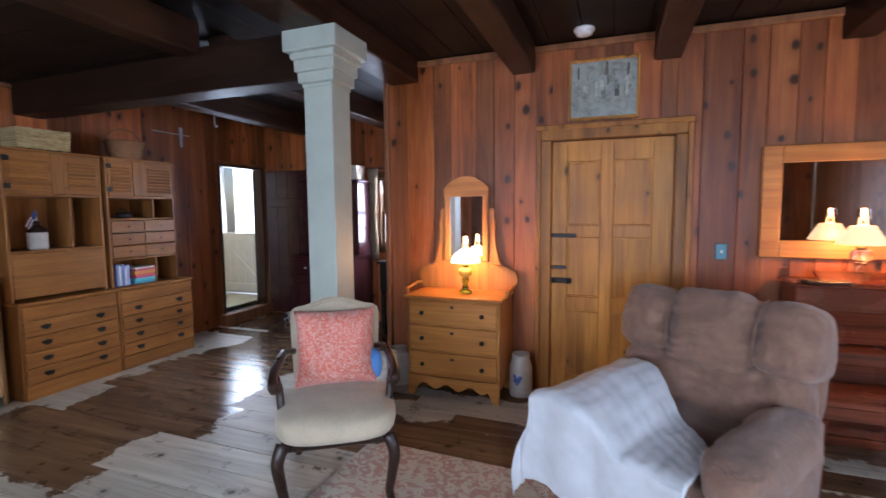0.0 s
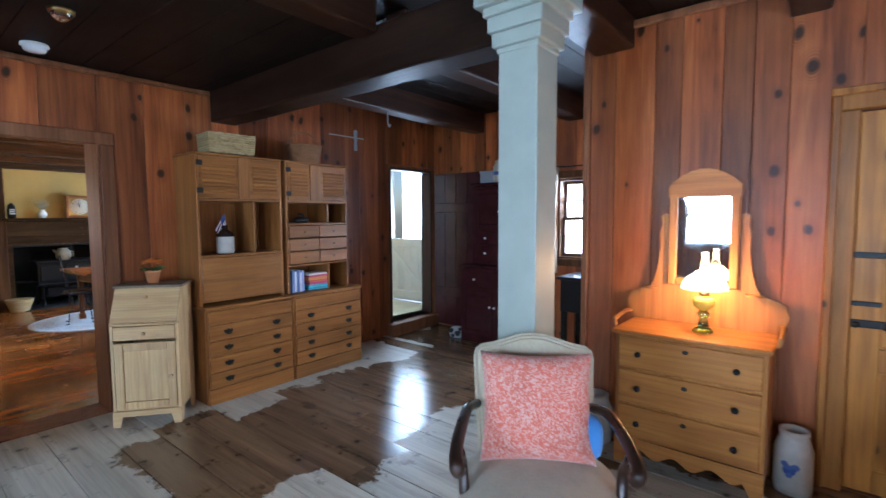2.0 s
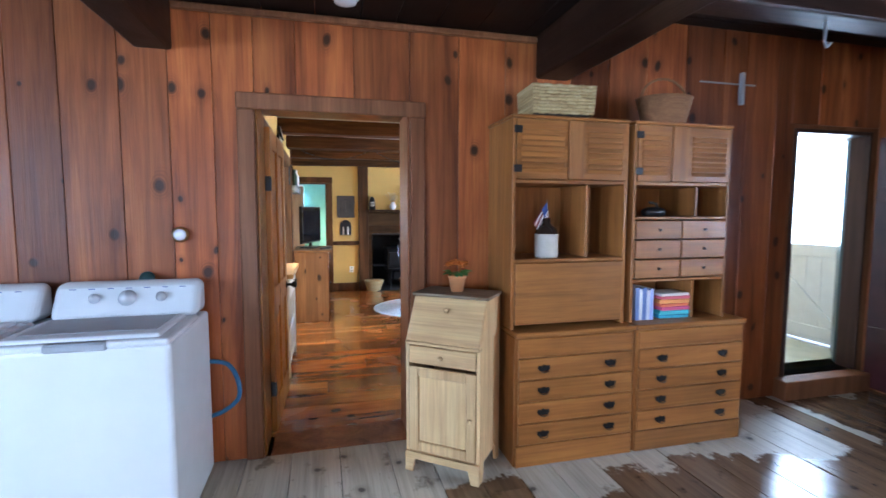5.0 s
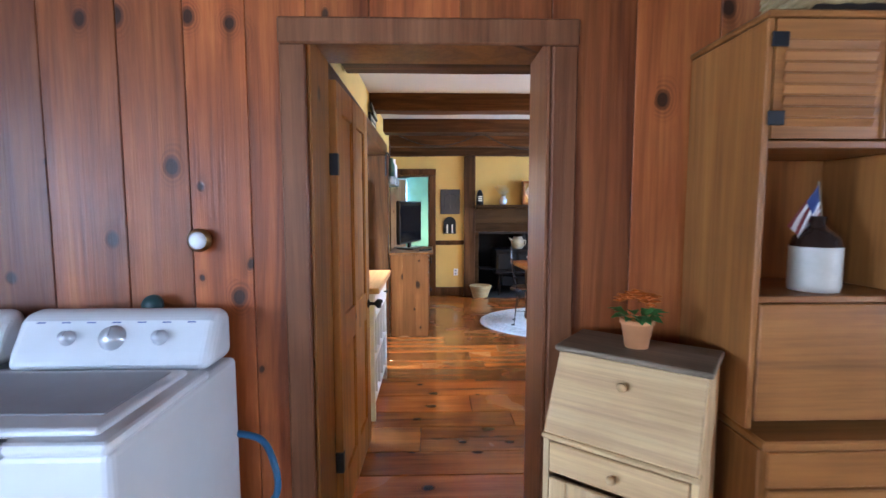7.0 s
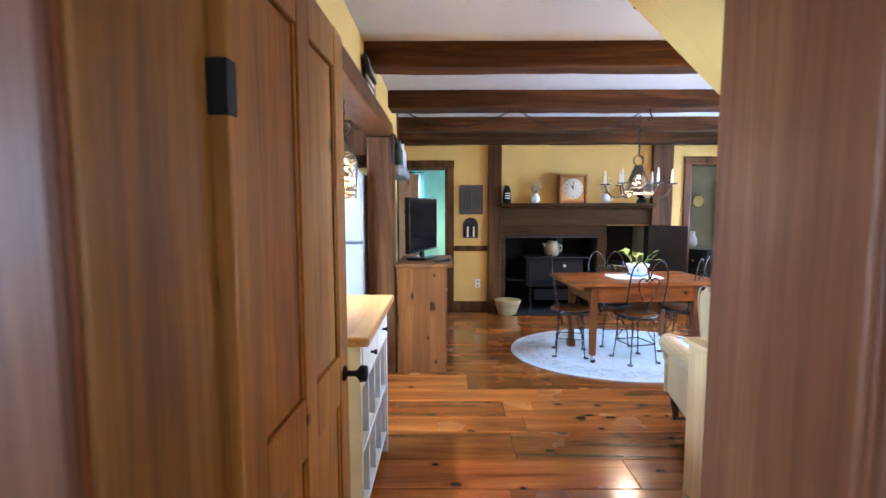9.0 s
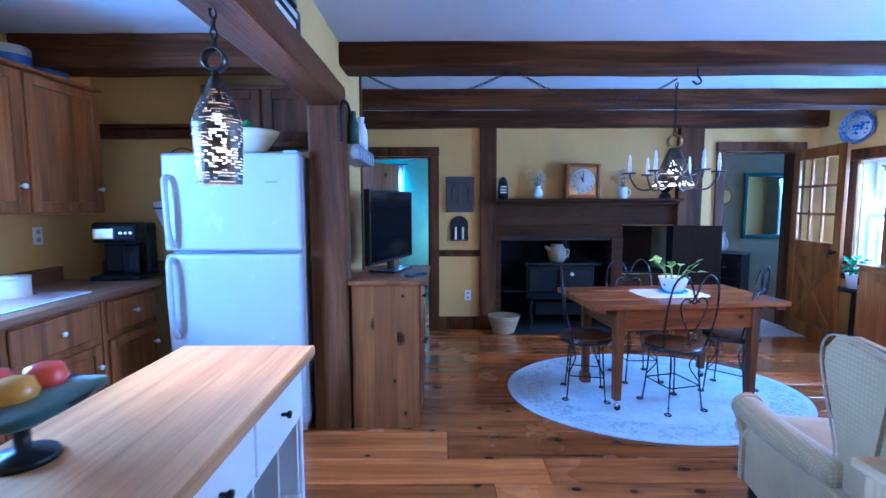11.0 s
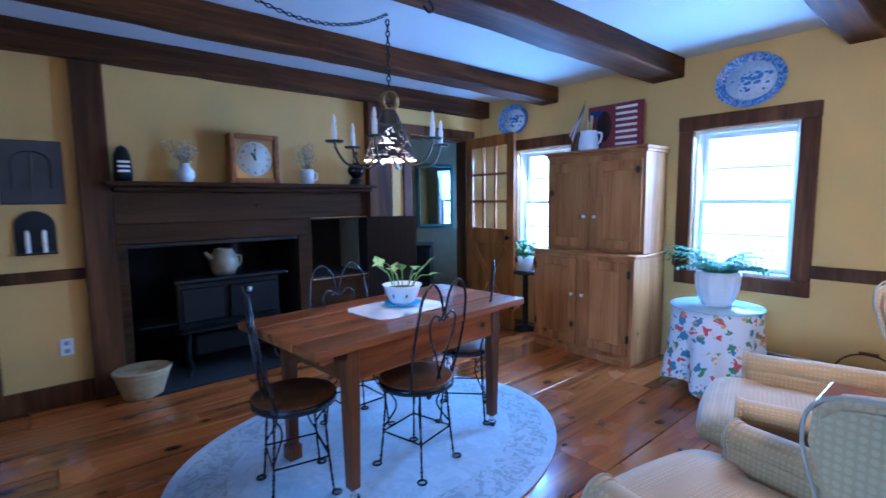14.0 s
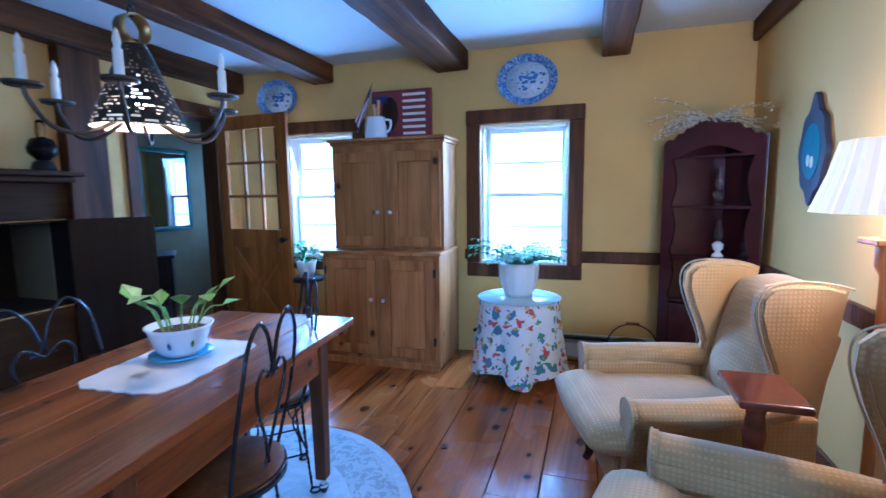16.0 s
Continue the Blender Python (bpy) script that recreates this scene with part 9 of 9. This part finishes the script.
for k in range(46):
    a, l, up = rnd.uniform(0, 6.28), rnd.uniform(0.24, 0.38), rnd.uniform(1.6, 4.2)
    p, d = Vector((0.03 * math.cos(a), 0.03 * math.sin(a), 0.18)), Vector((math.cos(a), math.sin(a), up)).normalized()
    pts = [p.copy()]
    for q in range(8):
        d = (d + Vector((0.06 * math.cos(a), 0.06 * math.sin(a), -0.16))).normalized()
        p = p + d * l / 8
        pts.append(p.copy())
        side = d.cross(Vector((0, 0, 1))).normalized()
        for s in (-1, 1):
            leaf(b, p, d * 0.7 + side * s, 0.085 * (1 - q / 14), 0.026, 0.3)
    tube(pts, 0.0018, 4, b)
part("fronds", b, LEAF, e, "feathery green fronds")

# baseboard heater, pan
e = thing("baseboard_heater", "cream metal baseboard heater along the wall", "heater", -7.3, 5.43, 0, kind="structure")
part("back_plate", box(-0.9, 0.0, 0.03, 0.95, 0.03, 0.21, 0.003), HEATER, e)
part("front_cover", box(-0.9, -0.045, 0.05, 0.95, -0.03, 0.155, 0.004), HEATER, e)
part("top_louvre", box(-0.9, -0.04, 0.18, 0.95, -0.001, 0.205, 0.004), IRON, e, "dark heater slot")
e = thing("hanging_pan", "black iron pan with a wire bail handle", "pan", -7.02, 5.2, 0)
part("stand", lathe([(0.12, 0.0), (0.13, 0.0), (0.1, 0.2), (0.09, 0.2), (0.12, 0.0)], 20), IRON, e)
part("pan", lathe([(0, 0.2), (0.13, 0.2), (0.165, 0.235), (0.155, 0.235), (0.12, 0.21), (0, 0.21)], 28), IRON, e, "", True)
part("bail", tube([(0.16 * math.cos(radians(a)), 0, 0.23 + 0.15 * math.sin(radians(a))) for a in range(0, 181, 12)], 0.005), IRON, e)
part("grip", tube([(-0.045, 0, 0.383), (0.045, 0, 0.383)], 0.011), TABLE_Z, e, "small wooden grip")

# corner shelf
e = thing("corner_shelf", "maroon scalloped corner cupboard with glass lamps", "cupboard", -6.6, 5.14, 0, -30)
half = [(0.0, 0.0), (0.27, 0.0), (0.27, 1.5), (0.25, 1.58), (0.2, 1.62), (0.14, 1.66), (0.1, 1.72), (0.04, 1.75), (0, 1.755)]
for sx in (-1, 1):
    cut = [(0.29, 0.0), (0.29, 1.56), (0.27, 1.6), (0.19, 1.6), (0.2, 1.5)]
    for z0 in (1.5, 1.2, 0.9):
        cut += [(0.235 - 0.03 * math.sin(math.pi * k / 6) + 0.0, z0 - 0.3 * k / 6) for k in range(7)]
    cut += [(0.22, 0.55), (0.22, 0.0)]
    part("side_board", slab([(sx * u, v) for u, v in cut], -0.012, 0.012, axis="y"), MAROON, e)
top = [(-0.29, 1.5)] + [(-0.29 + 0.58 * k / 20, 1.6 + 0.13 * math.sin(math.pi * k / 20) ** 1.5 + 0.02 * math.sin(k * 1.57) ** 2) for k in range(21)] + [(0.29, 1.5), (0.2, 1.5)] + [(0.2 - 0.4 * k / 12, 1.5 + 0.07 * math.sin(math.pi * k / 12)) for k in range(1, 13)]
part("crest", slab(top, -0.014, 0.01, axis="y"), MAROON, e)
part("door", box(-0.22, -0.012, 0.02, 0.22, 0.008, 0.54, 0.004), MAROON, e)
for z in (0.55, 0.85, 1.18, 1.5):
    part("shelf", slab([(-0.27, 0.01), (0.27, 0.01), (0.0, 0.24)], z, z + 0.016), MAROON, e)
for s in (-1, 1):
    part("back_board", slab([(s * 0.28, 0.01), (0.0, 0.25), (0.0, 0.265), (s * 0.295, 0.015)], 0.0, 1.62), MAROON, e)
for x, z, big in ((0.02, 1.196, 1), (0.03, 0.866, 0), (-0.08, 0.566, 1), (0.09, 0.566, 1)):
    p = e.matrix_world @ Vector((x, 0.1, z))
    o = thing("small_lamp", "small glass oil lamp standing on the corner cupboard shelf", "lamp", p.x, p.y, z, 0, "small oil lamps")
    part("font", lathe([(0, 0), (0.035, 0), (0.03, 0.015), (0.014, 0.03), (0.03, 0.055), (0.034, 0.08), (0.012, 0.1), (0, 0.1)], 18), CLEAR if big else WHITE_CER, o, "", True)
    part("chimney", lathe([(0.012, 0.1), (0.026, 0.14), (0.016, 0.19), (0.014, 0.24)], 16), CLEAR, o, "clear glass chimney", True)
e = thing("dried_flowers", "spray of dry white blossom on the corner cupboard", "flowers", -6.63, 5.1, 1.7)
rnd = random.Random(17)
tw, bl = bmesh.new(), bmesh.new()
for k in range(34):
    a = rnd.choice((-1, 1)) * rnd.uniform(0.05, 1)
    p = Vector((0.05 * a, 0, 0.02))
    d = Vector((a * 1.4 + 0.2 * (1 if a > 0 else -1), rnd.uniform(-0.4, 0.1), rnd.uniform(0.1, 0.6))).normalized()
    l = rnd.uniform(0.1, 0.36)
    pts = [p]
    for q in range(6):
        d = (d + Vector((rnd.uniform(-0.15, 0.15), rnd.uniform(-0.15, 0.15), -0.16))).normalized()
        pts.append(pts[-1] + d * l / 6)
    tube(pts, 0.0018, 4, tw)
    for q in pts[1:]:
        for n in range(4):
            c = q + Vector((rnd.uniform(-0.02, 0.02), rnd.uniform(-0.02, 0.02), rnd.uniform(-0.015, 0.02)))
            for m2 in range(3):
                leaf(bl, c, (rnd.uniform(-1, 1), rnd.uniform(-1, 1), rnd.uniform(-0.3, 1)), 0.014, 0.01)
part("twigs", tw, TWIG, e)
part("blossom", bl, BLOSSOM, e)
e = thing("oval_picture", "dark shaped frame round a small blue picture", "picture", -6.302, 4.47, 1.47, -90)
outl = []
for k in range(72):
    a = 2 * math.pi * k / 72
    r = 1 + 0.045 * math.cos(8 * a) + 0.02 * math.cos(4 * a)
    outl.append((0.14 * r * math.cos(a), 0.21 * r * math.sin(a) + 0.05 * max(0, math.sin(a)) ** 30 - 0.03 * max(0, -math.sin(a)) ** 30))
part("frame", slab(outl, -0.025, 0, axis="y", bevel=0.0), plain("dark_blue_wood", (0.02, 0.022, 0.05), 0.4), e)
part("canvas", slab([(0.095 * math.cos(a), 0.13 * math.sin(a)) for a in [k * 0.2618 for k in range(24)]], -0.028, -0.0255, axis="y"), picture_art("teal_print", [(0.02, 0.08, 0.14), (0.03, 0.16, 0.2), (0.03, 0.12, 0.16)], 6), e)
for dx, dz in ((-0.02, -0.04), (0.02, -0.05)):
    part("painted_pear", slab([(dx + 0.018 * math.cos(a), dz + 0.028 * math.sin(a)) for a in [k * 0.5236 for k in range(12)]], -0.0295, -0.0281, axis="y"), BLOSSOM, e)


def soft_sheet(nu, nv, front, back):
    """A closed pad between two curved sheets that meet at their rims; u and v run from -1 to 1."""
    b = bmesh.new()
    g = [[[b.verts.new(f(2 * i / nu - 1, 2 * j / nv - 1)) for j in range(nv + 1)] for i in range(nu + 1)] for f in (front, back)]
    for s, q in enumerate(g):
        for i in range(nu):
            for j in range(nv):
                f = (q[i][j], q[i + 1][j], q[i + 1][j + 1], q[i][j + 1])
                b.faces.new(f if s == 0 else f[::-1])
    bmesh.ops.remove_doubles(b, verts=b.verts[:], dist=0.002)
    bmesh.ops.recalc_face_normals(b, faces=b.faces[:])
    return b


def wing_chair(x, y, turn, label):
    """A wing chair that looks towards local -y."""
    e = thing("wing_chair", label, "armchair", x, y, 0, turn, "wing chairs")
    part("base", box(-0.29, -0.38, 0.17, 0.29, 0.3, 0.33, 0.02, seg=2), WINGF, e)

    def seat_at(u, v, side):
        yy = -0.125 + 0.365 * v
        t = min(1.0, max(0.0, (-0.27 - yy) / 0.05))
        half = 0.262 + 0.078 * t * t * (3 - 2 * t)
        corner = 1 - 0.1 * max(0.0, (abs(v) - 0.75) / 0.25) ** 2
        full = ((1 - abs(u) ** 7) * (1 - abs(v) ** 7)) ** 0.5
        return (u * half * corner, yy + 0.02 * (1 - u * u) * (-1 if v < -0.9 else 0), 0.39 + side * (0.062 * full) + (0.022 * (1 - u * u) * (1 - v * v) if side > 0 else 0))
    part("seat_cushion", soft_sheet(30, 30, lambda u, v: seat_at(u, v, 1), lambda u, v: seat_at(u, v, -1)), WINGF, e, "deep T-shaped seat cushion", True)
    back = Matrix.Translation((0, 0.25, 0.4)) @ pose(0, 0, 0, -14)

    def back_at(u, v, side):
        h = 0.565 - 0.055 * u * u
        full = ((1 - abs(u) ** 8) * (1 - abs(v) ** 8)) ** 0.5
        return (u * 0.25, -0.01 + side * 0.075 * full - (0.045 * (1 - u * u) * (1 - v * v) if side < 0 else 0), -0.08 + (h + 0.08) * (v + 1) / 2)
    bk = part("backrest", moved(soft_sheet(22, 26, lambda u, v: back_at(u, v, -1), lambda u, v: back_at(u, v, 1)), back), WINGF, e, "padded arched back", True)
    part("back_frame", moved(box(-0.245, 0.03, -0.23, 0.245, 0.075, 0.4, 0.015, seg=2), back), WINGF, bk)
    for sx in (-1, 1):
        pr = [(0.3, 0.2), (0.16, 0.2), (0.16, 0.54), (0.17, 0.6), (0.145, 0.68), (0.11, 0.77), (0.085, 0.86), (0.09, 0.925), (0.125, 0.962), (0.2, 0.978), (0.32, 0.972), (0.41, 0.95), (0.37, 0.7)]
        b = slab(pr, -0.03, 0.03, axis="x")
        bmesh.ops.bevel(b, geom=[q for q in b.edges if q.calc_face_angle(0) > 0.9 and abs(q.verts[0].co.x - q.verts[1].co.x) < 1e-6], offset=0.02, segments=3, affect="EDGES")
        for v in b.verts:
            v.co.x = v.co.x * 1.1 + sx * (0.25 + 0.03 * max(0.0, v.co.z - 0.55) * (0.42 - v.co.y) / 0.3)
        wg = part("wing", b, WINGF, e, "wing with piped edge")
        edge = [(sx * (0.281 + 0.03 * max(0.0, q - 0.55) * (0.42 - p) / 0.3), p - 0.001, q) for p, q in pr[2:12]]
        part("piping", tube(smooth_path(edge, 3), 0.0038, 6), PIPING, wg)
        part("arm_side", box(sx * 0.29 - 0.035, -0.345, 0.18, sx * 0.29 + 0.035, 0.3, 0.5, 0.012, seg=2), WINGF, e)
        arm = [(sx * 0.318, -0.35, 0.512), (sx * 0.318, -0.15, 0.516), (sx * 0.3, 0.05, 0.525), (sx * 0.27, 0.22, 0.53)]
        b = tube(smooth_path(arm, 6), 0.06, 18)
        for v in b.verts:
            v.co.z = 0.515 + (v.co.z - 0.515) * (0.82 if v.co.z > 0.515 else 1.0)
        part("arm_roll", b, WINGF, e, "rolled padded arm", True)
        scroll = [(sx * 0.318 + 0.06 * math.cos(radians(a)), 0.513 + 0.055 * math.sin(radians(a))) for a in range(-40, 221, 20)]
        outl = [(sx * 0.3 + 0.034, 0.18), (sx * 0.3 + 0.038, 0.4)] + scroll + [(sx * 0.3 - 0.038, 0.4), (sx * 0.3 - 0.034, 0.18)]
        fp = part("front_panel", slab(outl, -0.362, -0.34, axis="y"), WINGF, e, "scrolled front of the arm")
        part("piping", tube([(p, -0.36, q) for p, q in outl], 0.005, 6), PIPING, fp)
    for sx in (-0.27, 0.27):
        part("front_leg", tube(smooth_path([(sx, -0.31, 0.2), (sx * 1.04, -0.335, 0.13), (sx, -0.32, 0.05), (sx, -0.34, 0.0)], 5), 0.03, 8, r2=0.018), DARKLEG, e, "", True)
        part("back_leg", tube([(sx, 0.26, 0.2), (sx, 0.33, 0.0)], 0.024, 8), DARKLEG, e)
    return e


PIPING = plain("cream_piping", (0.4, 0.32, 0.2), 0.85)
wing_chair(-6.909, 3.895, -75, "cream lattice-weave wing chair near the window")
wing_chair(-6.825, 2.905, -101, "cream lattice-weave wing chair beside the small table")

e = thing("side_table", "red mahogany pedestal table between the wing chairs", "table", -6.805, 3.42, 0)
part("tabletop", box(-0.1, -0.2, 0.692, 0.08, 0.055, 0.716, 0.008, seg=2), MAHOG, e)
part("column", lathe([(0.03, 0.06), (0.04, 0.1), (0.028, 0.2), (0.036, 0.38), (0.026, 0.46), (0.034, 0.54), (0.026, 0.6), (0.05, 0.691)], 20), MAHOG, e, "", True)
for k in range(3):
    a = radians(120 * k + 20)
    part("leg", tube(smooth_path([(0.02 * math.cos(a), 0.02 * math.sin(a), 0.12), (0.09 * math.cos(a), 0.06 * math.sin(a), 0.1), (0.15 * math.cos(a), 0.1 * math.sin(a), 0.018)], 6), 0.024, 8, r2=0.016), MAHOG, e, "", True)
e = thing("floor_lamp", "wooden floor lamp with a pleated cream shade, lit", "lamp", -6.42, 3.6, 0)
part("base", lathe([(0, 0), (0.14, 0), (0.14, 0.02), (0.05, 0.04), (0, 0.04)], 26), OAK, e, "", True)
part("pole", lathe([(0.018, 0.04), (0.018, 0.6), (0.03, 0.62), (0.03, 0.66), (0.018, 0.7), (0.018, 1.02), (0.034, 1.05), (0.034, 1.13), (0.02, 1.15), (0.02, 1.2), (0, 1.22)], 18), OAK, e, "", True)
part("tray", box(-0.06, -0.06, 1.12, 0.06, 0.06, 1.14, 0.004), OAK, e)
b = bmesh.new()
for j, (r, z) in enumerate(((0.2, 1.22), (0.16, 1.34), (0.135, 1.445))):
    for i in range(60):
        a = 2 * math.pi * i / 60
        q = r * (1 + 0.02 * math.cos(i * math.pi)) * (1.0 - 0.04 * math.cos(6 * a))
        b.verts.new((q * math.cos(a), q * math.sin(a), z))
b.verts.ensure_lookup_table()
for j in range(2):
    for i in range(60):
        b.faces.new((b.verts[j * 60 + i], b.verts[j * 60 + (i + 1) % 60], b.verts[j * 60 + 60 + (i + 1) % 60], b.verts[j * 60 + 60 + i]))
o = part("shade", b, SHADE_D, e, "lit pleated cream shade")
o.visible_shadow = False

# pine end table at the stair
e = thing("end_table", "low yellow pine end table beside the armchair", "table", -6.1, 2.42, 0)
part("tabletop", box(-0.19, -0.16, 0.79, 0.15, 0.16, 0.815, 0.006), RAW_Y, e)
part("body", box(-0.17, -0.14, 0.1, 0.13, 0.14, 0.789, 0.004), RAW, e)
for sx in (-0.15, 0.11):
    for sy in (-0.12, 0.12):
        part("leg", box(sx - 0.02, sy - 0.02, 0, sx + 0.02, sy + 0.02, 0.1), RAW, e)

# teal room: open door, curtain, bed table with lamp
e = thing("door_7", "pale plank door with coat hooks standing open", "door", -10.66, 0.41, 0.012, 150, kind="structure")
PINK = wood("pinkish_planks", (0.42, 0.22, 0.13), (0.56, 0.31, 0.19), (0.64, 0.38, 0.25), "z", 0.5, 0.2)
for k in range(4):
    part("plank", box(0.18 * k + 0.001, -0.018, 0, 0.18 * (k + 1) - 0.001, 0.018, 1.88, 0.003), PINK, e)
part("ledge", box(0.02, 0.0185, 1.45, 0.58, 0.034, 1.57, 0.003), PINK, e)
for k in range(4):
    part("coat_hook", tube([(0.09 + 0.14 * k, 0.034, 1.52), (0.09 + 0.14 * k, 0.07, 1.5), (0.09 + 0.14 * k, 0.075, 1.53)], 0.005), IRON, e)
e = thing("curtain", "thin white curtain gathered beside the window", "curtain", -12.66, 0.5, 0)
b = bmesh.new()
g = [[b.verts.new((0.02 * math.sin(i * 1.3) + 0.03, 0.34 * (i / 40 - 0.3) * (1 - 0.35 * (1 - j / 10)), 0.35 + 1.65 * j / 10)) for i in range(41)] for j in range(11)]
for j in range(10):
    for i in range(40):
        b.faces.new((g[j][i], g[j][i + 1], g[j + 1][i + 1], g[j + 1][i]))
bmesh.ops.solidify(b, geom=b.faces[:], thickness=0.002)
part("cloth", b, QUILT, e, "", True)
part("rod", tube([(0.05, -0.45, 2.02), (0.05, 0.3, 2.02)], 0.008), IRON, e)
e = thing("bedside_table", "dark bedside table in the teal room", "table", -12.2, 1.52, 0)
part("top", box(-0.2, -0.17, 0.62, 0.2, 0.17, 0.65, 0.005), BLACK, e)
part("body", box(-0.18, -0.15, 0.05, 0.18, 0.15, 0.619, 0.004), BLACK, e)
e = thing("table_lamp", "small lit table lamp in the teal room", "lamp", -12.2, 1.52, 0.65)
part("stem", lathe([(0, 0), (0.06, 0), (0.05, 0.02), (0.02, 0.05), (0.035, 0.14), (0.015, 0.24), (0, 0.26)], 18), BRASS, e, "", True)
part("shade", lathe([(0.13, 0.26), (0.07, 0.42)], 24), SHADE_D, e, "lit fabric shade", True).visible_shadow = False
framed("picture", "small dark landscape in a gilt frame in the teal room", "picture", -12.69, 1.75 - 0.2, 1.72, 90, 0.3, 0.36, 0.03, BRASS, picture_art("dark_landscape", [(0.03, 0.04, 0.02), (0.1, 0.1, 0.04), (0.2, 0.16, 0.06)], 8))
e = thing("window_plant", "leafy green plant on a dark stand by the window", "potted plant", -9.62, 5.22, 0)
part("stand", lathe([(0.12, 0), (0.12, 0.02), (0.03, 0.04), (0.03, 0.55), (0.14, 0.57), (0.14, 0.6), (0, 0.6)], 20), BLACK, e, "black plant stand", True)
part("pot", lathe([(0, 0.601), (0.06, 0.601), (0.085, 0.74), (0.075, 0.74), (0.07, 0.7), (0, 0.7)], 22), WHITE_CER, e, "white pot", True)
b = bmesh.new()
rnd = random.Random(8)
for k in range(60):
    a = rnd.uniform(0, 6.28)
    leaf(b, (0.05 * math.cos(a), 0.05 * math.sin(a), rnd.uniform(0.72, 0.86)), (math.cos(a), math.sin(a), rnd.uniform(-0.1, 1.2)), rnd.uniform(0.08, 0.14), rnd.uniform(0.03, 0.06))
part("leaves", b, LEAF, e)


# ---- pieces of walls and floors ----
def boards(parent, axis, face, out, a0, a1, z0, z1, holes, mat, lo=0.15, hi=0.27, seed=1, t=0.013):
    """Upright boards on a wall's face, cut at the openings."""
    rnd = random.Random(seed)
    edges, a = [a0], a0
    stops = sorted({v for h in holes for v in h[:2]})
    while a < a1 - 1e-6:
        n = a + rnd.uniform(lo, hi)
        for s in stops:
            if a + 0.02 < s < n + 0.07:
                n = s
                break
        if n > a1 - 0.08:
            n = a1
        edges.append(n)
        a = n
    for u, v in zip(edges, edges[1:]):
        mid, z = (u + v) / 2, z0
        spans = []
        for l, h in sorted([(h[2], h[3]) for h in holes if h[0] < mid < h[1]]) + [(z1, z1)]:
            if l - z > 0.01:
                spans.append((z, l))
            z = max(z, h)
        for s0, s1 in spans:
            thick = t + rnd.uniform(-0.002, 0.002)
            f0, f1 = sorted((face - out * 0.001, face + out * thick))
            c = ((f0 + f1) / 2, mid, s0) if axis == "x" else (mid, (f0 + f1) / 2, s0)
            hw, hd = (v - u) / 2 - 0.0012, (f1 - f0) / 2
            m = box(-hd, -hw, 0.001, hd, hw, s1 - s0 - 0.001, 0.003) if axis == "x" else box(-hw, -hd, 0.001, hw, hd, s1 - s0 - 0.001, 0.003)
            ob = part("board", m, mat, parent)
            ob.location = c


boards(wall_west, "x", -4.714, 1, -2.6, 5.41, 0.0, 2.7, [D1, (4.53, 5.39, -0.02, 2.08)], PINE, 0.19, 0.33, seed=4)
boards(wall_north, "y", 3.744, -1, -1.88, 3.2, 0.0, 2.7, [NDOOR], PINE, 0.14, 0.25, seed=8)
boards(wall_recess, "x", -1.9, -1, 3.95, 5.41, 0.0, 2.7, [], PINE, seed=11)
boards(wall_recess_north, "y", 5.414, -1, -4.7, -1.9, 0.0, 2.7, [RWIN], PINE, seed=12)
boards(wall_south, "y", -2.614, 1, -4.7, 3.2, 0.0, 2.7, [SW1, SW2], PINE, 0.25, 0.4, seed=13)
boards(wall_east, "x", 3.214, -1, -2.6, 3.73, 0.0, 2.7, [EWIN], PINE, 0.25, 0.4, seed=14)


def planks(parent, axis, r0, r1, a0, a1, mat, lo, hi, seed, length=(2.2, 3.8), skip=None):
    rnd = random.Random(seed)
    r = r0
    while r < r1 - 0.02:
        w = min(rnd.uniform(lo, hi), r1 - r)
        a = a0
        first = rnd.uniform(0.5, length[1])
        while a < a1 - 0.02:
            n = min(a + (first or rnd.uniform(*length)), a1)
            first = None
            if a1 - n < 0.4:
                n = a1
            if not (skip and skip(r + w / 2, (a + n) / 2)):
                hw, hl = w / 2 - rnd.uniform(0.0012, 0.0026), (n - a) / 2 - 0.001
                dz = rnd.uniform(-0.0022, 0.0)
                m = box(-hl, -hw, -0.022, hl, hw, dz, 0.0025) if axis == "x" else box(-hw, -hl, -0.022, hw, hl, dz, 0.0025)
                ob = part("floor_board", m, mat, parent)
                ob.location = ((a + n) / 2, r + w / 2, 0) if axis == "x" else (r + w / 2, (a + n) / 2, 0)
            a = n
        r += w


floor, floor_2 = bpy.data.objects["floor"], bpy.data.objects["floor_2"]
planks(floor, "x", -2.6, 5.41, -4.71, 3.2, ROOM_FLOOR, 0.2, 0.29, 21)
planks(floor_2, "y", -10.47, -4.985, -1.2, 5.46, DINE_FLOOR, 0.2, 0.32, 22, (1.4, 3.2))
planks(floor_2, "y", -12.7, -10.47, -0.3, 1.72, DINE_FLOOR, 0.2, 0.32, 23)
planks(floor_2, "y", -11.8, -10.47, 4.0, 6.6, DINE_FLOOR, 0.2, 0.32, 24)
